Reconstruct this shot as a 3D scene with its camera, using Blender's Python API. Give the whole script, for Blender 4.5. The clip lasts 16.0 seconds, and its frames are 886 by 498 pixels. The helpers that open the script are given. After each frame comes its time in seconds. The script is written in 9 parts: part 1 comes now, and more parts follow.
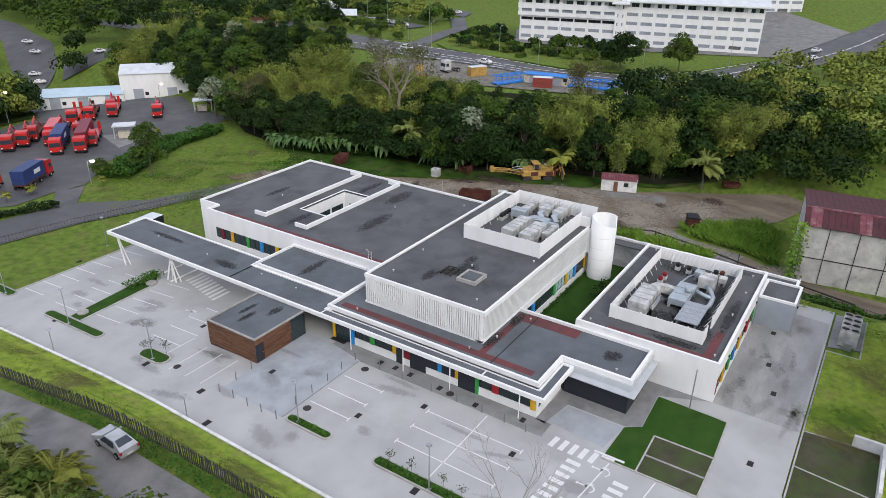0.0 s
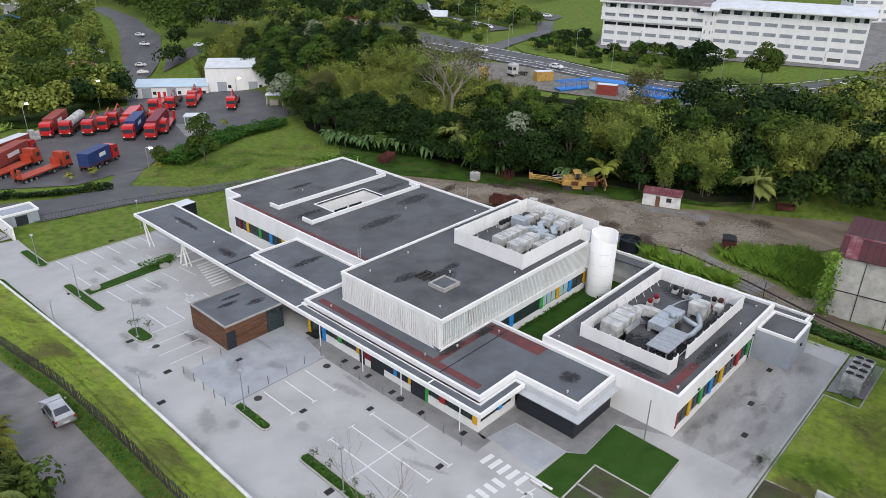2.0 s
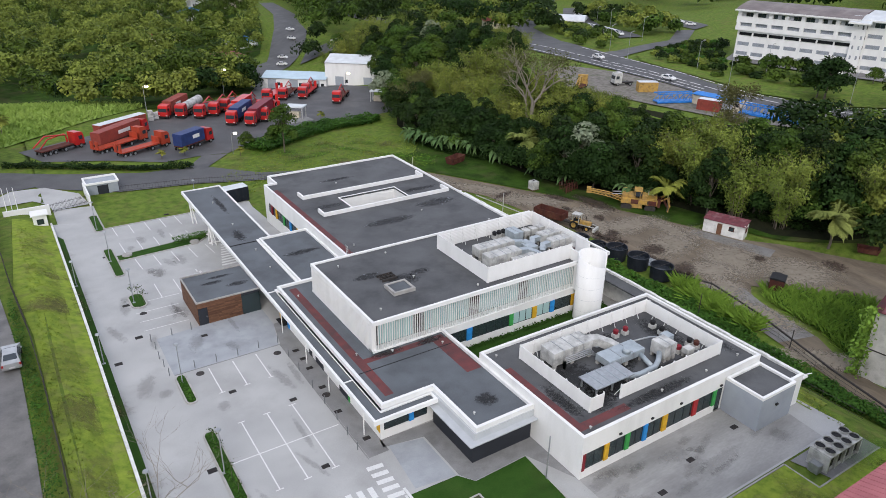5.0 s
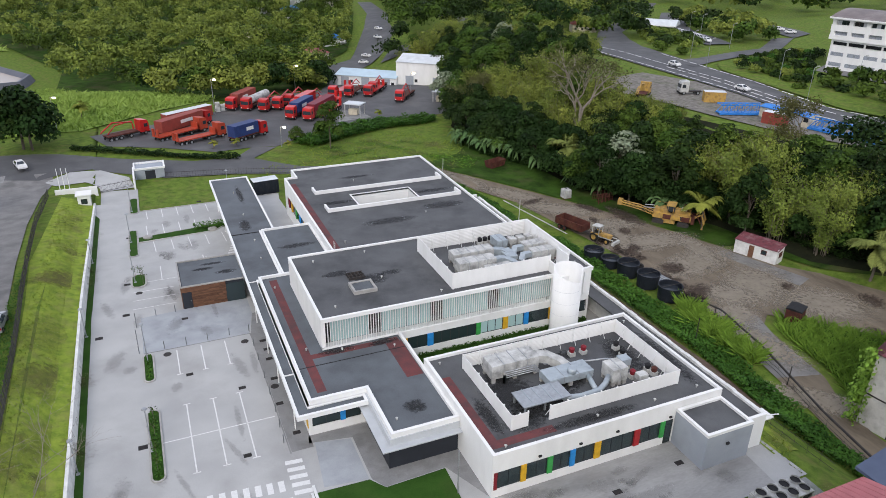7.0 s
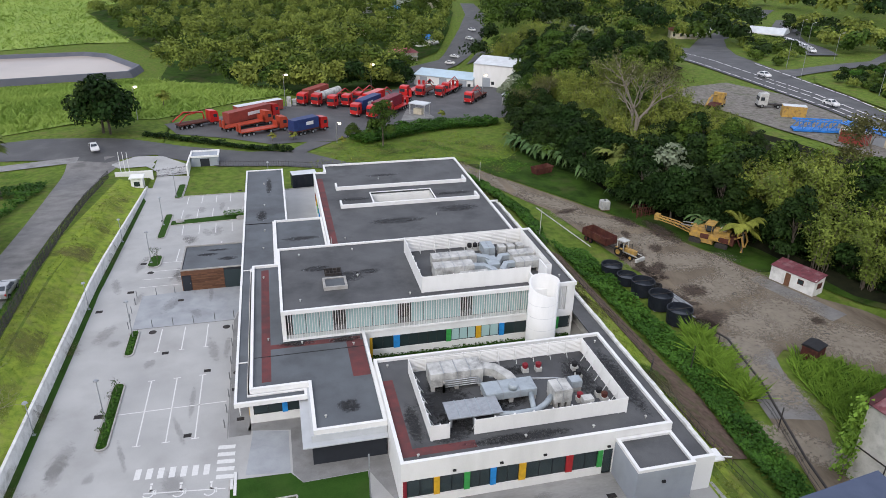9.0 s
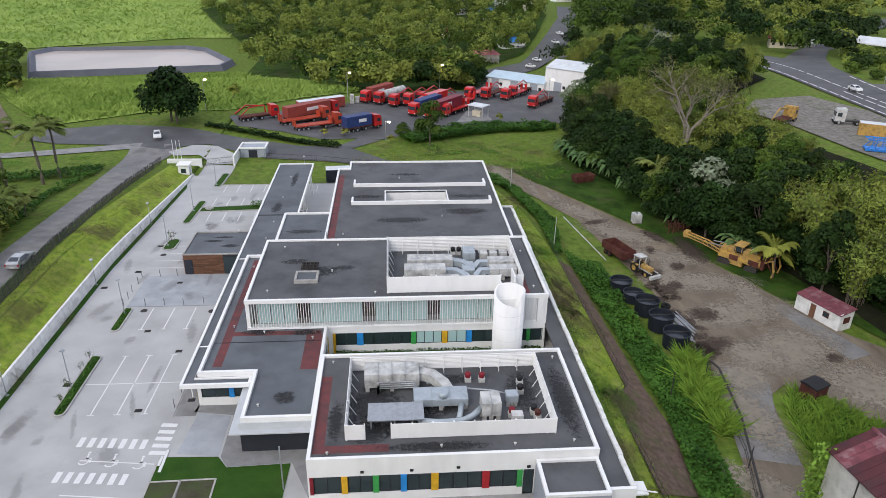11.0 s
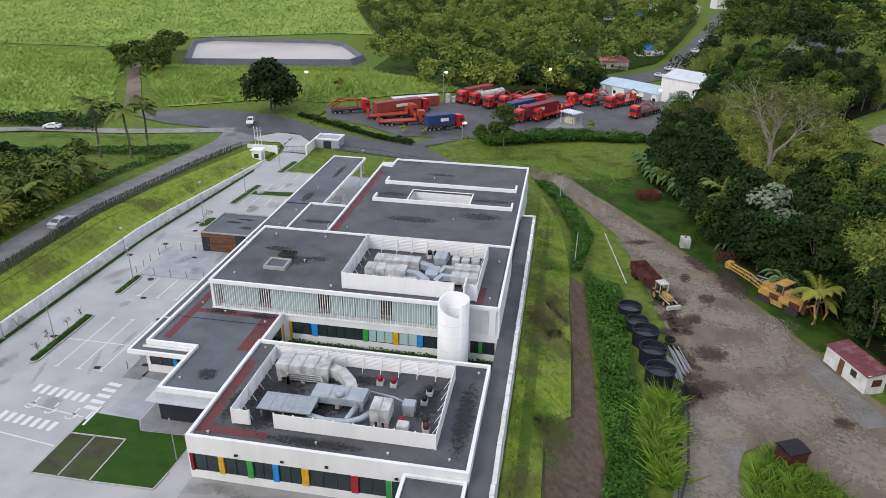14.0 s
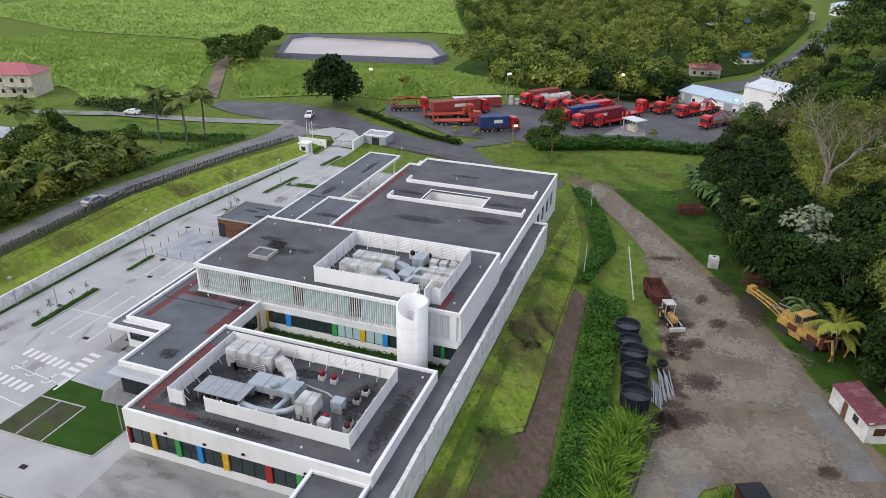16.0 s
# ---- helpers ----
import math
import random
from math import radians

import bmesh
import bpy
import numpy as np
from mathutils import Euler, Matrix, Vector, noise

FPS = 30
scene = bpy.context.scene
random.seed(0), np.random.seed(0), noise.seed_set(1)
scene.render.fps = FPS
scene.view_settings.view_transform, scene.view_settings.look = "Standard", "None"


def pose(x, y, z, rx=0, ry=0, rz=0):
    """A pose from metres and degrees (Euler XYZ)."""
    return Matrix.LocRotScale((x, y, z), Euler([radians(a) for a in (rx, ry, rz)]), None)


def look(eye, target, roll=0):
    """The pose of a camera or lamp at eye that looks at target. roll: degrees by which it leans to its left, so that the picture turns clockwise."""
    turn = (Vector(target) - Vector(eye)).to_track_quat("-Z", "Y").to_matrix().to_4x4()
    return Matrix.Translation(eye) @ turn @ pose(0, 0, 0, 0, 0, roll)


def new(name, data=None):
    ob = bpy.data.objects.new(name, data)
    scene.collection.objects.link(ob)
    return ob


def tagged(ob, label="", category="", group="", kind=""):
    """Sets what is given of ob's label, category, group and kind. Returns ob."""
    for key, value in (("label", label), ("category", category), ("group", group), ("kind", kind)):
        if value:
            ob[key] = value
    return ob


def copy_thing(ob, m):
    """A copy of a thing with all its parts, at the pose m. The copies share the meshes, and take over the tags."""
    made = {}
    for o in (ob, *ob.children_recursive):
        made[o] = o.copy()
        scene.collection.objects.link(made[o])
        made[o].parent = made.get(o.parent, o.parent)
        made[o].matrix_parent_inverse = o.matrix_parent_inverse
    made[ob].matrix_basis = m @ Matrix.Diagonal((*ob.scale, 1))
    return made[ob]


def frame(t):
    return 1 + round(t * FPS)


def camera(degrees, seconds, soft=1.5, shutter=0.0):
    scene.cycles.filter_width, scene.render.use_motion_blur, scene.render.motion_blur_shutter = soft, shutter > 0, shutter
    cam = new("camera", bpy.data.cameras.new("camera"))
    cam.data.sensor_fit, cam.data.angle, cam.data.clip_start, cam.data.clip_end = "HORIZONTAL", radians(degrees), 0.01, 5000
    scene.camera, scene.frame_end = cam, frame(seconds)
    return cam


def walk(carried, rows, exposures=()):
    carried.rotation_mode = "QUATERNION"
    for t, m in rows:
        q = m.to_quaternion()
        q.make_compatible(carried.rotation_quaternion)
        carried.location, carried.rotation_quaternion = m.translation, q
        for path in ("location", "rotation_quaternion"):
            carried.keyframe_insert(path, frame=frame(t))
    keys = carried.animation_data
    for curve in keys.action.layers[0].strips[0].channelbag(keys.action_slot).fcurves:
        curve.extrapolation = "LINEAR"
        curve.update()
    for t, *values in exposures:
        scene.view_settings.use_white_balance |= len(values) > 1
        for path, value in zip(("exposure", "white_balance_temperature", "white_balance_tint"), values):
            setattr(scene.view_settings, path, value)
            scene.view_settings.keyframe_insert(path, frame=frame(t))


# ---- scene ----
cam = camera(65.1, 16.0, soft=0.75)
METRES, EYE, TILT, LEAN, TURN = 115.7, 42.6, -25.095, -0.751, -56.597
ROWS = [
    (0.0, 0.0, 0.0, 0.0, 0.0, 0.0, -0.0),
    (0.5, 0.0305, 0.0024, 0.0009, 2.19, 0.03, -1.04),
    (1.0, 0.0615, 0.006, 0.0026, 4.45, -0.01, -2.1),
    (1.5, 0.0923, 0.0104, 0.005, 6.58, -0.09, -3.11),
    (2.0, 0.1224, 0.016, 0.0072, 8.63, -0.15, -4.09),
    (2.5, 0.1526, 0.0226, 0.0102, 10.85, -0.28, -5.1),
    (3.0, 0.1825, 0.0303, 0.0137, 12.92, -0.44, -6.04),
    (3.5, 0.2118, 0.0393, 0.0175, 15.08, -0.63, -7.04),
    (4.0, 0.2409, 0.0496, 0.0221, 17.3, -0.89, -8.02),
    (6.5, 0.381, 0.1177, 0.0537, 28.54, -2.85, -12.85),
    (7.0, 0.4076, 0.1345, 0.0616, 30.66, -3.29, -13.63),
    (7.5, 0.4329, 0.1522, 0.0696, 33.12, -3.86, -14.58),
    (8.0, 0.4572, 0.1709, 0.0783, 35.59, -4.45, -15.49),
    (8.5, 0.4807, 0.1908, 0.0873, 37.94, -5.05, -16.33),
    (9.0, 0.5033, 0.2111, 0.0967, 40.25, -5.69, -17.1),
    (11.5, 0.6003, 0.3219, 0.1471, 52.01, -9.3, -20.66),
    (12.0, 0.6158, 0.346, 0.1579, 54.45, -10.14, -21.3),
    (12.5, 0.6305, 0.3706, 0.1691, 56.86, -11.0, -21.89),
    (13.0, 0.6441, 0.3958, 0.1807, 59.3, -11.89, -22.43),
    (13.5, 0.6567, 0.4215, 0.1924, 61.89, -12.87, -22.96),
    (14.0, 0.6678, 0.4476, 0.2046, 64.4, -13.84, -23.43),
    (14.5, 0.6778, 0.4739, 0.2168, 66.71, -14.74, -23.86),
    (15.0, 0.6865, 0.5005, 0.229, 69.23, -15.74, -24.26),
    (15.5, 0.6942, 0.5277, 0.2416, 71.93, -16.85, -24.66),
    (16.0, 0.7006, 0.555, 0.2544, 74.56, -17.96, -24.98),
]
walk(cam, [(t, pose(0, 0, EYE, TILT, LEAN, TURN) @ pose(METRES * x, METRES * y, METRES * z, 90 + pitch, roll, yaw)) for t, x, y, z, yaw, pitch, roll in ROWS])

# ---- light ----
SUN_EL, SUN_AZ = 38.0, 215.0  # degrees above the horizon; compass turn from +y, clockwise
world = bpy.data.worlds.new("world")
scene.world = world
world.use_nodes = True
wn = world.node_tree.nodes
sky = wn.new("ShaderNodeTexSky")
sky.sky_type, sky.sun_disc = "NISHITA", False
sky.sun_elevation, sky.sun_rotation = radians(SUN_EL), radians(SUN_AZ)
sky.air_density, sky.dust_density, sky.ozone_density = 1.0, 4.0, 1.0
haze = wn.new("ShaderNodeMix")
haze.data_type = "RGBA"
haze.inputs[0].default_value = 0.75
haze.inputs[7].default_value = (7.0, 7.4, 8.8, 1)
world.node_tree.links.new(sky.outputs[0], haze.inputs[6])
world.node_tree.links.new(haze.outputs[2], wn["Background"].inputs[0])
wn["Background"].inputs[1].default_value = 0.15
sun = new("sun", bpy.data.lights.new("sun", "SUN"))
sun.data.energy, sun.data.angle, sun.data.color = 1.3, radians(22), (1.0, 0.96, 0.9)
_a, _e = radians(SUN_AZ), radians(SUN_EL)
SUNWAY = Vector((math.sin(_a) * math.cos(_e), math.cos(_a) * math.cos(_e), math.sin(_e)))
sun.matrix_world = look(SUNWAY * 300, (0, 0, 0))


# ---- materials ----
def material(name, base, dark=None, rough=0.8, metal=0.0, scale=1.0, fine=18.0, bump=0.15, mixin=0.5, island=0.0, objvar=0.0,
             stain=None, stain_scale=0.25, stain_amount=0.0, spec=0.22, coat=0.0, stretch=(1, 1, 1)):
    """Base and dark colour mixed by noise at two scales, with optional large stains, piece variation and fine relief."""
    m = bpy.data.materials.new(name)
    m.use_nodes = True
    nt = m.node_tree
    n, ln = nt.nodes, nt.links.new
    b = n["Principled BSDF"]
    geo = n.new("ShaderNodeNewGeometry")
    mp = n.new("ShaderNodeMapping")
    mp.inputs["Scale"].default_value = stretch
    tc = n.new("ShaderNodeTexCoord")
    ln(geo.outputs["Position"], mp.inputs[0])
    n1, n2 = n.new("ShaderNodeTexNoise"), n.new("ShaderNodeTexNoise")
    n1.inputs["Scale"].default_value, n2.inputs["Scale"].default_value = scale, fine
    n1.inputs["Detail"].default_value, n2.inputs["Detail"].default_value = 5, 3
    ln(mp.outputs[0], n1.inputs["Vector"]), ln(mp.outputs[0], n2.inputs["Vector"])
    dark = dark or tuple(c * 0.72 for c in base)
    add = n.new("ShaderNodeMath")
    add.operation = "MULTIPLY_ADD"
    ln(n2.outputs[0], add.inputs[0])
    add.inputs[1].default_value = 0.4
    ln(n1.outputs[0], add.inputs[2])
    rmp = n.new("ShaderNodeMapRange")
    rmp.inputs[1].default_value, rmp.inputs[2].default_value = 0.7 - 0.34 * mixin - 0.05, 0.7 + 0.34 * mixin
    ln(add.outputs[0], rmp.inputs[0])
    mix = n.new("ShaderNodeMix")
    mix.data_type = "RGBA"
    mix.inputs[6].default_value, mix.inputs[7].default_value = (*dark, 1), (*base, 1)
    ln(rmp.outputs[0], mix.inputs[0])
    out = mix.outputs[2]
    if stain_amount:
        n3 = n.new("ShaderNodeTexNoise")
        n3.inputs["Scale"].default_value, n3.inputs["Detail"].default_value = stain_scale, 6
        n3.inputs["Roughness"].default_value = 0.62
        ln(mp.outputs[0], n3.inputs["Vector"])
        r3 = n.new("ShaderNodeMapRange")
        r3.inputs[1].default_value, r3.inputs[2].default_value, r3.inputs[4].default_value = 0.5, 0.68, stain_amount
        ln(n3.outputs[0], r3.inputs[0])
        m3 = n.new("ShaderNodeMix")
        m3.data_type = "RGBA"
        m3.inputs[7].default_value = (*(stain or tuple(c * 0.4 for c in base)), 1)
        ln(r3.outputs[0], m3.inputs[0]), ln(out, m3.inputs[6])
        out = m3.outputs[2]
    if island or objvar:
        hsv = n.new("ShaderNodeHueSaturation")
        val = n.new("ShaderNodeMapRange")
        amount = island or objvar
        val.inputs[3].default_value, val.inputs[4].default_value = 1 - amount, 1 + amount
        if island:
            ln(geo.outputs["Random Per Island"], val.inputs[0])
        else:
            oi = n.new("ShaderNodeObjectInfo")
            ln(oi.outputs["Random"], val.inputs[0])
        ln(val.outputs[0], hsv.inputs["Value"])
        if island and objvar:
            oi = n.new("ShaderNodeObjectInfo")
            hv = n.new("ShaderNodeMapRange")
            hv.inputs[3].default_value, hv.inputs[4].default_value = 0.5 - objvar * 0.035, 0.5 + objvar * 0.05
            ln(oi.outputs["Random"], hv.inputs[0]), ln(hv.outputs[0], hsv.inputs["Hue"])
        ln(out, hsv.inputs["Color"])
        out = hsv.outputs[0]
    ln(out, b.inputs["Base Color"])
    b.inputs["Roughness"].default_value, b.inputs["Metallic"].default_value = rough, metal
    b.inputs["Specular IOR Level"].default_value = spec
    b.inputs["Coat Weight"].default_value = coat
    if bump:
        bp = n.new("ShaderNodeBump")
        bp.inputs["Strength"].default_value, bp.inputs["Distance"].default_value = bump, 0.05
        ln(n2.outputs[0], bp.inputs["Height"]), ln(bp.outputs[0], b.inputs["Normal"])
    return m


def glassy(name, tint, rough=0.06, through_it=0.25):
    m = bpy.data.materials.new(name)
    m.use_nodes = True
    b = m.node_tree.nodes["Principled BSDF"]
    b.inputs["Base Color"].default_value = (*tint, 1)
    b.inputs["Roughness"].default_value = rough
    b.inputs["Transmission Weight"].default_value = through_it
    b.inputs["Specular IOR Level"].default_value = 0.6
    return m


def leafy(name, base, dark, island=0.35, objvar=0.3, rough=0.6):
    m = material(name, base, dark, rough=rough, scale=0.22, fine=1.6, bump=0, mixin=0.7, island=island * 0.6, objvar=objvar, spec=0.07)
    return m


M = dict(
    white=material("white_render", (0.80, 0.80, 0.79), (0.73, 0.73, 0.72), rough=0.7, scale=0.6, bump=0.05, stain=(0.5, 0.5, 0.47), stain_amount=0.18, stain_scale=0.5, stretch=(1, 1, 0.3)),
    white_old=material("weathered_white_render", (0.75, 0.75, 0.73), (0.6, 0.6, 0.58), rough=0.8, scale=1.2, bump=0.1, stain=(0.3, 0.3, 0.28), stain_amount=0.45, stain_scale=0.9),
    deck=material("bitumen_membrane", (0.112, 0.115, 0.12), (0.074, 0.076, 0.08), rough=0.75, scale=0.28, fine=14, bump=0.12, stain=(0.035, 0.036, 0.038), stain_amount=0.6, stain_scale=0.16),
    deck2=material("bluish_bitumen_membrane", (0.125, 0.138, 0.152), (0.09, 0.098, 0.108), rough=0.7, scale=0.3, fine=14, bump=0.12, stain=(0.04, 0.042, 0.046), stain_amount=0.4, stain_scale=0.2),
    redpath=material("red_roof_walkway", (0.16, 0.05, 0.05), (0.10, 0.045, 0.047), rough=0.8, scale=0.8, fine=12, bump=0.1, stain=(0.05, 0.045, 0.047), stain_amount=0.6, stain_scale=0.5),
    concrete=material("pale_concrete", (0.42, 0.42, 0.411), (0.335, 0.335, 0.33), spec=0.55, rough=0.66, scale=0.22, fine=9, bump=0.08, stain=(0.22, 0.212, 0.2), stain_amount=0.32, stain_scale=0.14),
    concrete_dark=material("grey_concrete", (0.27, 0.27, 0.268), (0.2, 0.2, 0.2), rough=0.85, scale=0.5, fine=9, bump=0.08, stain=(0.14, 0.135, 0.13), stain_amount=0.6, stain_scale=0.4),
    concrete_blue=material("bluish_plaza_concrete", (0.36, 0.38, 0.40), (0.30, 0.315, 0.335), rough=0.8, scale=0.5, fine=9, bump=0.06, stain=(0.22, 0.23, 0.245), stain_amount=0.5, stain_scale=0.35),
    kerb=material("kerb_concrete", (0.42, 0.41, 0.39), (0.3, 0.29, 0.27), rough=0.9, scale=1.5, bump=0.1, objvar=0.1),
    paint=material("white_road_paint", (0.74, 0.74, 0.73), (0.6, 0.6, 0.59), rough=0.7, scale=2.0, fine=20, bump=0, stain=(0.42, 0.42, 0.41), stain_amount=0.5, stain_scale=2.0),
    asphalt=material("worn_asphalt", (0.085, 0.085, 0.088), (0.058, 0.058, 0.061), spec=0.45, rough=0.7, scale=0.2, fine=14, bump=0.15, stain=(0.13, 0.128, 0.125), stain_amount=0.5, stain_scale=0.1),
    asphalt_w=material("old_grey_asphalt", (0.205, 0.198, 0.19), (0.135, 0.13, 0.126), spec=0.45, rough=0.72, scale=0.5, fine=10, bump=0.15, stain=(0.09, 0.088, 0.085), stain_amount=0.7, stain_scale=0.35),
    dirt=material("packed_dirt", (0.19, 0.158, 0.12), (0.105, 0.085, 0.064), spec=0.08, rough=0.95, scale=0.45, fine=4, bump=0.45, mixin=0.6, stain=(0.245, 0.2, 0.142), stain_amount=0.75, stain_scale=0.22, stretch=(1, 0.3, 1)),
    gravel=material("grey_gravel", (0.24, 0.225, 0.20), (0.12, 0.11, 0.1), spec=0.08, rough=0.95, scale=1.2, fine=9, bump=0.4, stain=(0.07, 0.1, 0.03), stain_amount=0.4, stain_scale=0.2),
    mulch=material("brown_soil", (0.155, 0.11, 0.085), (0.085, 0.06, 0.046), spec=0.08, rough=1, scale=1.5, fine=8, bump=0.4, stain=(0.06, 0.1, 0.025), stain_amount=0.4, stain_scale=0.6),
    grass=material("meadow_grass", (0.135, 0.195, 0.032), (0.062, 0.105, 0.017), spec=0.08, rough=0.9, scale=0.9, fine=5, bump=0.8, stain=(0.17, 0.135, 0.06), stain_amount=0.45, stain_scale=0.35),
    lawn=material("dark_lawn", (0.035, 0.085, 0.014), (0.022, 0.058, 0.009), spec=0.08, rough=0.9, scale=0.5, fine=9, bump=0.4, stain=(0.07, 0.062, 0.03), stain_amount=0.15, stain_scale=0.3),
    lawn_bare=material("thin_lawn", (0.06, 0.085, 0.03), (0.055, 0.05, 0.035), spec=0.08, rough=0.95, scale=0.6, fine=8, bump=0.35, stain=(0.09, 0.078, 0.062), stain_amount=0.7, stain_scale=0.35),
    cane=material("sugar_cane_leaves", (0.30, 0.40, 0.095), (0.18, 0.28, 0.055), spec=0.08, rough=0.8, scale=0.05, fine=1.2, bump=0, island=0.14, stain=(0.15, 0.24, 0.05), stain_amount=0.55, stain_scale=0.1),
    # second tones, and all of leaf_dark, take in the shade between leaf sprays
    leaf=leafy("broad_leaves", (0.082, 0.135, 0.021), (0.011, 0.025, 0.005), 0.42),
    leaf_yellow=leafy("yellow_green_leaves", (0.245, 0.285, 0.055), (0.045, 0.07, 0.013), 0.34),
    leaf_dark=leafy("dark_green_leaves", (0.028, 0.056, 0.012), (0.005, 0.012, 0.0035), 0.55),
    leaf_olive=leafy("olive_leaves", (0.17, 0.175, 0.07), (0.075, 0.08, 0.03)),
    leaf_pale=leafy("pale_green_leaves", (0.235, 0.265, 0.18), (0.12, 0.15, 0.085)),
    leaf_banana=leafy("banana_leaves", (0.10, 0.165, 0.06), (0.05, 0.095, 0.03)),
    leaf_palm=leafy("palm_leaflets", (0.24, 0.25, 0.045), (0.11, 0.13, 0.025)),
    leaf_palm_green=leafy("green_palm_leaflets", (0.19, 0.225, 0.06), (0.09, 0.12, 0.03)),
    hedge=leafy("creeper_leaves", (0.062, 0.145, 0.02), (0.018, 0.055, 0.009), 0.5, objvar=0),
    reed=leafy("reed_blades", (0.21, 0.34, 0.05), (0.10, 0.19, 0.028), objvar=0),
    bark=material("grey_bark", (0.16, 0.135, 0.11), (0.09, 0.075, 0.06), rough=0.95, scale=3, fine=20, bump=0.4, stretch=(1, 1, 0.2)),
    bare=material("pale_dead_wood", (0.26, 0.23, 0.19), (0.18, 0.155, 0.125), rough=0.95, scale=3, fine=20, bump=0.3),
    wood=material("brown_wood_boards", (0.155, 0.078, 0.046), (0.10, 0.05, 0.031), rough=0.7, scale=1.5, fine=12, bump=0.2, objvar=0.28, stretch=(1, 1, 5)),
    slate_blue=material("slate_blue_sheet", (0.075, 0.095, 0.15), (0.06, 0.077, 0.125), rough=0.55, scale=0.8, bump=0.04),
    slate=material("dark_blue_panel", (0.030, 0.034, 0.043), (0.024, 0.027, 0.034), rough=0.55, scale=1, bump=0.04),
    darkframe=material("dark_window_frame", (0.022, 0.026, 0.03), rough=0.5, bump=0, scale=3),
    glass=glassy("dark_window_glass", (0.035, 0.055, 0.06)),
    glass_teal=glassy("pale_teal_glass", (0.42, 0.60, 0.60), 0.12, 0.05),
    # grey kept low: the dimness of unlit rooms is in the colour
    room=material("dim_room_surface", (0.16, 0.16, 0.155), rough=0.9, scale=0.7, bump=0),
    grey_wall=material("grey_render", (0.34, 0.37, 0.41), (0.30, 0.33, 0.37), rough=0.75, scale=0.6, bump=0.05, stain=(0.2, 0.21, 0.22), stain_amount=0.2, stain_scale=0.5),
    soffit=material("light_grey_metal_eave", (0.50, 0.52, 0.54), (0.44, 0.46, 0.48), rough=0.5, scale=0.8, bump=0.02),
    red=material("red_panel", (0.42, 0.03, 0.035), rough=0.5, bump=0, scale=2),
    darkred=material("dark_red_panel", (0.22, 0.02, 0.03), rough=0.5, bump=0, scale=2),
    yellow=material("yellow_panel", (0.72, 0.42, 0.03), rough=0.5, bump=0, scale=2),
    green=material("green_panel", (0.055, 0.36, 0.085), rough=0.5, bump=0, scale=2),
    blue=material("blue_panel", (0.03, 0.27, 0.68), rough=0.5, bump=0, scale=2),
    metal=material("galvanised_metal", (0.42, 0.44, 0.46), (0.33, 0.345, 0.36), rough=0.42, metal=0.6, scale=2.5, bump=0.04, stain=(0.2, 0.2, 0.2), stain_amount=0.3, stain_scale=1.2),
    steel=material("brushed_steel_post", (0.3, 0.31, 0.32), rough=0.45, metal=0.7, scale=4, bump=0),
    unit=material("dirty_white_casing", (0.56, 0.56, 0.54), (0.34, 0.34, 0.325), rough=0.55, scale=1.2, bump=0.04, stain=(0.14, 0.14, 0.135), stain_amount=0.6, stain_scale=0.9),
    duct=material("pale_blue_grey_duct", (0.42, 0.47, 0.50), (0.34, 0.38, 0.41), rough=0.5, metal=0.3, scale=1.5, bump=0.04, stain=(0.2, 0.22, 0.23), stain_amount=0.4, stain_scale=0.9),
    black=material("black_plastic", (0.02, 0.02, 0.022), rough=0.6, bump=0.02, scale=3),
    iron=material("dark_iron_fence", (0.03, 0.03, 0.031), (0.06, 0.05, 0.045), rough=0.7, scale=3, bump=0.1),
    picket=material("weathered_picket", (0.075, 0.072, 0.068), (0.04, 0.038, 0.036), rough=0.9, scale=4, bump=0.2, objvar=0.3),
    tank=material("dark_blue_grey_tank", (0.017, 0.021, 0.03), (0.011, 0.014, 0.02), rough=0.5, scale=1.5, bump=0.05, stain=(0.05, 0.05, 0.05), stain_amount=0.3, stain_scale=1),
    water=material("still_dark_water", (0.03, 0.036, 0.045), rough=0.05, scale=2, bump=0.02),
    rust=material("rusty_red_iron", (0.105, 0.032, 0.025), (0.06, 0.024, 0.02), rough=0.85, scale=1.5, fine=9, bump=0.25, stain=(0.16, 0.08, 0.045), stain_amount=0.5, stain_scale=0.8),
    plant_yellow=material("dusty_machine_yellow", (0.52, 0.32, 0.07), (0.32, 0.21, 0.09), rough=0.65, scale=1.8, bump=0.08, stain=(0.12, 0.075, 0.035), stain_amount=0.65, stain_scale=1.1),
    truck_red=material("truck_red_paint", (0.50, 0.022, 0.02), (0.36, 0.02, 0.02), rough=0.35, scale=1, bump=0, coat=0.3, objvar=0.15),
    truck_orange=material("faded_orange_paint", (0.44, 0.062, 0.03), (0.30, 0.05, 0.028), rough=0.45, scale=1, bump=0.02),
    cont_red=material("container_brown_red", (0.29, 0.06, 0.045), (0.22, 0.05, 0.04), rough=0.55, scale=1, bump=0.05, stain=(0.13, 0.05, 0.035), stain_amount=0.4, stain_scale=0.7),
    cont_maroon=material("container_maroon", (0.20, 0.025, 0.04), (0.15, 0.022, 0.034), rough=0.5, scale=1, bump=0.04),
    cont_blue=material("container_navy", (0.03, 0.055, 0.17), (0.025, 0.04, 0.12), rough=0.5, scale=1, bump=0.04),
    sky_blue=material("bright_blue_sheet", (0.035, 0.22, 0.62), (0.03, 0.16, 0.46), rough=0.5, scale=1, bump=0.05),
    tyre=material("black_tyre", (0.018, 0.018, 0.018), rough=0.9, bump=0.1, scale=4),
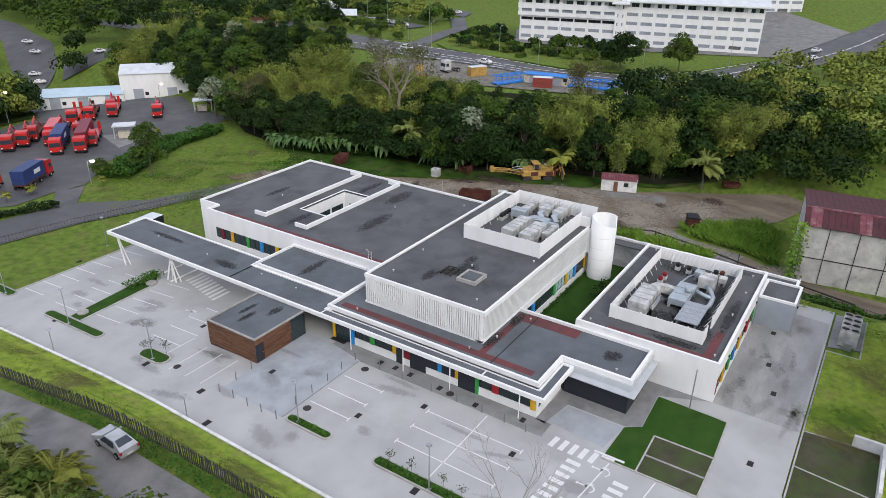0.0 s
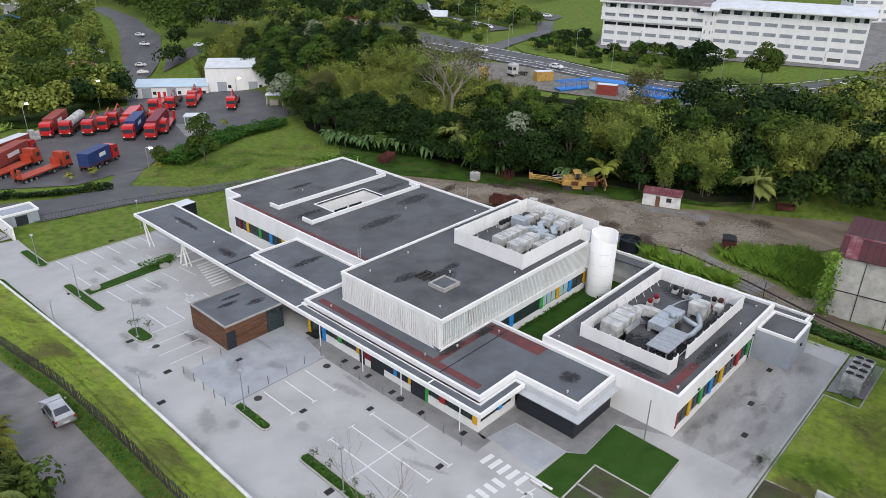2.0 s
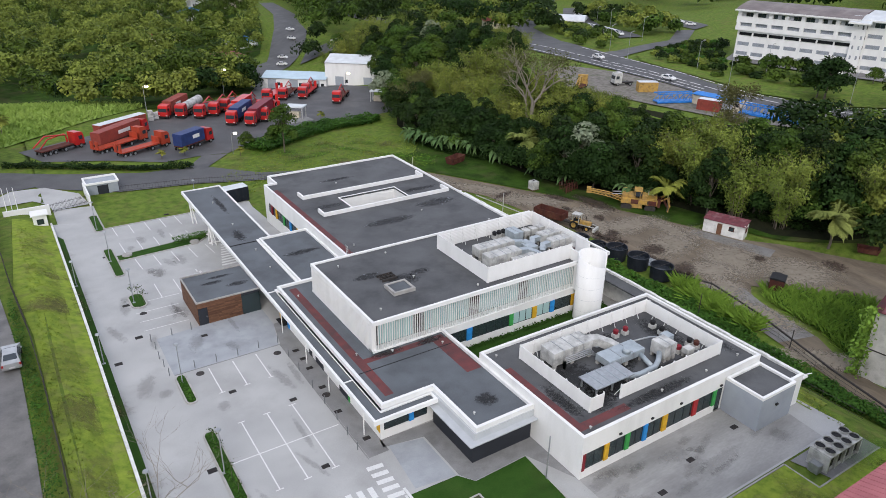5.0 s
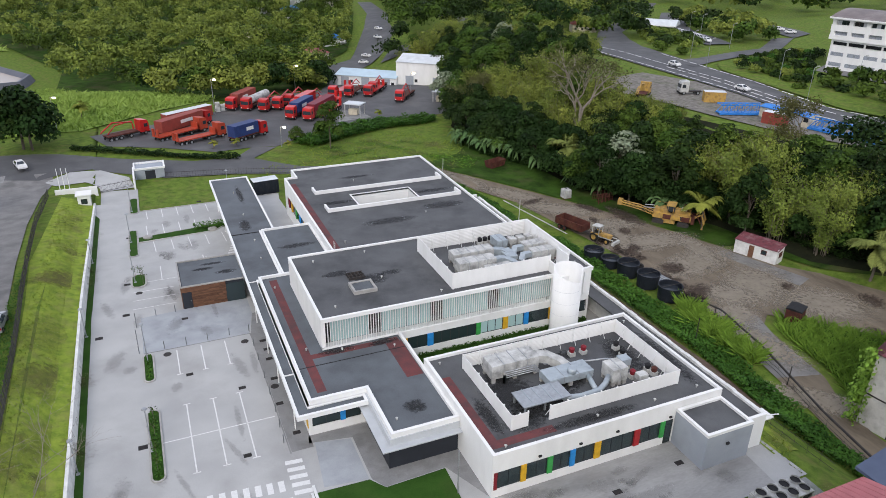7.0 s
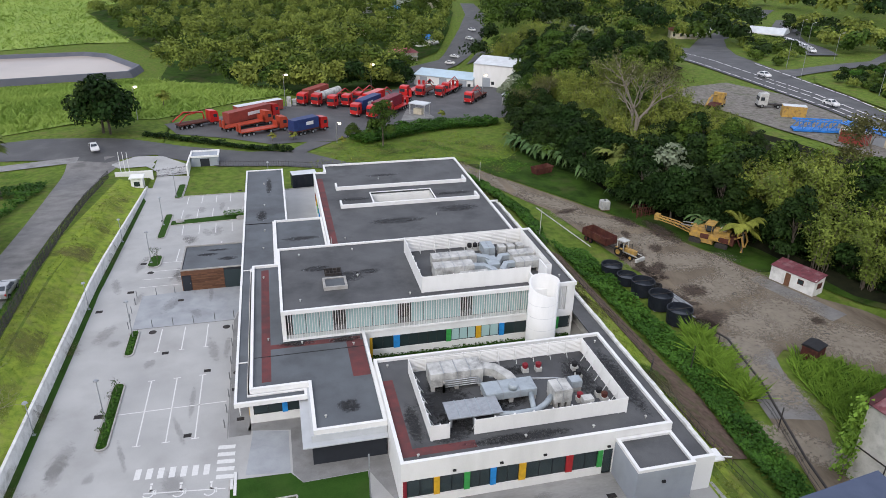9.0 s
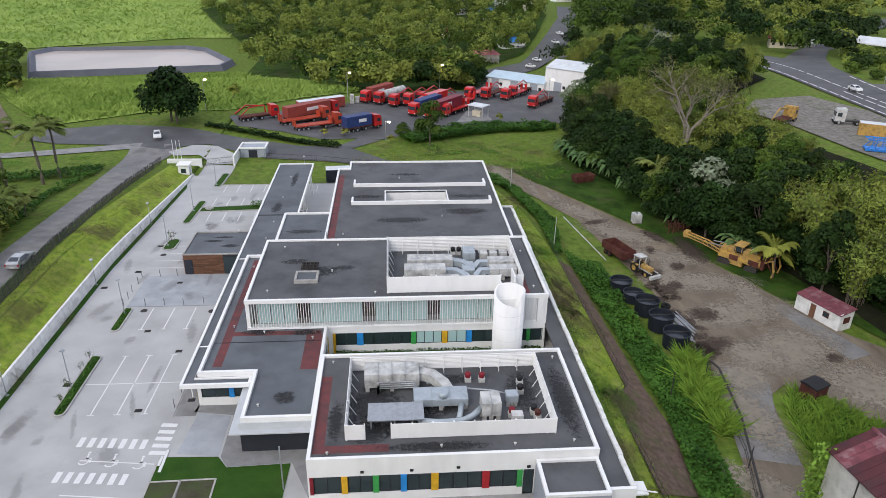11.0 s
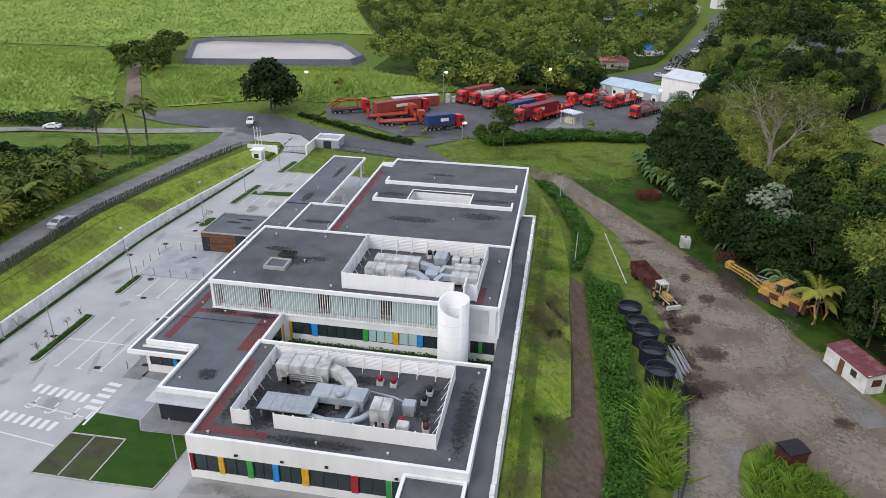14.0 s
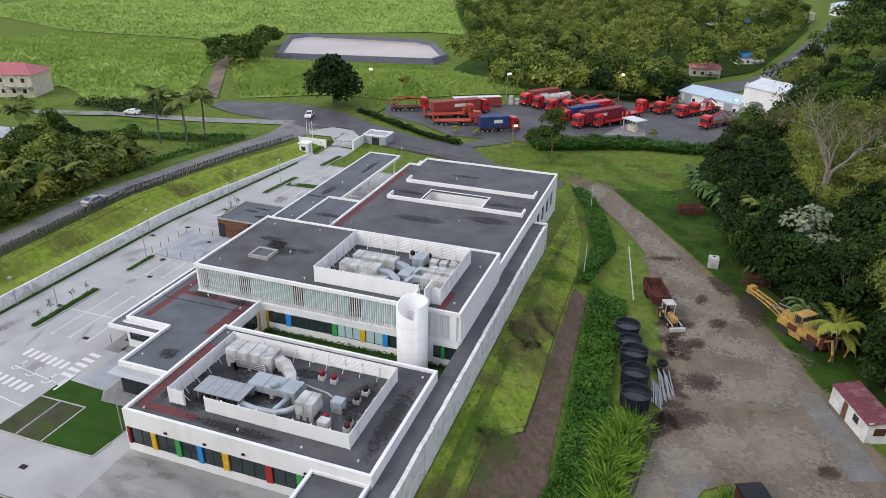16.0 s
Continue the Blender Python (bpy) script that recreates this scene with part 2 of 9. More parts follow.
    car_silver=material("silver_car_paint", (0.48, 0.49, 0.50), rough=0.28, metal=0.5, scale=1, bump=0, coat=0.5),
    car_white=material("white_car_paint", (0.78, 0.78, 0.78), rough=0.3, scale=1, bump=0, coat=0.5),
    car_dark=material("dark_car_paint", (0.05, 0.055, 0.065), rough=0.3, scale=1, bump=0, coat=0.5),
    carglass=glassy("tinted_car_glass", (0.03, 0.04, 0.05), 0.05, 0.0),
    lampred=material("red_lamp_lens", (0.4, 0.02, 0.02), rough=0.3, bump=0),
    lampwhite=material("clear_lamp_lens", (0.75, 0.76, 0.78), rough=0.2, bump=0),
    roof_red=material("dark_red_roof_sheet", (0.092, 0.026, 0.031), (0.05, 0.02, 0.024), rough=0.7, scale=0.8, bump=0.1, stain=(0.05, 0.036, 0.033), stain_amount=0.5, stain_scale=0.6),
    roof_mottled=material("mottled_rose_roof_sheet", (0.19, 0.055, 0.066), (0.11, 0.038, 0.046), rough=0.6, scale=1.6, bump=0.06, stain=(0.36, 0.27, 0.27), stain_amount=0.4, stain_scale=0.9),
    roof_dull=material("dull_brown_roof_sheet", (0.20, 0.17, 0.165), (0.14, 0.12, 0.118), rough=0.6, scale=0.4, bump=0.05, stain=(0.32, 0.3, 0.29), stain_amount=0.5, stain_scale=0.15),
    roof_rose=material("faded_rose_roof_sheet", (0.42, 0.14, 0.15), (0.34, 0.11, 0.12), rough=0.6, scale=0.8, bump=0.05),
    roof_white=material("pale_roof_sheet", (0.62, 0.65, 0.67), (0.52, 0.55, 0.58), rough=0.5, scale=0.5, bump=0.05, stain=(0.4, 0.41, 0.41), stain_amount=0.4, stain_scale=0.2),
    roof_blue=material("light_blue_roof_sheet", (0.46, 0.58, 0.66), (0.40, 0.51, 0.58), rough=0.5, scale=0.5, bump=0.05),
    cream=material("cream_render", (0.60, 0.55, 0.43), (0.48, 0.43, 0.34), rough=0.85, scale=1.2, bump=0.06, stain=(0.3, 0.26, 0.2), stain_amount=0.5, stain_scale=0.8),
    liner=material("dark_pond_liner", (0.115, 0.12, 0.145), (0.085, 0.09, 0.112), rough=0.6, scale=0.2, bump=0.05),
    mud=material("silty_pond_water", (0.42, 0.36, 0.31), (0.36, 0.31, 0.27), rough=0.25, scale=0.05, bump=0.02),
    scrap=material("grey_block_wall", (0.58, 0.57, 0.54), (0.40, 0.39, 0.37), rough=0.95, scale=1.2, bump=0.2, stain=(0.12, 0.12, 0.11), stain_amount=0.6, stain_scale=0.6),
)
glow = bpy.data.materials.new("lit_sodium_lamp")
glow.use_nodes = True
glow.node_tree.nodes["Principled BSDF"].inputs["Emission Color"].default_value = (1.0, 0.72, 0.36, 1)
glow.node_tree.nodes["Principled BSDF"].inputs["Emission Strength"].default_value = 30
M["glow"] = glow
M["grass_bright"] = material("bright_bank_grass", (0.25, 0.32, 0.045), (0.125, 0.19, 0.026), spec=0.08, rough=0.9, scale=1.1, fine=6, bump=0.8, stain=(0.22, 0.195, 0.085), stain_amount=0.45, stain_scale=0.45)
# coarse grass, darkened in colour to include shade cast by the trees
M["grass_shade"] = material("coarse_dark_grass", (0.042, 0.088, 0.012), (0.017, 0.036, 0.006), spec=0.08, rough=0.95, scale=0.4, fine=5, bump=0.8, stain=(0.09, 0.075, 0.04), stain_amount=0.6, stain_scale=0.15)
# leaf litter coloured near black: the shade under the trees is painted in
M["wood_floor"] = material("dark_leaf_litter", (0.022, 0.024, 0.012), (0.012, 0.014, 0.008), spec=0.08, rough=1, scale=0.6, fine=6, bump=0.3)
M["concrete_mid"] = material("streaked_drive_concrete", (0.35, 0.346, 0.337), (0.25, 0.248, 0.24), spec=0.5, rough=0.7, scale=0.4, fine=6, bump=0.08, stain=(0.17, 0.165, 0.16), stain_amount=0.75, stain_scale=0.22, stretch=(0.35, 1.0, 1))


def soft_edged(name, base, dark, rough=0.8, scale=1.2, most=0.85):
    """A patch that thins out raggedly towards its rim, by the mesh's own 'cover' value broken up with noise."""
    m = material(name, base, dark, rough=rough, scale=scale, fine=8, bump=0.1, spec=0.15)
    nt = m.node_tree
    n, ln = nt.nodes, nt.links.new
    cover, no, add, ra = n.new("ShaderNodeAttribute"), n.new("ShaderNodeTexNoise"), n.new("ShaderNodeMath"), n.new("ShaderNodeMapRange")
    cover.attribute_name = "cover"
    geo = n.new("ShaderNodeNewGeometry")
    ln(geo.outputs["Position"], no.inputs["Vector"])
    no.inputs["Scale"].default_value, no.inputs["Detail"].default_value = scale * 2.0, 6
    no.inputs["Roughness"].default_value = 0.65
    add.operation = "MULTIPLY_ADD"
    add.inputs[1].default_value = 2.4
    ln(no.outputs[0], add.inputs[0]), ln(cover.outputs["Fac"], add.inputs[2])
    ra.inputs[1].default_value, ra.inputs[2].default_value, ra.inputs[4].default_value = 1.3, 1.95, most
    ln(add.outputs[0], ra.inputs[0]), ln(ra.outputs[0], n["Principled BSDF"].inputs["Alpha"])
    return m


M["soft_earth"] = soft_edged("damp_bare_earth", (0.085, 0.062, 0.048), (0.045, 0.034, 0.028), 0.9, 1.2, 0.8)
M["soft_pale"] = soft_edged("pale_worn_gravel", (0.30, 0.262, 0.21), (0.215, 0.185, 0.145), 0.95, 0.9, 0.75)
M["soft_roof"] = soft_edged("damp_roof_stain", (0.045, 0.046, 0.048), (0.022, 0.022, 0.023), 0.5, 1.2, 0.75)
M["soft_grime"] = soft_edged("grey_paving_grime", (0.17, 0.165, 0.158), (0.11, 0.107, 0.102), 0.85, 0.8, 0.2)
M["soft_brown"] = soft_edged("dry_brown_grass", (0.17, 0.14, 0.06), (0.12, 0.10, 0.05), 0.95, 0.9, 0.22)
M["soft_green"] = soft_edged("fresh_green_grass", (0.085, 0.20, 0.016), (0.045, 0.12, 0.01), 0.95, 0.9, 0.3)


def soft_patch(cx, cy, rx, ry, height, turn=0.0):
    """Rings round a centre whose cover falls from one to nothing; height is a function of (x, y)."""
    n, verts, faces, cover = 20, [(cx, cy, height(cx, cy))], [], [1.0]
    for k, c in ((0.35, 0.85), (0.7, 0.45), (1.0, 0.0)):
        for i in range(n):
            u, v = rx * k * math.cos(2 * math.pi * i / n), ry * k * math.sin(2 * math.pi * i / n)
            x, y = cx + u * math.cos(turn) - v * math.sin(turn), cy + u * math.sin(turn) + v * math.cos(turn)
            verts.append((x, y, height(x, y)))
            cover.append(c)
    faces += [(0, 1 + i, 1 + (i + 1) % n) for i in range(n)]
    for r in range(2):
        faces += [(1 + r * n + i, 1 + (r + 1) * n + i, 1 + (r + 1) * n + (i + 1) % n, 1 + r * n + (i + 1) % n) for i in range(n)]
    return verts, faces, cover


def covered(ob, cover):
    ob.data.attributes.new("cover", "FLOAT", "POINT").data.foreach_set("value", cover)
    return ob


# ---- building helpers ----
OFFSET = {}


def thing(name, base, label="", category="", group="", kind=""):
    ob = new(name)
    ob.empty_display_size = 0.3
    ob.location = base
    OFFSET[ob] = Vector(base)
    return tagged(ob, label, category, group, kind)


def to_mesh(name, bm, mat):
    me = bpy.data.meshes.new(name)
    if isinstance(bm, tuple):
        me.from_pydata(*bm)
    else:
        bmesh.ops.recalc_face_normals(bm, faces=bm.faces)
        bm.to_mesh(me)
        bm.free()
    for one in mat if isinstance(mat, (list, tuple)) else [mat]:
        me.materials.append(M[one] if isinstance(one, str) else one)
    return me


def part(name, bm, mat, parent, label="", kind=""):
    """One mesh under a thing or part; its shape is given in the world's frame (or round the origin, for things built there)."""
    me = to_mesh(name, bm, mat)
    off = OFFSET[parent]
    if off.length:
        me.transform(Matrix.Translation(-off))
    ob = new(name, me)
    ob.parent = parent
    OFFSET[ob] = off
    return tagged(ob, label, "", "", kind)


def piece(name, me, parent, at, turn=0.0):
    """A further object on shared mesh data, placed in the thing's own frame."""
    ob = new(name, me)
    ob.parent = parent
    ob.location = Vector(at) - OFFSET[parent]
    ob.rotation_euler = (0, 0, turn)
    return ob


def single(name, bm, mat, label="", category="", group="", kind=""):
    """A thing or piece of setting that is one mesh, in the world's frame."""
    me = to_mesh(name, bm, mat)
    return tagged(new(name, me), label, category, group, kind)


def box(bm, x0, x1, y0, y1, z0, z1, bevel=0.0):
    vs = [bm.verts.new(p) for p in ((x0, y0, z0), (x1, y0, z0), (x1, y1, z0), (x0, y1, z0), (x0, y0, z1), (x1, y0, z1), (x1, y1, z1), (x0, y1, z1))]
    fs = [bm.faces.new([vs[i] for i in f]) for f in ((0, 3, 2, 1), (4, 5, 6, 7), (0, 1, 5, 4), (1, 2, 6, 5), (2, 3, 7, 6), (3, 0, 4, 7))]
    if bevel:
        es = list({e for f in fs for e in f.edges})
        bmesh.ops.bevel(bm, geom=es, offset=bevel, segments=2, affect="EDGES", profile=0.6)
    return vs


def boxes(*many, bevel=0.0):
    bm = bmesh.new()
    for b in many:
        box(bm, *b, bevel=bevel)
    return bm


def prism(bm, pts, z0, z1):
    """An upright prism over a plan outline; z1 may be a function of (x, y)."""
    top = z1 if callable(z1) else (lambda x, y: z1)
    lo = [bm.verts.new((x, y, z0)) for x, y in pts]
    hi = [bm.verts.new((x, y, top(x, y))) for x, y in pts]
    k = len(pts)
    bm.faces.new(hi), bm.faces.new(lo[::-1])
    for i in range(k):
        bm.faces.new((lo[i], lo[(i + 1) % k], hi[(i + 1) % k], hi[i]))


def profile(bm, pts, a0, a1, axis="y"):
    """A profile in (across, z) drawn along y (or x)."""
    put = (lambda a, c, z: (c, a, z)) if axis == "y" else (lambda a, c, z: (a, c, z))
    r0 = [bm.verts.new(put(a0, c, z)) for c, z in pts]
    r1 = [bm.verts.new(put(a1, c, z)) for c, z in pts]
    k = len(pts)
    bm.faces.new(r0), bm.faces.new(r1[::-1])
    for i in range(k):
        bm.faces.new((r0[i], r0[(i + 1) % k], r1[(i + 1) % k], r1[i]))


def tube(bm, path, r0, r1=None, sides=8, caps=True):
    """A round tube along a path, tapering from r0 to r1."""
    r1 = r0 if r1 is None else r1
    pts = [Vector(p) for p in path]
    rings = []
    for i, p in enumerate(pts):
        d = (pts[min(i + 1, len(pts) - 1)] - pts[max(i - 1, 0)]).normalized()
        q = d.to_track_quat("Z", "Y")
        r = r0 + (r1 - r0) * i / max(1, len(pts) - 1)
        rings.append([bm.verts.new(p + q @ Vector((r * math.cos(a), r * math.sin(a), 0))) for a in [2 * math.pi * j / sides for j in range(sides)]])
    for A, B in zip(rings, rings[1:]):
        for j in range(sides):
            bm.faces.new((A[j], A[(j + 1) % sides], B[(j + 1) % sides], B[j]))
    if caps:
        bm.faces.new(rings[0][::-1]), bm.faces.new(rings[-1])


def smooth(e0, e1, v):
    t = min(1.0, max(0.0, (v - e0) / (e1 - e0)))
    return t * t * (3 - 2 * t)


def ramp(e0, e1, v):
    return min(1.0, max(0.0, (v - e0) / (e1 - e0)))


# ---- lie of the land ----
def lot_z(y):
    return -2.5 * ramp(52, 98, y)


def road_w(y):
    return 3.9 - 6.3 * ramp(50, 112, y)


def truck_z(x):
    return -1.9 - 0.042 * (min(105, max(20, x)) - 39)


WALL_X = 29.7


def ground_z(x, y):
    lot = lot_z(y)
    # west bank up to the lane
    lip = lot + 1.5 * (1 - 0.75 * ramp(60, 98, y))
    rw = road_w(y)
    if x < WALL_X:
        z = lip + (rw - lip) * smooth(WALL_X - 0.4, 25.2, x) if x > 25.2 else rw
    else:
        z = lot
    # east slope down to the works yard
    z += (-4.0 - z) * smooth(88.5, 98.5, x)
    # north: meadow, road and haulage yard
    nz = truck_z(x)
    if y > 98:
        z += (nz - z) * smooth(100, 128, y)
    z += (-3.0 - z) * smooth(22, -20, x) * smooth(90, 108, y)
    # far north falls away
    z += (-9.8 - z) * smooth(168, 235, y) * smooth(165, 125, x)
    # east woods rise to the main road and the hill behind
    e = smooth(128, 156, x)
    z += (4.4 + 1.2 * smooth(185, 230, x) + 14 * smooth(250, 420, x) - z) * e * (1 - 0.6 * smooth(160, 260, y))
    # cane slope rises far in the north-west
    z += 16 * smooth(330, 620, y) * smooth(60, -60, x)
    return z


def drape(name, outline, mat, dz, cell=3.0, label="", category="", kind="structure", parent=None):
    """A sheet that follows the land inside a plan outline, dz above it."""
    bm = bmesh.new()
    f = bm.faces.new([bm.verts.new((x, y, 0)) for x, y in outline])
    xs, ys = [p[0] for p in outline], [p[1] for p in outline]
    for axis, (a, b) in enumerate(((min(xs), max(xs)), (min(ys), max(ys)))):
        k = max(1, int((b - a) / cell))
        for i in range(1, k):
            co = [0, 0, 0]
            co[axis] = a + (b - a) * i / k
            no = [0, 0, 0]
            no[axis] = 1
            bmesh.ops.bisect_plane(bm, geom=bm.verts[:] + bm.edges[:] + bm.faces[:], plane_co=co, plane_no=no)
    bmesh.ops.triangulate(bm, faces=bm.faces[:])
    for v in bm.verts:
        v.co.z = ground_z(v.co.x, v.co.y) + dz
    for fc in bm.faces:
        if fc.normal.z < 0:
            fc.normal_flip()
    me = bpy.data.meshes.new(name)
    bm.normal_update()
    bm.to_mesh(me)
    bm.free()
    me.materials.append(M[mat])
    return tagged(new(name, me), label, category, "", kind)


def axis_steps():
    xs = [-3000, -1500, -900, -600] + list(range(-450, -60, 15)) + [v * 3.0 for v in range(-20, 7)] + list(np.arange(20, 29.6, 1.2)) + [WALL_X - 0.15, WALL_X + 0.15]
    xs += list(np.arange(30.5, 88, 3.0)) + list(np.arange(88, 140, 1.5)) + [140 + 4 * i for i in range(30)] + list(range(262, 470, 14)) + [520, 650, 900, 1500, 3000]
    ys = [-3000, -1200, -500, -250, -150] + list(range(-110, 0, 5)) + list(np.arange(0, 170, 2.5)) + list(range(170, 260, 5)) + list(range(262, 660, 14)) + [720, 900, 1300, 3000]
    return xs, ys


def build_ground():
    xs, ys = axis_steps()
    verts = []
    for y in ys:
        for x in xs:
            z = ground_z(x, y)
            z -= 0.08
            if not (10 < x < 130 and -10 < y < 150):
                z -= 0.3 * abs(noise.noise((x * 0.05, y * 0.05, 4)))
            verts.append((x, y, z))
    k = len(xs)
    faces = [(j * k + i, j * k + i + 1, (j + 1) * k + i + 1, (j + 1) * k + i) for j in range(len(ys) - 1) for i in range(k - 1)]
    g = single("ground", (verts, [], faces), "grass", "rough green grass over rolling ground with bare brown patches", "ground", "", "structure")
    for p in g.data.polygons:
        p.use_smooth = True


build_ground()

# ---- paving, lawns, kerbs ----
drape("pavement", [(WALL_X + 0.9, -14), (52, 0), (88.5, 0), (88.2, 5), (87.4, 5.5), (87.4, 50), (60, 50), (60, 88.5), (60.5, 92), (51, 91.5), (36.8, 91.6), (36.8, 104), (30.6, 105), (30.6, 98), (29.0, 97), (WALL_X + 0.9, 88)],
      "concrete", 0.0, 4.0, "pale stained concrete paving of the car park and drive", "pavement")
drape("plaza", [(36.0, 41.4), (47.3, 41.4), (48.4, 46), (48.4, 50), (40.9, 50), (36.0, 49.6)], "concrete_blue", 0.006, 4.0, "bluish concrete entrance plaza", "pavement")
drape("walkway", [(47.6, 19.8), (49.6, 19.8), (49.6, 46), (48.4, 46), (47.5, 41.4)], "concrete_dark", 0.006, 4.0, "grey concrete walkway under the long canopy", "pavement")
drape("concrete_pad", [(49.2, 14.5), (53.0, 14.0), (53.0, 19.6), (49.8, 20.3)], "concrete_blue", 0.012, 4.0, "mottled bluish concrete pad before the side entrance", "pavement")
drape("entrance_apron", [(49.3, 20.4), (53.2, 19.7), (53.2, 13.9), (54.0, 12.6), (59.6, 12.8), (61.6, 8.2), (61.6, 21), (49.5, 21.4)], "concrete_dark", 0.006, 4.0, "dark grey concrete apron round the side entrance", "pavement")
drape("service_drive", [(61.6, 0.2), (85.0, 0.2), (85.4, 4.0), (80.2, 4.0), (80.2, 8.0), (61.6, 8.0)], "concrete_mid", 0.004, 4.0, "tyre-marked concrete service drive", "pavement")
drape("lawn", [(47.9, 11.0), (47.9, 14.1), (53.0, 13.9), (54.0, 12.5), (59.5, 12.7), (59.3, 8.0), (59.2, 6.0), (53.4, 5.8), (53.4, 11.2)], "lawn", 0.05, 2.0, "dark green mown lawn", "lawn")
for y0 in (5.8, 8.7):
    drape("lawn", [(50.55, 5.85), (53.3, 5.85), (53.3, 11.1), (50.55, 11.1)] if y0 < 8 else [(47.9, 5.9), (50.3, 5.85), (50.3, 11.0), (47.9, 11.0)],
          "lawn_bare", 0.04, 2.0, "thin patchy lawn plot edged with concrete", "lawn")
drape("lawn", [(62.1, -0.3), (78.3, -0.3), (78.6, -3.4), (88, -3.6), (100, -20), (55, -20), (55, -6.9), (62.6, -6.9)], "grass_bright", 0.06, 2.0, "bright green rough lawn beside the service drive", "lawn")
drape("lawn", [(52.2, -0.3), (62.0, -0.3), (62.2, -6.5), (55.4, -6.5), (50, -9)], "lawn_bare", 0.05, 2.0, "patchy thin lawn plot", "lawn")


def strip(name, pts, w, h, mat, label, category, z=None, parent=None, closed=False):
    """Kerb-like bar along a plan path, following the land."""
    bm = bmesh.new()
    pts = list(pts) + ([pts[0]] if closed else [])
    for (xa, ya), (xb, yb) in zip(pts, pts[1:]):
        L = math.hypot(xb - xa, yb - ya)
        k = max(1, int(L / 4))
        nx, ny = -(yb - ya) / L * w / 2, (xb - xa) / L * w / 2
        for i in range(k):
            p, q = i / k, (i + 1) / k
            quad = []
            for s, sg in ((p, 1), (p, -1), (q, -1), (q, 1)):
                quad.append((xa + (xb - xa) * s + nx * sg, ya + (yb - ya) * s + ny * sg))
            za = [(lot_z(y) if z is None else z) for _, y in quad]
            lo = [bm.verts.new((x, y, zz - 0.15)) for (x, y), zz in zip(quad, za)]
            hi = [bm.verts.new((x, y, zz + h)) for (x, y), zz in zip(quad, za)]
            bm.faces.new(hi), bm.faces.new(lo[::-1])
            for j in range(4):
                bm.faces.new((lo[j], lo[(j + 1) % 4], hi[(j + 1) % 4], hi[j]))
    return single(name, bm, mat, label, category, "", "structure")


for pts in ([(47.9, 14.1), (47.9, 5.8), (53.4, 5.8), (59.2, 6.0), (59.4, 8.0)], [(47.9, 11.05), (53.4, 11.15), (53.4, 5.8)], [(50.42, 5.8), (50.42, 11.1)],
            [(62.0, -0.2), (62.3, -4.2)], [(62.4, -0.2), (51.9, -0.2)], [(56.4, -0.2), (55.7, -6.4)], [(62.4, -0.2), (78.4, -0.2), (78.4, -3.5), (88, -3.5)]):
    strip("kerb", pts, 0.14, 0.09, "kerb", "pale concrete edging kerb of a lawn", "kerb")
strip("joint", [(47.5, 19.7), (47.45, 41.4), (36.1, 41.4)], 0.12, 0.012, "concrete_dark", "dark channel strip along the walkway", "channel")


def planter(outline, label):
    drape("planted_island", outline, "lawn", 0.1, 2.0, label, "lawn")
    strip("kerb", outline, 0.16, 0.13, "kerb", "rounded pale concrete kerb round a planted island", "kerb", closed=True)


def island(x0, x1, y0, y1):
    r = (x1 - x0) * 0.45
    pts = []
    for cx, cy, a0 in ((x1 - r, y0 + r, -90), (x1 - r, y1 - r, 0), (x0 + r, y1 - r, 90), (x0 + r, y0 + r, 180)):
        pts += [(cx + r * math.cos(radians(a0 + a)), cy + r * math.sin(radians(a0 + a))) for a in (0, 45, 90)]
    return pts


planter(island(35.95, 36.95, 35.7, 41.0), "low planted island with clipped grass and young shrubs")
planter(island(35.95, 37.05, 20.4, 30.6), "long planted island with young saplings")
planter(island(35.2, 36.9, 58.6, 62.9), "grassy planted island with a lamp")
planter(island(35.0, 36.2, 70.0, 81.5), "narrow kerbed planted island")
planter([(36.3, 75.6), (47.5, 76.4), (49.6, 78.6), (49.8, 80.2), (47.0, 79.2), (36.3, 77.8)], "curving green planted strip between two rows of bays")
planter(island(35.3, 36.6, 90.3, 99), "narrow kerbed planted island by the gate")
strip("kerb", [(36.7, 91.2), (51, 91.3), (60.2, 91.8)], 0.18, 0.13, "kerb", "pale kerb at the end of the car park", "kerb")


# ---- road paint: each line a flat thing of its own ----
def paint(x0, y0, x1, y1, w=0.12, label="white painted parking bay line", name="bay_line"):
    L = math.hypot(x1 - x0, y1 - y0)
    nx, ny = -(y1 - y0) / L * w / 2, (x1 - x0) / L * w / 2
    bm = bmesh.new()
    q = [(x0 + nx, y0 + ny), (x0 - nx, y0 - ny), (x1 - nx, y1 - ny), (x1 + nx, y1 + ny)]
    bm.faces.new([bm.verts.new((x, y, lot_z(y) + 0.014)) for x, y in q])
    tagged(single(name, bm, "paint"), label, "road marking", "painted parking lines", "structure")


for x in (39.55, 42.05, 44.6):
    paint(x, 30.5, x, 20.35)
    paint(x - 0.35, 20.35, x + 0.35, 20.35), paint(x - 0.35, 30.5, x + 0.35, 30.5)
paint(37.1, 25.4, 47.2, 25.4)
for x in (39.4, 41.95, 44.5):
    paint(x, 40.9, x, 36.0)
    paint(x - 0.3, 36.0, x + 0.3, 36.0)
for x in (38.9, 41.35, 43.9, 46.4):
    paint(x, 65.0, x, 60.2)
paint(36.9, 60.1, 41.0, 60.1)
for y in (54.6, 52.1, 57.2):
    paint(35.2, y, 40.2, y)
for i in range(5):
    paint(38.4 + 2.5 * i, 75.4, 38.6 + 2.5 * i, 70.9)
    paint(37.6 + 2.45 * i, 83.2, 37.7 + 2.45 * i, 78.6)
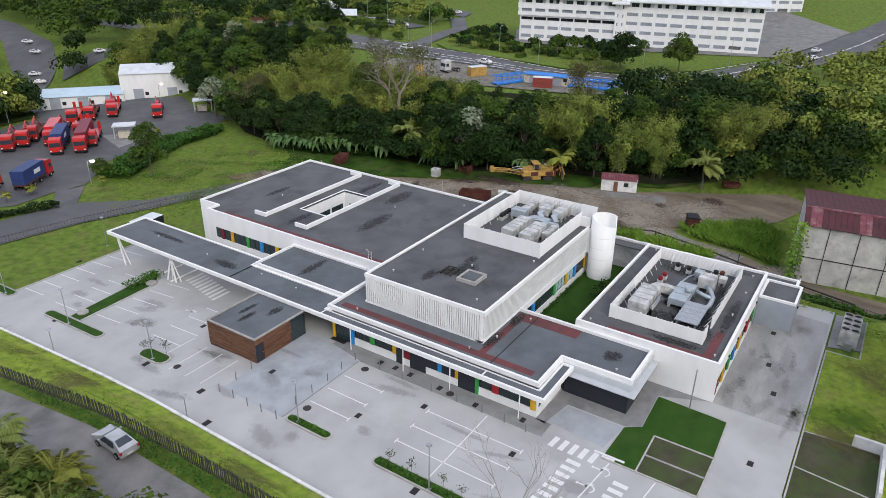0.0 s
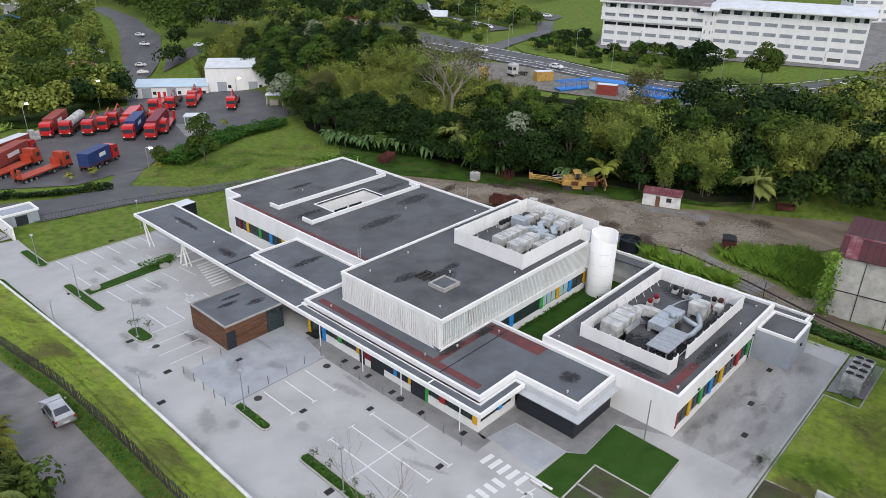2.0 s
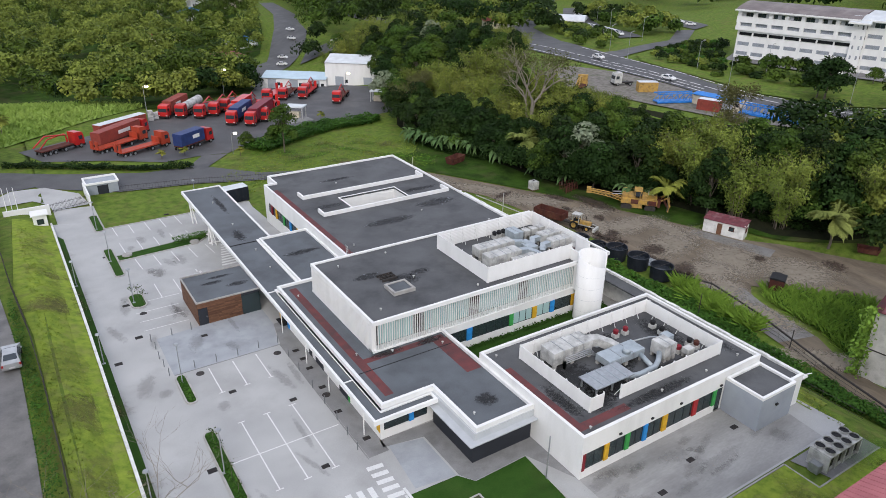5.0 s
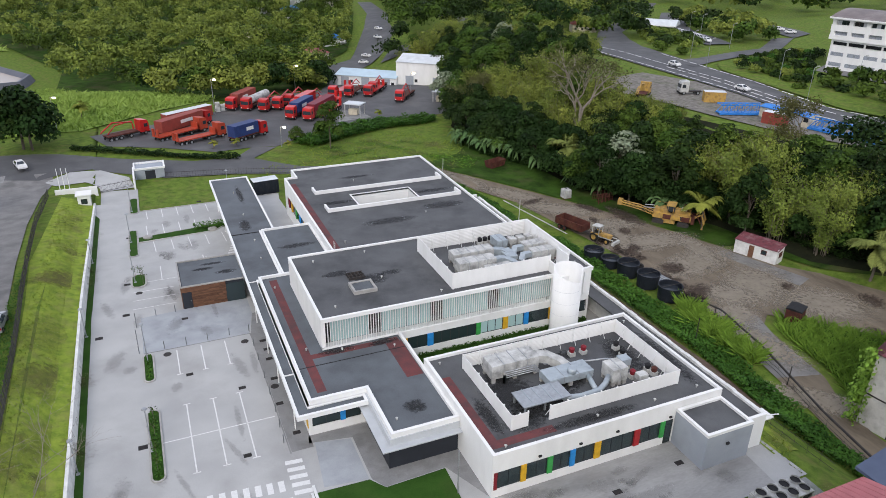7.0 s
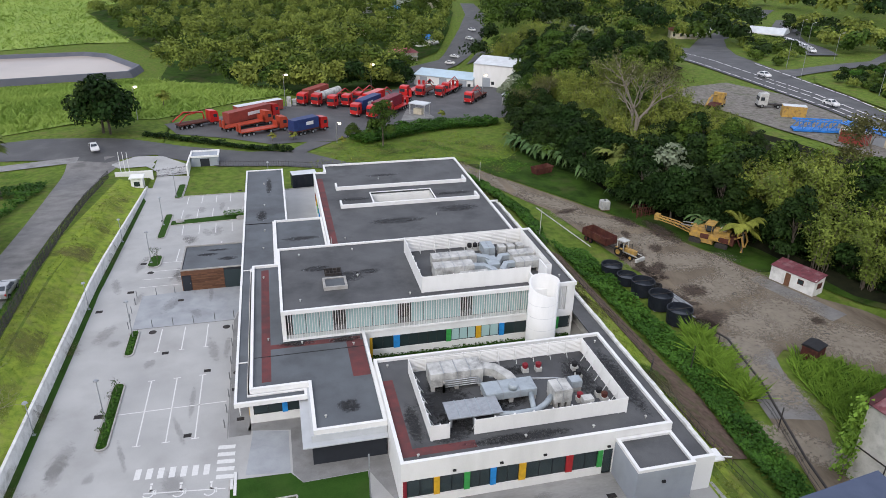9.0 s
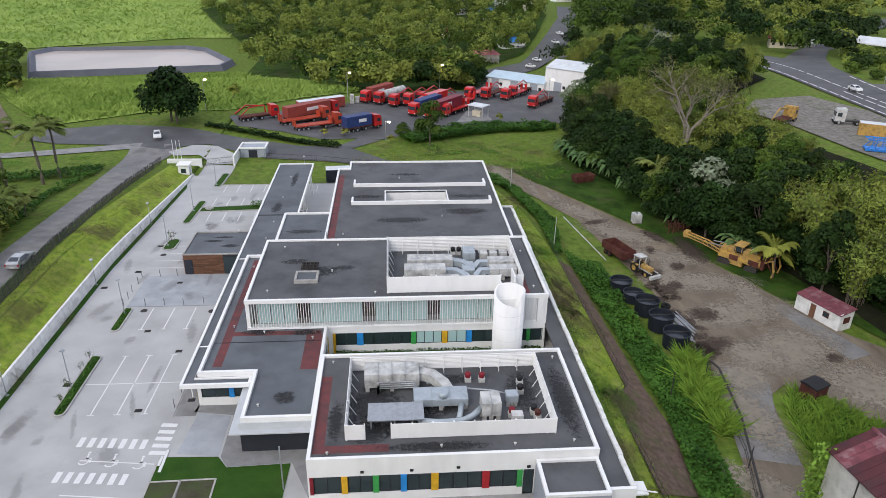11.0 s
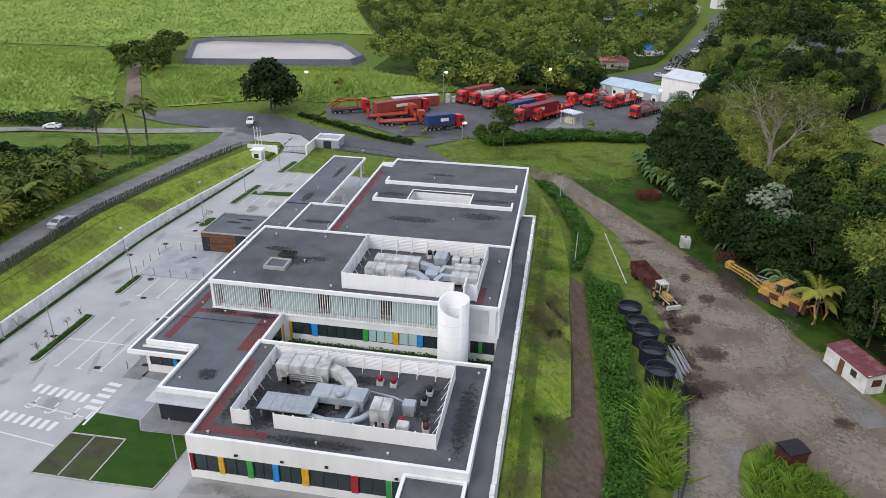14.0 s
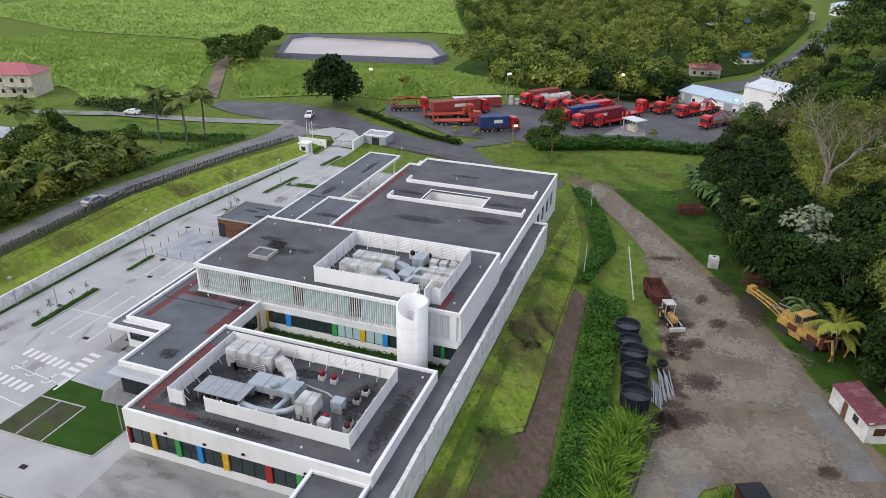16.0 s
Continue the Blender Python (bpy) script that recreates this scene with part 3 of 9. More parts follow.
for i in range(8):
    paint(37.8 + 2.42 * i, 95.0 - 3.8, 37.9 + 2.42 * i, 86.6)
# crossings
for i in range(5):
    paint(46.75, 18.6 - 0.95 * i, 48.25, 18.45 - 0.95 * i, 0.5, "broad white crossing stripe", "crossing_stripe")
for i in range(7):
    paint(45.9 - 0.95 * i, 15.3 + 0.1 * i, 45.95 - 0.95 * i, 16.6 + 0.1 * i, 0.5, "broad white crossing stripe", "crossing_stripe")
    paint(45.6 - 0.95 * i, 10.9 + 0.1 * i, 45.65 - 0.95 * i, 12.2 + 0.1 * i, 0.5, "broad white crossing stripe", "crossing_stripe")
for i in range(9):
    paint(50.2 - 0.25 * i, 73.6 - 0.95 * i, 53.0 - 0.25 * i, 73.6 - 0.95 * i, 0.5, "broad white crossing stripe", "crossing_stripe")
for y in (13.3, 9.2):
    paint(41.0, y + 0.8, 47.6, y, 0.12)


def wheelchair_mark(x, y):
    bm = bmesh.new()
    for i in range(14):
        a, b = radians(200 + i * 18), radians(218 + i * 18)
        bm.faces.new([bm.verts.new((x + r * math.cos(t), y + r * math.sin(t), lot_z(y) + 0.016)) for r, t in ((0.36, a), (0.48, a), (0.48, b), (0.36, b))])
    for q in (((0.05, 0.2), (0.2, 0.2), (0.2, 0.95), (0.05, 0.95)), ((0.05, 0.25), (0.6, 0.25), (0.6, 0.38), (0.05, 0.38)), ((0.5, -0.2), (0.63, -0.2), (0.63, 0.3), (0.5, 0.3)), ((0.0, 1.0), (0.25, 1.0), (0.25, 1.22), (0.0, 1.22))):
        bm.faces.new([bm.verts.new((x + p, y + v, lot_z(y) + 0.016)) for p, v in q])
    single("wheelchair_mark", bm, "paint", "white painted wheelchair sign on the concrete", "road marking", "", "structure")


for x, y in ((46.3, 13.2), (43.8, 13.6), (41.4, 14.0), (44.6, 65.4)):
    wheelchair_mark(x, y)


# ---- gratings and covers ----
def drain(x, y, w=0.75, d=0.5, turn=0.0):
    ob = thing("drain_grating", (x, y, lot_z(y)), "black cast-iron drain grating set in the concrete", "drain", "drain gratings")
    me = bmesh.new()
    for i in range(6):
        box(me, -w / 2 + 0.05, w / 2 - 0.05, -d / 2 + 0.05 + i * d / 6.4, -d / 2 + 0.09 + i * d / 6.4, 0.004, 0.03)
    g = to_mesh("grating", me, "iron")
    f = boxes((-w / 2, w / 2, -d / 2, d / 2, -0.05, 0.016))
    for nm, m in (("grating", g), ("tray", to_mesh("tray", f, "black"))):
        o = new(nm, m)
        o.parent = ob
    ob.rotation_euler = (0, 0, turn)


for x, y in ((31.5, 46.6), (43.9, 20.9), (45.0, 31.2), (40.3, 35.6), (35.4, 25.5), (48.5, 39.3), (48.6, 37.4), (48.5, 35.4), (48.3, 31.6), (48.6, 22.3), (34.4, 51.0), (40.8, 47.6),
             (34.6, 60.2), (35.0, 78.5), (46.6, 93.0), (66.6, 3.2), (79.0, 5.4), (54.6, 3.0), (48.0, 27.2), (43.2, 61.5), (71.8, 4.6)):
    drain(x, y, 0.8 if x > 60 or x < 36 else 0.7, 0.6 if x < 36 else 0.5)


def manhole(x, y, r=0.42, mat="iron", z=None):
    bm = bmesh.new()
    zz = lot_z(y) if z is None else z
    for rr, h in ((r, 0.018), (r * 0.82, 0.026)):
        tube(bm, [(x, y, zz - 0.04), (x, y, zz + h)], rr, rr, 18)
    single("manhole_cover", bm, mat, "round dark cast-iron manhole cover", "manhole cover", "manhole covers")


for x, y in ((38.4, 40.4), (46.6, 39.9), (48.1, 30.2), (36.0, 56.8)):
    manhole(x, y)
for x, y in ((119.3, 34.4), (121.0, 29.0), (115.6, 40.9)):
    manhole(x, y, 0.5, z=-3.95)
for x, y in ((37.7, 77.2), (47.2, 77.0)):
    bm = bmesh.new()
    tube(bm, [(x, y, lot_z(y) - 0.1), (x, y, lot_z(y) + 0.3)], 0.7, 0.66, 18)
    tube(bm, [(x, y, lot_z(y) + 0.28), (x, y, lot_z(y) + 0.34)], 0.48, 0.48, 18)
    single("concrete_ring", bm, "kerb", "round pale concrete chamber ring with a dark lid", "manhole", "concrete chamber rings")


# ---- retaining wall of the west bank ----
def retaining_wall():
    bm = bmesh.new()
    ys = [-16] + list(range(-12, 98, 4)) + [98]
    rows = []
    for y in ys:
        h = lot_z(y) + 1.55 * (1 - 0.75 * ramp(60, 98, y)) + 0.1
        x = WALL_X
        rows.append([bm.verts.new(p) for p in ((x - 0.14, y, lot_z(y) - 0.5), (x + 0.3, y, lot_z(y) - 0.5), (x + 0.14, y, h), (x - 0.14, y, h))])
    for A, B in zip(rows, rows[1:]):
        for j in range(4):
            bm.faces.new((A[j], A[(j + 1) % 4], B[(j + 1) % 4], B[j]))
    bm.faces.new(rows[0]), bm.faces.new(rows[-1][::-1])
    single("retaining_wall", bm, "white_old", "long low white-rendered retaining wall below the grass bank", "wall", "", "structure")


retaining_wall()
drape("verge", [(WALL_X + 0.25, -14), (WALL_X + 0.95, -14), (WALL_X + 0.95, 90), (WALL_X + 0.25, 92)], "lawn", 0.02, 6.0, "narrow strip of grass at the foot of the wall", "lawn")

# ---- the health centre ----
centre = thing("health_centre", (66, 45, -0.1), "white flat-roofed health centre with grey roofs and coloured window panels", "building")


def rim(name, outline, z0, z1, t, mat="white", parent=centre, label=""):
    """Parapet ring along a closed plan outline (given anticlockwise), t thick inwards."""
    bm = bmesh.new()
    k = len(outline)
    inner = []
    for i in range(k):
        p, a, b = Vector(outline[i]), Vector(outline[i - 1]), Vector(outline[(i + 1) % k])
        d1, d2 = (p - a).normalized(), (b - p).normalized()
        n1, n2 = Vector((-d1.y, d1.x)), Vector((-d2.y, d2.x))
        inner.append(p + (n1 + n2) * (t / (1 + n1.dot(n2))))
    vo = [[bm.verts.new((p[0], p[1], z)) for p in outline] for z in (z0, z1)]
    vi = [[bm.verts.new((p.x, p.y, z)) for p in inner] for z in (z0, z1)]
    for i in range(k):
        j = (i + 1) % k
        bm.faces.new((vo[0][i], vo[0][j], vo[1][j], vo[1][i]))
        bm.faces.new((vi[0][j], vi[0][i], vi[1][i], vi[1][j]))
        bm.faces.new((vo[1][i], vo[1][j], vi[1][j], vi[1][i]))
        bm.faces.new((vo[0][j], vo[0][i], vi[0][i], vi[0][j]))
    return part(name, bm, mat, parent, label)


def slab(name, outline, z0, z1, mat="deck", parent=centre, label=""):
    bm = bmesh.new()
    prism(bm, outline, z0, z1)
    return part(name, bm, mat, parent, label)


def rect(x0, x1, y0, y1):
    return [(x0, y0), (x1, y0), (x1, y1), (x0, y1)]


def facade(axis, pos, inward, a0, a1, z0, z1, openings, name="wall", mat="white", t=0.25, panel_skip=False):
    """A wall along x (axis 'x', at y=pos) or along y (axis 'y', at x=pos) with real openings. Each opening: (from, to, sill, head, fill)."""
    lo, hi = (pos, pos + t * inward) if inward > 0 else (pos + t * inward, pos)

    def put(b, u0, u1, v0, v1, w0, w1):
        if axis == "x":
            box(b, u0, u1, w0, w1, v0, v1)
        else:
            box(b, w0, w1, u0, u1, v0, v1)

    def wall(u0, u1, v0, v1):
        b = bmesh.new()
        put(b, u0, u1, v0, v1, lo, hi)
        part(name, b, mat, centre)
    cur = a0
    for o0, o1, s, h, fill in sorted(openings):
        if o0 - cur > 0.01:
            wall(cur, o0, z0, z1)
        if s - z0 > 0.02:
            wall(o0, o1, z0, s)
        wall(o0, o1, h, z1)
        cur = o1
    if a1 - cur > 0.01:
        wall(cur, a1, z0, z1)
    for o0, o1, s, h, fill in sorted(openings):
        if fill in ("glass", "glass_teal"):
            fb = bmesh.new()
            f0, f1 = (pos + 0.08 * inward, pos + 0.14 * inward)
            f0, f1 = min(f0, f1), max(f0, f1)
            for u0, u1, v0, v1 in ((o0, o1, s, s + 0.07), (o0, o1, h - 0.07, h), (o0, o0 + 0.07, s + 0.07, h - 0.07), (o1 - 0.07, o1, s + 0.07, h - 0.07)):
                put(fb, u0, u1, v0, v1, f0, f1)
            n = max(1, round((o1 - o0) / 1.1))
            bmesh.ops.remove_doubles(fb, verts=fb.verts, dist=0.002)
            win = part("window", fb, "darkframe", centre)
            for i in range(1, n):
                c = o0 + (o1 - o0) * i / n
                mb = bmesh.new()
                put(mb, c - 0.035, c + 0.035, s + 0.07, h - 0.07, f0, f1)
                part("mullion", mb, "darkframe", win)
            for i in range(n):
                pb = bmesh.new()
                c0, c1 = o0 + (o1 - o0) * i / n, o0 + (o1 - o0) * (i + 1) / n
                m = pos + 0.11 * inward
                put(pb, c0 + 0.04, c1 - 0.04, s + 0.06, h - 0.06, m - 0.006, m + 0.006)
                part("pane", pb, fill, win)
        elif fill:
            pb = bmesh.new()
            f0, f1 = sorted((pos - 0.06 * inward, pos + 0.1 * inward))
            put(pb, o0 + 0.004, o1 - 0.004, s + 0.004, h - 0.004, f0, f1)
            part("colour_panel", pb, fill, centre, fill.replace("dark", "dark ").replace("slate", "dark grey") + " facade panel")


# block by the service drive
A = rect(61.6, 85.4, 8.0, 23.0)
facade("x", 8.0, 1, 61.6, 80.15, -0.1, 4.2, [(61.75, 62.05, 0.85, 2.65, "darkred"), (62.05, 64.3, 0.85, 2.65, "glass"), (64.3, 64.8, 0.85, 2.65, "yellow"), (64.8, 66.85, 0.85, 2.65, "glass"), (66.85, 67.35, 0.85, 2.65, "green"),
                                           (67.35, 69.1, 0.85, 2.65, "glass"), (69.1, 69.6, 0.85, 2.65, "blue"), (69.6, 71.6, 0.85, 2.65, "glass"), (71.6, 72.2, 0.85, 2.65, "yellow"), (72.2, 75.8, 0.85, 2.65, "glass"),
                                           (75.8, 76.4, 0.85, 2.65, "red"), (76.4, 78.7, 0.85, 2.65, "glass"), (78.7, 79.15, 0.85, 2.65, "green"), (79.2, 80.1, 0.0, 2.65, "glass")])
facade("x", 8.0, 1, 80.15, 85.4, -0.1, 4.2, [])
facade("y", 61.6, 1, 8.25, 23.0, -0.1, 4.2, [])
facade("y", 85.4, -1, 8.25, 23.0, -0.8, 4.2, [])
facade("x", 23.0, -1, 61.85, 85.15, -0.1, 4.2, [(63 + 3.6 * i, 65.8 + 3.6 * i, 0.9, 2.6, "glass") for i in range(5)])
slab("roof", rect(61.85, 85.15, 8.25, 22.75), 3.95, 4.2, "deck", label="dark grey bitumen roof with stains")
rim("parapet", A, 4.2, 4.5, 0.3)
# drive-side annex
slab("annex_wall", rect(80.15, 85.3, 3.9, 7.95), -0.2, 3.5, "grey_wall", label="blue-grey rendered annex without windows")
slab("annex_roof", rect(80.45, 85.0, 4.2, 7.95), 3.5, 3.55, "deck")
rim("annex_parapet", rect(80.15, 85.3, 3.9, 7.94), 3.5, 3.78, 0.28)
# long east corridor
ys = list(np.arange(4.8, 64.5, 1.15))
rng = random.Random(4)
for a, b in zip(ys, ys[1:]):
    j = rng.uniform(-0.03, 0.03)
    part("corridor_panel", boxes((87.12 + j, 87.5 + j, a + 0.01, b - 0.01, -2.2, 3.55 + rng.uniform(-0.02, 0.06))), "white_old", centre, "weathered white wall panel")
slab("corridor_roof", rect(85.4, 87.12, 4.8, 64.4), 3.1, 3.3, "deck")
slab("corridor_end", rect(85.4, 87.5, 4.5, 4.8), -0.4, 3.5, "white")
slab("corridor_end", rect(85.4, 87.5, 64.4, 64.7), -2.2, 3.5, "white")
bm = bmesh.new()
tube(bm, [(89.2, 4.6, 2.9), (87.5, 4.6, 3.3)], 0.06)
box(bm, 87.5, 88.5, 4.5, 5.9, 2.75, 2.9)
part("eave", bm, "white", centre, "small white concrete eave")
# raised two-storey block
facade("x", 29.6, 1, 53.1, 85.4, -0.1, 3.75, [(62.1, 62.4, 0.2, 2.75, "yellow"), (62.4, 64.7, 1.2, 2.75, "glass"), (64.7, 65.4, 1.2, 2.75, "blue"), (65.4, 70.6, 1.2, 2.75, "glass"), (70.6, 71.15, 1.2, 2.75, "green"),
                                             (71.15, 74.0, 1.2, 2.75, "glass_teal"), (74.0, 74.6, 1.2, 2.75, "yellow"), (74.6, 76.7, 1.2, 2.75, "glass_teal"), (76.7, 77.3, 1.2, 2.75, "blue"), (77.3, 80.0, 1.2, 2.75, "glass"),
                                             (80.0, 80.6, 1.2, 2.75, "yellow"), (82.5, 83.4, 1.2, 2.75, "glass"), (83.4, 83.8, 1.2, 2.75, "green"), (83.8, 85.2, 1.2, 2.75, "glass")])
# inner surfaces in the dimmed grey, so the rooms look unlit behind the slats
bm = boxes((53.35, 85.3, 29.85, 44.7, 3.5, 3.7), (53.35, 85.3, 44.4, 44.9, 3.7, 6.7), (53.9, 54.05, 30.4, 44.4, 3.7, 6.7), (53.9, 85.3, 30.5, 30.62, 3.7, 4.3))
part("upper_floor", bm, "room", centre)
bm = bmesh.new()
for i in range(20):
    if i in (3, 8, 13):
        continue
    box(bm, 54.2 + i * 1.4, 55.55 + i * 1.4, 30.42, 30.46, 3.75, 6.7)
part("upper_glazing", bm, "glass_teal", centre, "pale teal glass behind white slats")
bm = bmesh.new()
box(bm, 53.1, 85.5, 29.4, 29.7, 6.72, 6.95), box(bm, 53.1, 53.35, 29.7, 45.0, 6.72, 6.95), box(bm, 85.1, 85.5, 29.7, 45.0, -0.8, 6.95), box(bm, 53.1, 80.5, 29.45, 30.4, 3.55, 3.72)
box(bm, 53.1, 53.5, 29.7, 30.0, 3.5, 6.72), box(bm, 53.35, 85.1, 44.7, 45.0, 3.4, 6.95), box(bm, 53.1, 53.35, 29.5, 45, 3.5, 3.72)
part("upper_frame", bm, "white", centre)
part("upper_corner_wall", boxes((84.4, 85.1, 29.45, 29.75, 3.72, 6.72), (80.5, 84.4, 29.75, 29.9, 3.72, 6.72)), "white", centre)
slat_south = to_mesh("slat", boxes((-0.03, 0.03, -0.06, 0.06, 0, 3.0)), "white")
for i in range(100):
    piece("slat", slat_south, centre, (53.5 + 0.27 * i, 29.58, 3.72))
for i in range(14):
    piece("slat", slat_south, centre, (80.9 + 0.26 * i, 29.58, 3.72))
slat_west = to_mesh("slat", boxes((-0.1, 0.1, -0.09, 0.09, 0, 3.02)), "white")
for i in range(54):
    piece("slat", slat_west, centre, (53.2, 30.2 + 0.275 * i, 3.7))
part("slat_backing", boxes((53.42, 53.5, 29.9, 44.7, 3.72, 6.72)), "white", centre)
slab("roof", rect(53.35, 85.2, 29.7, 44.75), 6.75, 6.95, "deck", label="dark grey bitumen roof of the raised block")
rim("parapet", rect(53.1, 85.5, 29.4, 45.0), 6.95, 7.15, 0.28)
# north block with its patio
C = [(59.6, 45.2), (85.2, 45.2), (85.2, 83.6), (61.5, 83.6), (61.5, 79.8), (59.6, 79.8)]
facade("y", 59.6, 1, 45.2, 79.8, -2.6, 4.5, [(62.6, 63.1, 0.7, 2.3, "darkred"), (63.1, 65.6, 0.7, 2.3, "glass"), (65.6, 66.2, 0.7, 2.3, "yellow"), (66.2, 68.6, 0.7, 2.3, "glass"), (68.6, 69.2, 0.7, 2.3, "blue"), (69.2, 71.4, 0.7, 2.3, "glass"),
                                            (71.4, 71.9, 0.7, 2.3, "green"), (71.9, 74.6, 0.7, 2.3, "glass"), (74.6, 75.1, 0.7, 2.3, "yellow"), (75.1, 76.6, 0.7, 2.3, "glass"), (76.6, 77.1, 0.7, 2.3, "darkred"), (77.1, 78.3, 0.7, 2.3, "glass")])
facade("x", 79.8, -1, 59.85, 61.5, -2.6, 4.5, [])
facade("y", 61.5, 1, 79.8, 83.6, -2.6, 4.5, [])
facade("x", 83.6, -1, 61.75, 85.2, -3.0, 4.5, [(64 + 4 * i, 66 + 4 * i, 0.7, 2.3, "glass") for i in range(5)])
facade("y", 85.2, -1, 45.2, 83.35, -3.0, 4.5, [(58 + 3.4 * i, 59.8 + 3.4 * i, 0.6, 3.0, "glass") for i in range(7)])
for r in (rect(59.85, 67.8, 45.2, 79.55), rect(77.3, 84.95, 45.2, 83.35), rect(67.8, 77.3, 45.2, 64.1), rect(67.8, 77.3, 68.9, 83.35), rect(61.75, 67.8, 79.55, 83.35)):
    slab("roof", r, 4.3, 4.55, "deck", label="dark grey bitumen roof of the north block")
rim("parapet", C, 4.5, 4.82, 0.28)
slab("patio_floor", rect(67.6, 77.5, 63.9, 69.1), -0.1, 0.1, "lawn_bare")
facade("x", 63.95, 1, 67.6, 77.5, 0.1, 4.4, [(68.5 + 2.2 * i, 70.2 + 2.2 * i, 0.9, 2.6, ("glass", "yellow", "glass", "blue")[i]) for i in range(4)], t=0.15)
facade("x", 69.05, -1, 67.6, 77.5, 0.1, 4.4, [(68.2 + 3 * i, 70.8 + 3 * i, 0.9, 2.6, ("glass", "glass", "glass")[i]) for i in range(3)], t=0.15)
facade("y", 67.65, 1, 64.1, 68.9, 0.1, 4.4, [(65, 68, 0.9, 2.6, "glass")], t=0.15)
facade("y", 77.45, -1, 64.1, 68.9, 0.1, 4.4, [(65, 68, 0.9, 2.6, "glass")], t=0.15)
rim("patio_rim", rect(67.6, 77.5, 63.9, 69.1), 4.56, 4.62, 0.2)
for y0 in (63.0, 70.9):
    part("roof_upstand", boxes((62.6, 84.0, y0, y0 + 0.28, 4.54, 5.1), (62.6, 62.88, y0 + 0.28, y0 + 2.2, 4.54, 5.1), (83.72, 84.0, y0 + 0.28, y0 + 2.2, 4.54, 5.1)), "white", centre, "low white upstand wall on the roof")
# front wing with the red-edged roof
E_out = [(49.8, 21.5), (55.2, 21.5), (55.2, 14.4), (61.58, 14.4), (61.58, 47.8), (49.8, 47.8)]
facade("y", 49.6, 1, 21.4, 47.0, -0.1, 3.3, [(21.5, 22.1, 0.75, 2.0, "yellow"), (22.1, 25.6, 0.9, 2.1, "glass"), (25.6, 26.3, 0.95, 2.1, "red"), (26.3, 27.8, 0.95, 2.1, "glass"), (27.8, 28.2, 0.0, 2.1, "green"), (28.2, 30.2, 0.0, 2.1, "slate"), (30.2, 30.6, 0.9, 2.1, "yellow"),
                                            (30.6, 32.2, 0.9, 2.1, "slate"), (32.2, 32.7, 0.9, 2.1, "blue"), (32.7, 34.2, 0.9, 2.1, "slate"), (34.2, 36.2, 0.0, 2.1, "slate"), (36.2, 37.2, 0.9, 2.1, "darkred"), (37.2, 38.0, 0.0, 2.1, "slate"), (38.0, 38.5, 0.95, 2.1, "yellow"),
                                            (38.5, 41.0, 0.95, 2.1, "glass"), (41.0, 41.6, 0.95, 2.1, "green"), (41.6, 43.8, 0.95, 2.1, "glass"), (43.8, 44.4, 0.0, 2.1, "blue"), (44.4, 46.6, 0.0, 2.1, "glass"), (46.6, 46.95, 0.0, 2.1, "yellow")])
facade("x", 21.4, 1, 49.85, 55.2, -0.1, 3.3, [(49.95, 52.6, 0.9, 2.2, "glass"), (52.6, 53.1, 0.9, 2.2, "blue"), (53.1, 54.6, 0.9, 2.2, "glass")])
facade("y", 61.6, -1, 23.0, 29.6, -0.1, 3.5, [(24.0, 28.6, 0.9, 2.6, "glass"), (28.7, 29.1, 0.2, 2.7, "yellow")])
slab("porch_wall", rect(55.0, 61.5, 14.5, 21.0), -0.1, 2.45, "slate", label="dark slate-blue panelled entrance box")
slab("eave", [(54.2, 13.7), (61.58, 13.7), (61.58, 14.5), (55.0, 14.5), (55.0, 20.9), (54.2, 20.9)], 2.5, 2.62, "soffit", label="light grey metal eave over the side entrance")
slab("eave_upstand", rect(55.0, 61.55, 14.3, 21.4), 2.62, 3.3, "soffit")
slab("roof", [(50.1, 21.8), (55.5, 21.8), (55.5, 14.7), (61.3, 14.7), (61.3, 47.5), (50.1, 47.5)], 3.3, 3.48, "deck2", label="grey bitumen roof of the front wing")
rim("parapet", E_out, 3.3, 3.8, 0.3)
for nm, r in (("a", [(50.9, 22.8), (51.8, 22.8), (51.8, 46.8), (50.9, 46.8)]), ("b", [(51.8, 28.4), (61.0, 28.4), (61.0, 29.2), (51.8, 29.2)]), ("c", [(59.5, 22.0), (61.2, 22.0), (61.2, 28.4), (59.5, 28.4)])):
    slab("roof_path", r, 3.47, 3.486, "redpath", label="faded red walkway strip on the roof")
slab("roof_path", rect(61.95, 62.9, 9.0, 19.6), 4.19, 4.206, "redpath")
slab("roof_path", rect(62.9, 68.2, 9.0, 9.9), 4.19, 4.206, "redpath")
slab("roof_path", rect(59.95, 60.9, 48.0, 77.0), 4.54, 4.556, "redpath")
slab("roof_path", rect(82.6, 83.6, 30.0, 34.0), 6.94, 6.956, "redpath")
slab("cover_strip", rect(50.2, 61.2, 27.1, 27.2), 3.47, 3.5, "black")
# entrance hall roof
slab("hall_roof", rect(53.0, 59.6, 48.3, 62.3), 3.2, 3.42, "deck2")
rim("hall_parapet", rect(52.75, 59.6, 47.82, 62.6), 3.1, 3.68, 0.25)
part("hall_wall", boxes((53.3, 59.6, 61.6, 61.9, -1.2, 3.1), (53.3, 53.6, 47.0, 61.6, -1.2, 3.1)), "white", centre)
facade("y", 53.0, 1, 47.1, 61.8, -1.2, 3.0, [(48, 52.5, 0.0, 2.4, "glass"), (53, 56.5, 0.0, 2.4, "glass"), (57, 61, 0.0, 2.3, "glass")], t=0.2)
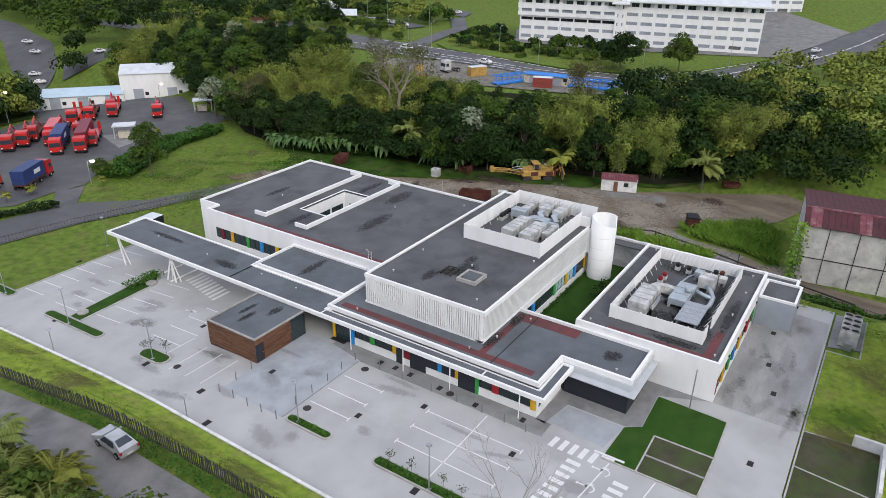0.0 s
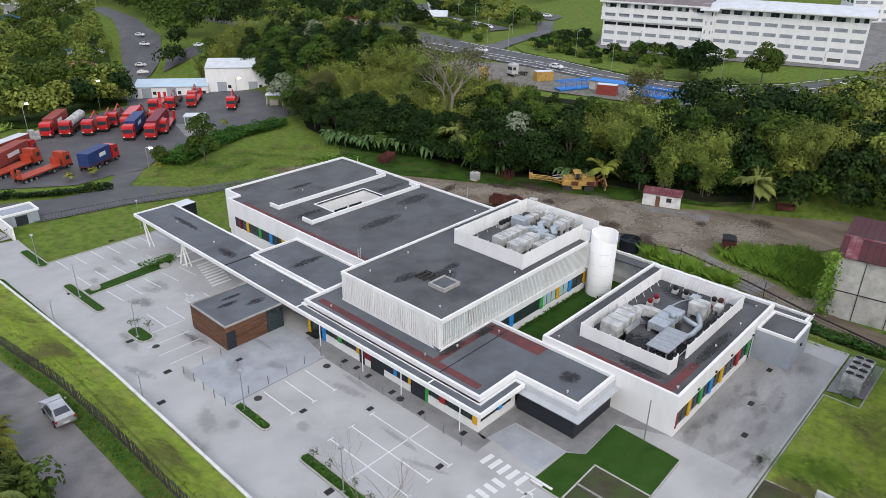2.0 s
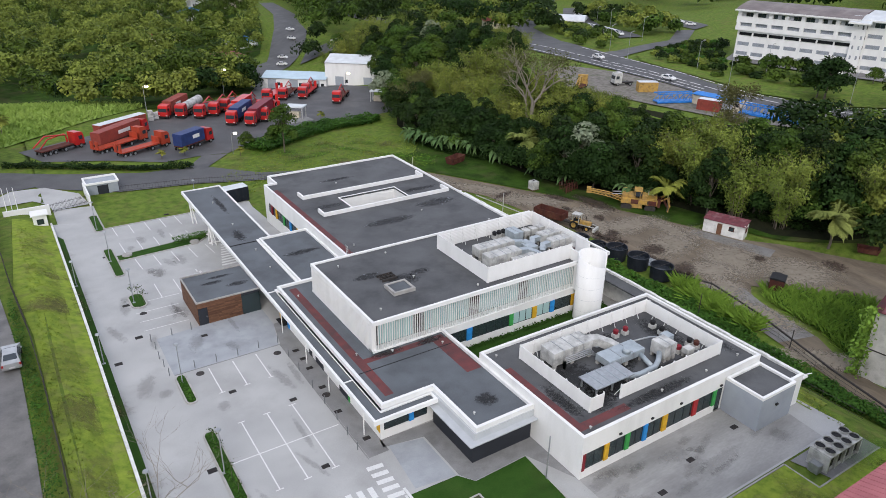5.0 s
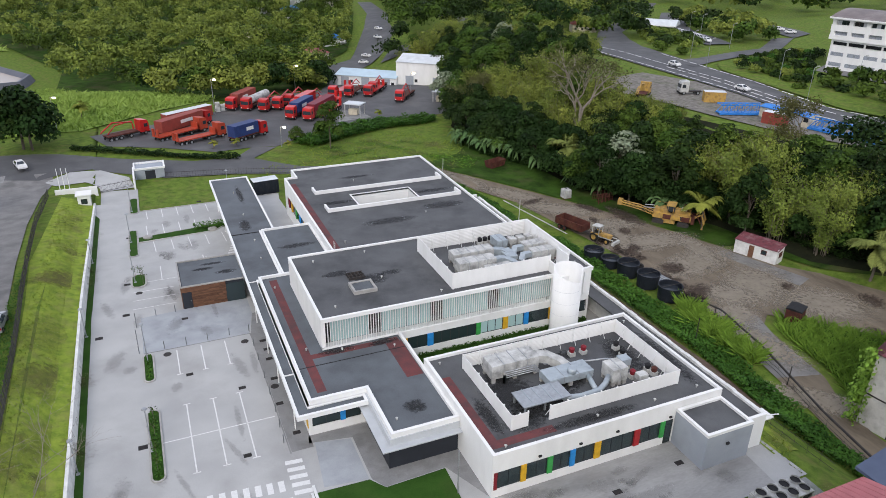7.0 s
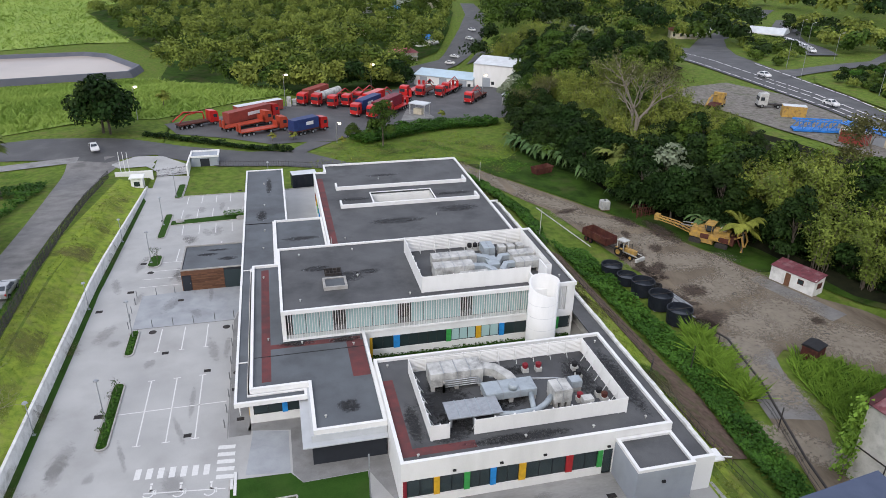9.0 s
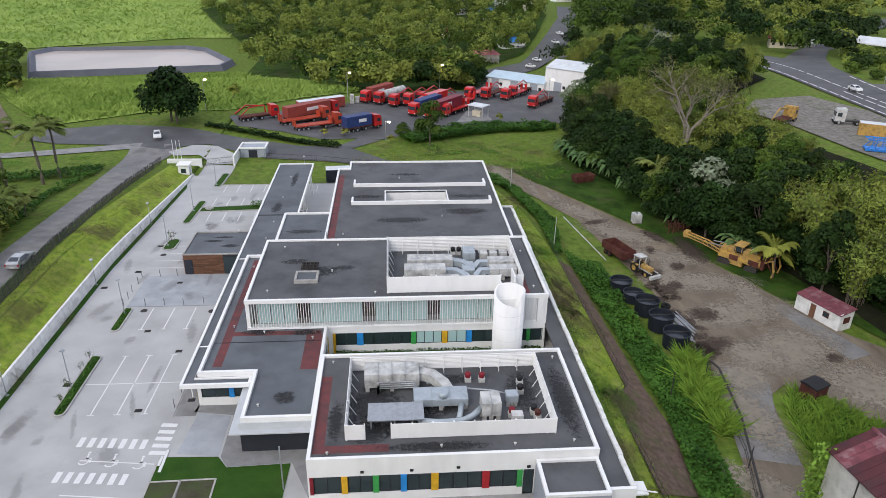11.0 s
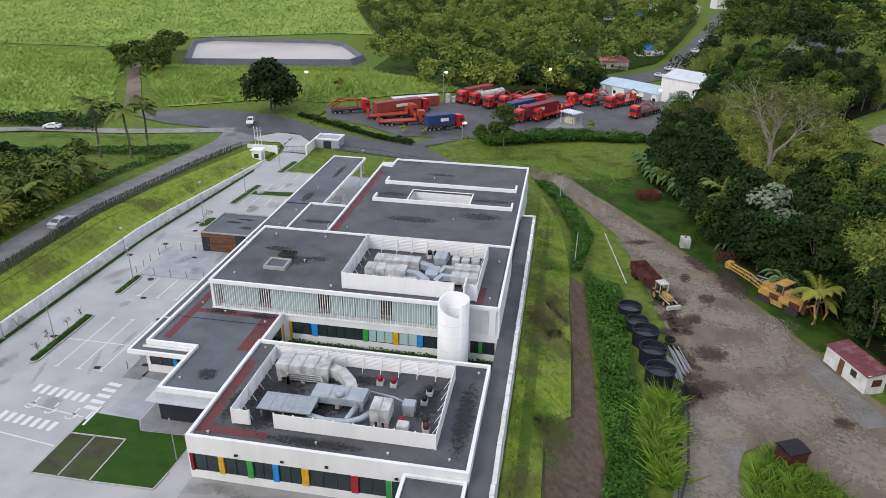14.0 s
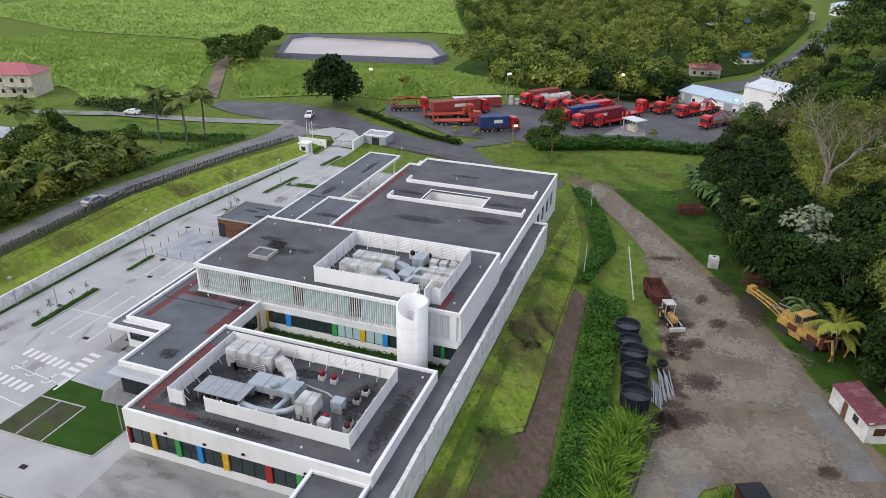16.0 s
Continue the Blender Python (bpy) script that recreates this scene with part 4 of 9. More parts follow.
# long canopy: front strip, middle, and the drive-under end
slab("canopy_deck", [(48.65, 20.45), (49.8, 20.45), (49.8, 47.8), (52.75, 47.8), (52.75, 62.9), (54.4, 62.9), (54.4, 87.2), (48.65, 87.2)], 3.0, 3.16, "deck2", label="blue-grey bitumen deck of the long canopy")
rim("canopy_edge", [(48.4, 20.2), (55.0, 20.2), (55.0, 21.45), (49.8, 21.45), (49.8, 47.8), (52.75, 47.8), (52.75, 62.9), (54.65, 62.9), (54.65, 87.45), (48.4, 87.45)], 2.85, 3.3, 0.25, label="white edge of the long canopy")
slab("canopy_deck", rect(49.8, 54.8, 20.4, 21.45), 3.0, 3.16, "deck2")
for y in (27.0, 62.9, 47.8):
    part("joint_cover", boxes((48.65, 49.8 if y < 30 else 52.75, y - 0.06, y + 0.06, 3.15, 3.24)), "white" if y < 50 else "black", centre)
part("canopy_soffit", boxes((48.65, 49.75, 20.45, 47.8, 2.85, 2.99), (48.65, 52.7, 47.8, 62.9, 2.85, 2.99), (48.65, 54.4, 62.9, 87.2, 2.85, 2.99)), "white", centre)
for y in (22.8, 30.6, 36.4, 43.5):
    bm = bmesh.new()
    tube(bm, [(48.6, y, 0), (48.6, y, 2.86)], 0.06, 0.06, 10)
    part("canopy_post", bm, "white", centre, "slim round white post")
for x, y, lean in ((49.2, 85.6, 0.9), (49.2, 76.2, -1.6), (49.2, 74.4, 0.6), (53.9, 85.6, 0.9), (53.9, 76.2, -1.6), (53.9, 74.4, 0.6)):
    bm = bmesh.new()
    tube(bm, [(x, y, lot_z(y)), (x, y + lean, 2.86)], 0.11, 0.13, 10)
    tube(bm, [(x + 0.5, y - 0.4, lot_z(y)), (x, y + lean, 2.86)], 0.08, 0.1, 10)
    part("canopy_strut", bm, "white", centre, "slanting white steel strut")
part("canopy_truss", boxes((48.9, 53.9, 75.0, 75.2, -1.2, -1.05), (48.9, 53.9, 76.2, 76.35, -0.2, -0.05)), "white", centre)


# stair tower with a spiralling rim
def tower():
    bm = bmesh.new()
    n, cx, cy, r, t = 40, 80.9, 27.75, 1.62, 0.14
    ring = []
    for i in range(n):
        a = 2 * math.pi * i / n
        top = 8.7 - 1.5 * ramp(math.radians(185), math.radians(360), (a + math.radians(60)) % (2 * math.pi))
        ring.append((a, top))
    def loop(rr, f):
        return [bm.verts.new((cx + rr * math.cos(a), cy + rr * math.sin(a), f(h))) for a, h in ring]
    o0, o1, i1, i0 = loop(r, lambda h: -0.1), loop(r, lambda h: h), loop(r - t, lambda h: h), loop(r - t, lambda h: 5.6)
    for P, Q in ((o0, o1), (o1, i1), (i1, i0)):
        for i in range(n):
            j = (i + 1) % n
            bm.faces.new((P[i], P[j], Q[j], Q[i]))
    bm.faces.new(i0)
    ob = part("stair_tower", bm, "white", centre, "white cylindrical stair tower with a spiralling top edge")
    for p in ob.data.polygons:
        p.use_smooth = abs(p.normal.z) < 0.3
    band = bmesh.new()
    for z in (1.4, 2.9, 4.4, 5.9):
        for i in range(n):
            a, b = 2 * math.pi * i / n, 2 * math.pi * (i + 1) / n
            q = [band.verts.new((cx + (r + 0.012) * math.cos(s), cy + (r + 0.012) * math.sin(s), zz)) for s, zz in ((a, z + i * 0.012), (b, z + i * 0.012 + 0.012), (b, z + 0.03 + i * 0.012), (a, z + 0.03 + i * 0.012))]
            band.faces.new(q)
    part("tower_seam", band, "soffit", centre)
    part("tower_bridge", boxes((80.0, 82.0, 28.9, 29.6, 3.5, 6.9), (80.2, 80.4, 29.4, 31.2, 6.95, 8.3), (81.6, 81.75, 29.2, 31.4, 6.95, 9.4)), "white", centre)


tower()
def stain_patch(name, cx, cy, rx, ry, z, mat, seed, label):
    """A ragged flat stain on a roof."""
    verts, faces, cover = soft_patch(cx, cy, rx * 1.35, ry * 1.35 + 0.15, lambda x, y: z + 0.004 + 0.0001 * (seed % 7))
    covered(part(name, (verts, [], faces), mat, centre, label), cover)


for k, (cx, cy, rx, ry, z) in enumerate(((67.0, 15.2, 2.2, 2.4, 4.2), (69.6, 12.6, 3.0, 1.6, 4.2), (80.4, 16.4, 1.2, 2.6, 4.2), (84.0, 15, 0.8, 4.5, 4.2), (66.4, 11.4, 1.6, 1.2, 4.204), (72.6, 14.6, 1.8, 0.9, 4.204), (76.0, 11.6, 2.4, 0.5, 4.204), (74.2, 18.6, 1.6, 0.6, 4.204), (72.0, 9.4, 4.0, 0.4, 4.204), (63.6, 13.0, 0.6, 2.2, 4.2), (60.6, 36.4, 1.6, 1.0, 6.95), (57.4, 39, 1.4, 0.5, 6.95), (63.2, 37.2, 1.2, 0.4, 6.95), (54.4, 29.0, 1.6, 0.35, 3.486), (59.4, 28.8, 1.4, 0.4, 3.486), (58.6, 17.6, 0.9, 0.7, 3.48), (79.6, 60, 2.8, 1.0, 4.55), (70, 57, 3.4, 0.8, 4.55), (65, 66.6, 2.2, 0.5, 4.55), (80.6, 66.4, 2.6, 0.5, 4.55), (71, 77, 2.4, 0.4, 4.55), (51.0, 66, 0.7, 1.6, 3.16), (52.2, 79, 0.4, 3.5, 3.16), (56.4, 56, 2.2, 0.5, 3.42))):
    stain_patch("stain", cx, cy, rx, ry, z, "soft_roof", 60 + k, "dark damp stain on the roof")
slab("court_lawn", rect(61.9, 85.1, 23.0, 29.6), -0.1, 0.25, "lawn")


# plant enclosures with louvred screens
def enclosure(x0, x1, y0, y1, z, h, gaps):
    scr = thing("plant_screen", ((x0 + x1) / 2, (y0 + y1) / 2, z), "white louvred screen enclosing the rooftop plant", "screen", "rooftop plant screens")
    t = 0.1
    runs = [("x", y0, x0, x1), ("x", y1, x0, x1), ("y", x0, y0, y1), ("y", x1, y0, y1)]
    for ax, pos, a, b in runs:
        spans = [(a, b)]
        for gax, gpos, g0, g1 in gaps:
            if gax == ax and abs(gpos - pos) < 0.01:
                spans = [(a, g0), (g1, b)]
        inward = 1 if pos in (y0, x0) else -1
        for s0, s1 in spans:
            bm = bmesh.new()
            if ax == "x":
                box(bm, s0, s1, pos - 0.03, pos + 0.03, z + 0.06, z + h)
            else:
                box(bm, pos - 0.03, pos + 0.03, s0, s1, z + 0.06, z + h)
            part("sheet", bm, "white", scr, "smooth white outer sheet")
            k = max(2, round((s1 - s0) / 1.75))
            for i in range(k + 1):
                c = s0 + (s1 - s0) * i / k
                bm = bmesh.new()
                if ax == "x":
                    box(bm, c - 0.05, c + 0.05, pos + inward * 0.06 - 0.03, pos + inward * 0.06 + 0.09, z, z + h + 0.04)
                    tube(bm, [(c, pos + inward * 0.1, z + h * 0.75), (c, pos + inward * 0.75, z)], 0.035, 0.035, 6)
                else:
                    box(bm, pos + inward * 0.06 - 0.03, pos + inward * 0.06 + 0.09, c - 0.05, c + 0.05, z, z + h + 0.04)
                    tube(bm, [(pos + inward * 0.1, c, z + h * 0.75), (pos + inward * 0.75, c, z)], 0.035, 0.035, 6)
                part("post", bm, "white", scr)
            bm = bmesh.new()
            nb = 9
            for i in range(nb):
                zz = z + 0.12 + (h - 0.2) * i / nb
                o = pos + inward * 0.05
                if ax == "x":
                    profile(bm, [(o, zz), (o + inward * 0.05, zz + 0.02), (o + inward * 0.01, zz + 0.1)], s0, s1, "x")
                else:
                    profile(bm, [(o, zz), (o + inward * 0.05, zz + 0.02), (o + inward * 0.01, zz + 0.1)], s0, s1, "y")
            part("louvres", bm, "white", scr)


enclosure(64.6, 82.3, 10.5, 20.4, 4.2, 1.55, [("x", 10.5, 66.2, 68.4)])
enclosure(68.1, 82.85, 30.75, 41.2, 6.95, 1.95, [("x", 30.75, 80.4, 81.8)])

drape("grass_bank", [(WALL_X - 0.16, -16), (WALL_X - 0.16, 97), (24.5, 101), (23.4, 66), (24.6, 50), (25.1, 27), (25.2, -16)], "grass_bright", 0.03, 1.5, "bright rough grass on the bank above the wall", "lawn")

# ---- roads, yards and fields round the site ----
drape("lane", [(22.9, -20), (23.2, 30), (22.9, 50), (21.8, 66), (21.0, 85), (21.2, 103), (22.5, 111), (22, 117), (12, 117), (13.2, 108), (15.4, 86), (16.8, 70), (18.3, 50), (18.8, 30), (18.6, -20)],
      "asphalt_w", 0.05, 3.0, "worn grey asphalt lane with patched edges", "road")
drape("road", [(-110, 92), (-66, 99), (-48, 104), (-34, 109.5), (-9, 112.2), (14, 114.6), (14, 118), (-9, 116), (-34, 113.4), (-66, 103), (-110, 97)], "concrete_dark", 0.07, 5.0, "narrow pale road between grass verges", "road")
drape("road", [(-19, 128), (-6, 121), (12, 116.5), (20, 113.4), (25, 116.5), (29, 116.8), (35, 113), (42, 108.6), (55, 106.6), (66, 102.5), (84, 97), (84, 100.5), (68, 107), (60, 116), (66.5, 124), (61, 124.5), (56.5, 117.5), (48, 117.5), (34, 122.5), (23, 128), (12, 131.5), (2, 135), (-18, 134)],
      "asphalt", 0.06, 4.0, "dark asphalt road sweeping past the gate", "road")
drape("gate_drive", [(30.6, 104.5), (36.4, 105), (35.5, 111), (30.5, 116.2), (25, 116.3), (21, 112), (23, 109.3), (28, 109.8), (30.3, 107)], "concrete", 0.08, 3.0, "pale concrete drive curving from the gate to the road", "pavement")
drape("haulage_yard", [(31.7, 132), (43, 128.2), (53, 122.8), (60, 124.4), (67, 124.6), (78, 135), (91, 141), (106, 143), (121, 146), (122, 162), (130, 178), (122, 192), (104, 206), (112, 235), (104, 236), (93, 188), (75, 178), (62, 163), (43, 150), (28, 141)],
      "asphalt", 0.05, 5.0, "dark asphalt haulage yard", "yard")
drape("yard_apron", [(86, 143), (96, 146.5), (95, 153), (90, 156)], "concrete_dark", 0.07, 5.0, "light concrete apron in the haulage yard", "pavement")
drape("works_yard", [(84, 103.5), (87, 95.5), (96.5, 86), (101.5, 76), (103, 66), (104.3, 58), (105.6, 50), (106.2, 40), (106.5, 32), (105, 27), (102.6, 15.5), (101.6, 11), (99.5, 3), (98, -12), (103, -12), (104.2, 4.5), (106, 10), (108, 13.5), (109.2, 20), (110.5, 25),
      (113, 26.8), (118, 22), (125, 13), (135, 8.4), (136.4, 13), (134.6, 19), (130, 33), (127, 37), (123.5, 45), (120, 54), (113.5, 68), (107, 80), (99.5, 93), (93, 102), (84.5, 105.5)],
      "dirt", 0.04, 3.0, "packed brown dirt yard with grey gravel and worn tracks", "yard")
drape("concrete_strip", [(120.4, 44.4), (122.8, 45.0), (127.2, 32.4), (123.9, 31.2)], "asphalt_w", 0.06, 4.0, "old grey concrete strip before the hut", "pavement")
drape("lane_patch", [(102.6, 15.5), (108, 14), (109.5, 22), (111.5, 27), (108, 31), (105.2, 27)], "asphalt_w", 0.05, 4.0, "grey worn surface of the lane", "road")
drape("slope_lawn", [(87.7, 3), (91, 3), (91.2, 20.8), (93.6, 25), (93.4, 56), (91.4, 74), (87.7, 88)], "grass_bright", 0.035, 2.0, "rough yellow-green grass on the slope below the corridor", "lawn")
drape("planting_bed", [(93.2, 56), (95.2, 56), (95.9, 40), (96.6, 25.5), (97.2, 20), (96, 10), (91.4, 8), (91.2, 20.8), (93.8, 25), (93.6, 35)], "mulch", 0.06, 2.0, "brown mulched planting bed on the slope", "soil")
drape("main_road", [(190, 330), (186, 200), (184, 170), (183, 135), (182.5, 117), (181.5, 103), (179, 88), (179, 78), (182, 60), (193, 44), (204, 38), (237, 23), (282, 7), (420, -25), (420, -12), (327, 11), (277, 27), (233, 36), (209, 47.5), (194, 63), (190.5, 82), (193, 100), (197, 112), (199, 130), (203, 160), (206, 175), (216, 195), (240, 232), (330, 320), (322, 328), (232, 238), (204, 200), (200, 330)],
      "asphalt", 0.15, 8.0, "grey asphalt main road with pale edge lines", "road")
for pts in ([(194, 200), (191, 150), (190, 118), (186, 90), (187, 66), (200, 46), (236, 29), (282, 15), (330, 2)], [(185.6, 190), (184, 135), (182.5, 103), (180, 85), (183, 62), (194, 45.5), (237, 24.5)], [(201, 158), (196, 113), (190, 84), (193.4, 64), (209, 48.6), (233, 37)], [(188, 140), (187, 115), (183.5, 92)]):
    bm = bmesh.new()
    for (xa, ya), (xb, yb) in zip(pts, pts[1:]):
        k = max(1, int(math.hypot(xb - xa, yb - ya) / 5))
        for i in range(k):
            a, b = Vector((xa, ya)).lerp(Vector((xb, yb)), i / k), Vector((xa, ya)).lerp(Vector((xb, yb)), (i + 0.8) / k)
            n = Vector((-(b - a).y, (b - a).x)).normalized() * 0.22
            bm.faces.new([bm.verts.new((p.x, p.y, ground_z(p.x, p.y) + 0.35)) for p in (a + n, a - n, b - n, b + n)])
    single("edge_line", bm, "paint", "white painted line on the main road", "road marking", "", "structure")
drape("storage_ground", [(152, 122), (156, 108), (158.5, 90), (163, 70), (171, 55), (180, 60), (178, 86), (181, 103), (182, 120), (176, 136), (160, 132)], "gravel", 0.12, 6.0, "grey gravel storage ground by the main road", "yard")
drape("far_road", [(108, 232), (118, 236), (140, 262), (152, 285), (158, 310), (168, 340), (178, 400), (170, 402), (158, 345), (146, 312), (136, 290), (124, 262), (104, 244)], "asphalt", 0.15, 8.0, "asphalt road leading through the woods to the houses", "road")
drape("far_road", [(132, 246), (158, 240), (192, 232), (194, 242), (160, 252), (140, 258)], "asphalt", 0.17, 8.0, "asphalt side road at the roundabout", "road")
drape("hill_car_park", [(226, 165), (236, 163), (258, 205), (282, 238), (316, 280), (306, 286), (272, 248), (246, 214)], "asphalt", 0.3, 8.0, "asphalt car park on the hillside", "road")
drape("hill_car_park", [(268, 165), (280, 168), (298, 208), (318, 250), (310, 256), (286, 212)], "asphalt", 0.3, 8.0, "asphalt car park on the hillside", "road")
drape("side_road", [(196, 137), (206, 140), (240, 146), (268, 165), (262, 169), (238, 152), (206, 147), (197, 149)], "asphalt", 0.22, 6.0, "asphalt side road up the hill", "road")
drape("hill_car_park", [(222, 116), (226, 90), (232, 66), (244, 36), (300, 20), (340, 60), (300, 110), (250, 130)], "asphalt_w", 0.3, 8.0, "grey asphalt forecourt of the large white building", "road")
drape("track", [(-26, 134), (-22, 136), (-40, 165), (-66, 205), (-70, 203), (-44, 164)], "dirt", 0.1, 6.0, "brown field track between cane plots", "track")
drape("track", [(-70, 204), (-66, 205), (-95, 260), (-150, 330), (-155, 327), (-99, 258)], "dirt", 0.15, 10.0, "brown field track between cane plots", "track")


# ---- pond ----
def pond():
    ob = thing("reservoir", (-38, 265, -10), "large lined irrigation reservoir with pale silty water", "reservoir")
    outer = [(-62, 232), (2, 246), (4, 258), (-12, 286), (-22, 292), (-78, 286), (-82, 276)]
    c = Vector((-38, 264))
    bm = bmesh.new()
    ring = []
    for s, z in ((1.06, -10.5), (1.02, -7.6), (1.0, -7.6), (0.93, -10.0)):
        ring.append([bm.verts.new((c.x + (x - c.x) * s, c.y + (y - c.y) * s, z)) for x, y in outer])
    k = len(outer)
    for P, Q in zip(ring, ring[1:]):
        for i in range(k):
            bm.faces.new((P[i], P[(i + 1) % k], Q[(i + 1) % k], Q[i]))
    part("bank", bm, ["liner"], ob, "dark sheet-lined bank")
    bm = bmesh.new()
    bm.faces.new([bm.verts.new((c.x + (x - c.x) * 0.965, c.y + (y - c.y) * 0.965, -9.0)) for x, y in outer])
    part("water", bm, "mud", ob, "still brownish water")


pond()

# ---- vegetation meshes ----
RNG = np.random.default_rng(7)


def inside(poly, x, y):
    hit, j = False, len(poly) - 1
    for i in range(len(poly)):
        (xi, yi), (xj, yj) = poly[i], poly[j]
        if (yi > y) != (yj > y) and x < (xj - xi) * (y - yi) / (yj - yi) + xi:
            hit = not hit
        j = i
    return hit


def cards(centres, normals, size, rng, aspect=0.6):
    """Folded leaf sprays: two triangles each, bent along the middle."""
    n = len(centres)
    r = rng.normal(size=(n, 3))
    nn = normals / (np.linalg.norm(normals, axis=1)[:, None] + 1e-9) + 0.38 * r
    nn /= np.linalg.norm(nn, axis=1)[:, None] + 1e-9
    t = np.cross(nn, rng.normal(size=(n, 3)))
    t /= np.linalg.norm(t, axis=1)[:, None] + 1e-9
    b = np.cross(nn, t)
    s = size * rng.uniform(0.6, 1.35, size=(n, 1))
    v = np.stack([centres - t * s, centres - b * s * aspect + nn * s * 0.25, centres + t * s, centres + b * s * aspect - nn * s * 0.1], axis=1)
    return v.reshape(-1, 3)


def card_mesh(name, v, mat, smooth_shade=False):
    me = bpy.data.meshes.new(name)
    n = len(v) // 4
    me.vertices.add(len(v))
    me.vertices.foreach_set("co", v.astype(np.float32).ravel())
    me.loops.add(len(v))
    me.loops.foreach_set("vertex_index", np.arange(len(v), dtype=np.int32))
    me.polygons.add(n)
    me.polygons.foreach_set("loop_start", np.arange(0, len(v), 4, dtype=np.int32))
    me.polygons.foreach_set("loop_total", np.full(n, 4, dtype=np.int32))
    me.update(calc_edges=True)
    me.materials.append(M[mat] if isinstance(mat, str) else mat)
    return me


def crown_points(rng, lobes, per):
    """Points near the surface of a cluster of lumpy lobes, with outward normals."""
    P, N = [], []
    for cx, cy, cz, r, squash in lobes:
        d = rng.normal(size=(per, 3))
        d /= np.linalg.norm(d, axis=1)[:, None]
        d[:, 2] = np.where(d[:, 2] < -0.35, -d[:, 2], d[:, 2])
        rr = r * (0.62 + 0.42 * rng.random((per, 1)) ** 0.6)
        P.append(np.array([cx, cy, cz]) + d * rr * np.array([1, 1, squash]))
        N.append(d + np.array([0, 0, 0.35]))
    return np.vstack(P), np.vstack(N)


def tree_meshes(seed, height, radius, leaf, n_lobes=11, per=150, size=0.42, trunk_r=0.22, low=0.35, squash=0.75):
    rng = np.random.default_rng(seed)
    rnd = random.Random(seed)
    lobes = []
    for i in range(n_lobes):
        a = i * 2.4 + rnd.uniform(-0.4, 0.4)
        q = math.sqrt((i + 0.5) / n_lobes)
        rr = radius * 0.68 * q
        top = height * (1 - 0.42 * q * q) - radius * 0.28 + rnd.uniform(-0.1, 0.06) * height
        lobes.append((rr * math.cos(a), rr * math.sin(a), max(low * height, top - radius * 0.1), radius * rnd.uniform(0.32, 0.52), squash))
    for i in range(n_lobes // 2):
        a = rnd.uniform(0, 6.28)
        lobes.append((radius * 0.7 * math.cos(a), radius * 0.7 * math.sin(a), height * rnd.uniform(low, 0.55), radius * rnd.uniform(0.28, 0.42), squash))
    P, N = crown_points(rng, lobes, per)
    crown = card_mesh("crown", cards(P, N, size, rng), leaf)
    bm = bmesh.new()
    tube(bm, [(0, 0, -0.4), (0.1, 0.05, height * 0.3), (0.05, 0.1, height * 0.6)], trunk_r, trunk_r * 0.5, 7)
    for x, y, z, r, _ in lobes[:8]:
        h0 = height * rnd.uniform(0.25, 0.5)
        tube(bm, [(0.08, 0.06, h0), (x * 0.5, y * 0.5, (h0 + z) / 2 - 0.2), (x, y, z)], trunk_r * 0.42, 0.04, 5)
    return to_mesh("trunk", bm, "bark"), crown


def palm_meshes(seed, height, spread, leaf, n=17, trunk_r=0.16, lean=0.6):
    rnd = random.Random(seed)
    bm = bmesh.new()
    path = [(lean * (i / 6) ** 2, 0.1 * math.sin(i), height * i / 6 - (0.3 if i == 0 else 0)) for i in range(7)]
    tube(bm, path, trunk_r, trunk_r * 0.62, 9)
    trunk = to_mesh("trunk", bm, "bark")
    verts = []
    tx, ty, tz = path[-1]
    for i in range(n):
        a = i * 2.399 + rnd.uniform(-0.2, 0.2)
        rise = -0.3 + 1.45 * ((i * 0.755 + 0.1) % 1.0)
        L = spread * rnd.uniform(0.85, 1.15)
        pts = []
        for j in range(11):
            s = j / 10
            out = L * (s * (1 - 0.22 * s))
            z = L * (rise * s - (0.36 + 0.46 * rise) * s ** 2.4)
            pts.append(Vector((tx + out * math.cos(a), ty + out * math.sin(a), tz + z)))
        side = Vector((-math.sin(a), math.cos(a), 0))
        for j in range(10):
            p, q = pts[j], pts[j + 1]
            for half in (0, 0.25, 0.5, 0.75):
                o, d = p.lerp(q, half), (q - p).normalized()
                w = spread * 0.15 * math.sin(math.pi * min(1, 0.12 + (j + half) / 10.5)) + 0.05
                for sg in (-1, 1):
                    tip = o + side * sg * w + d * w * 0.55 - Vector((0, 0, w * rnd.uniform(0.25, 0.6)))
                    verts += [o, o + d * 0.07, tip, o + side * sg * w * 0.5 + d * w * 0.12 - Vector((0, 0, 0.02))]
            verts += [p - side * 0.03, q - side * 0.03, q + side * 0.03, p + side * 0.03]
    return trunk, card_mesh("crown", np.array([tuple(v) for v in verts]), leaf)


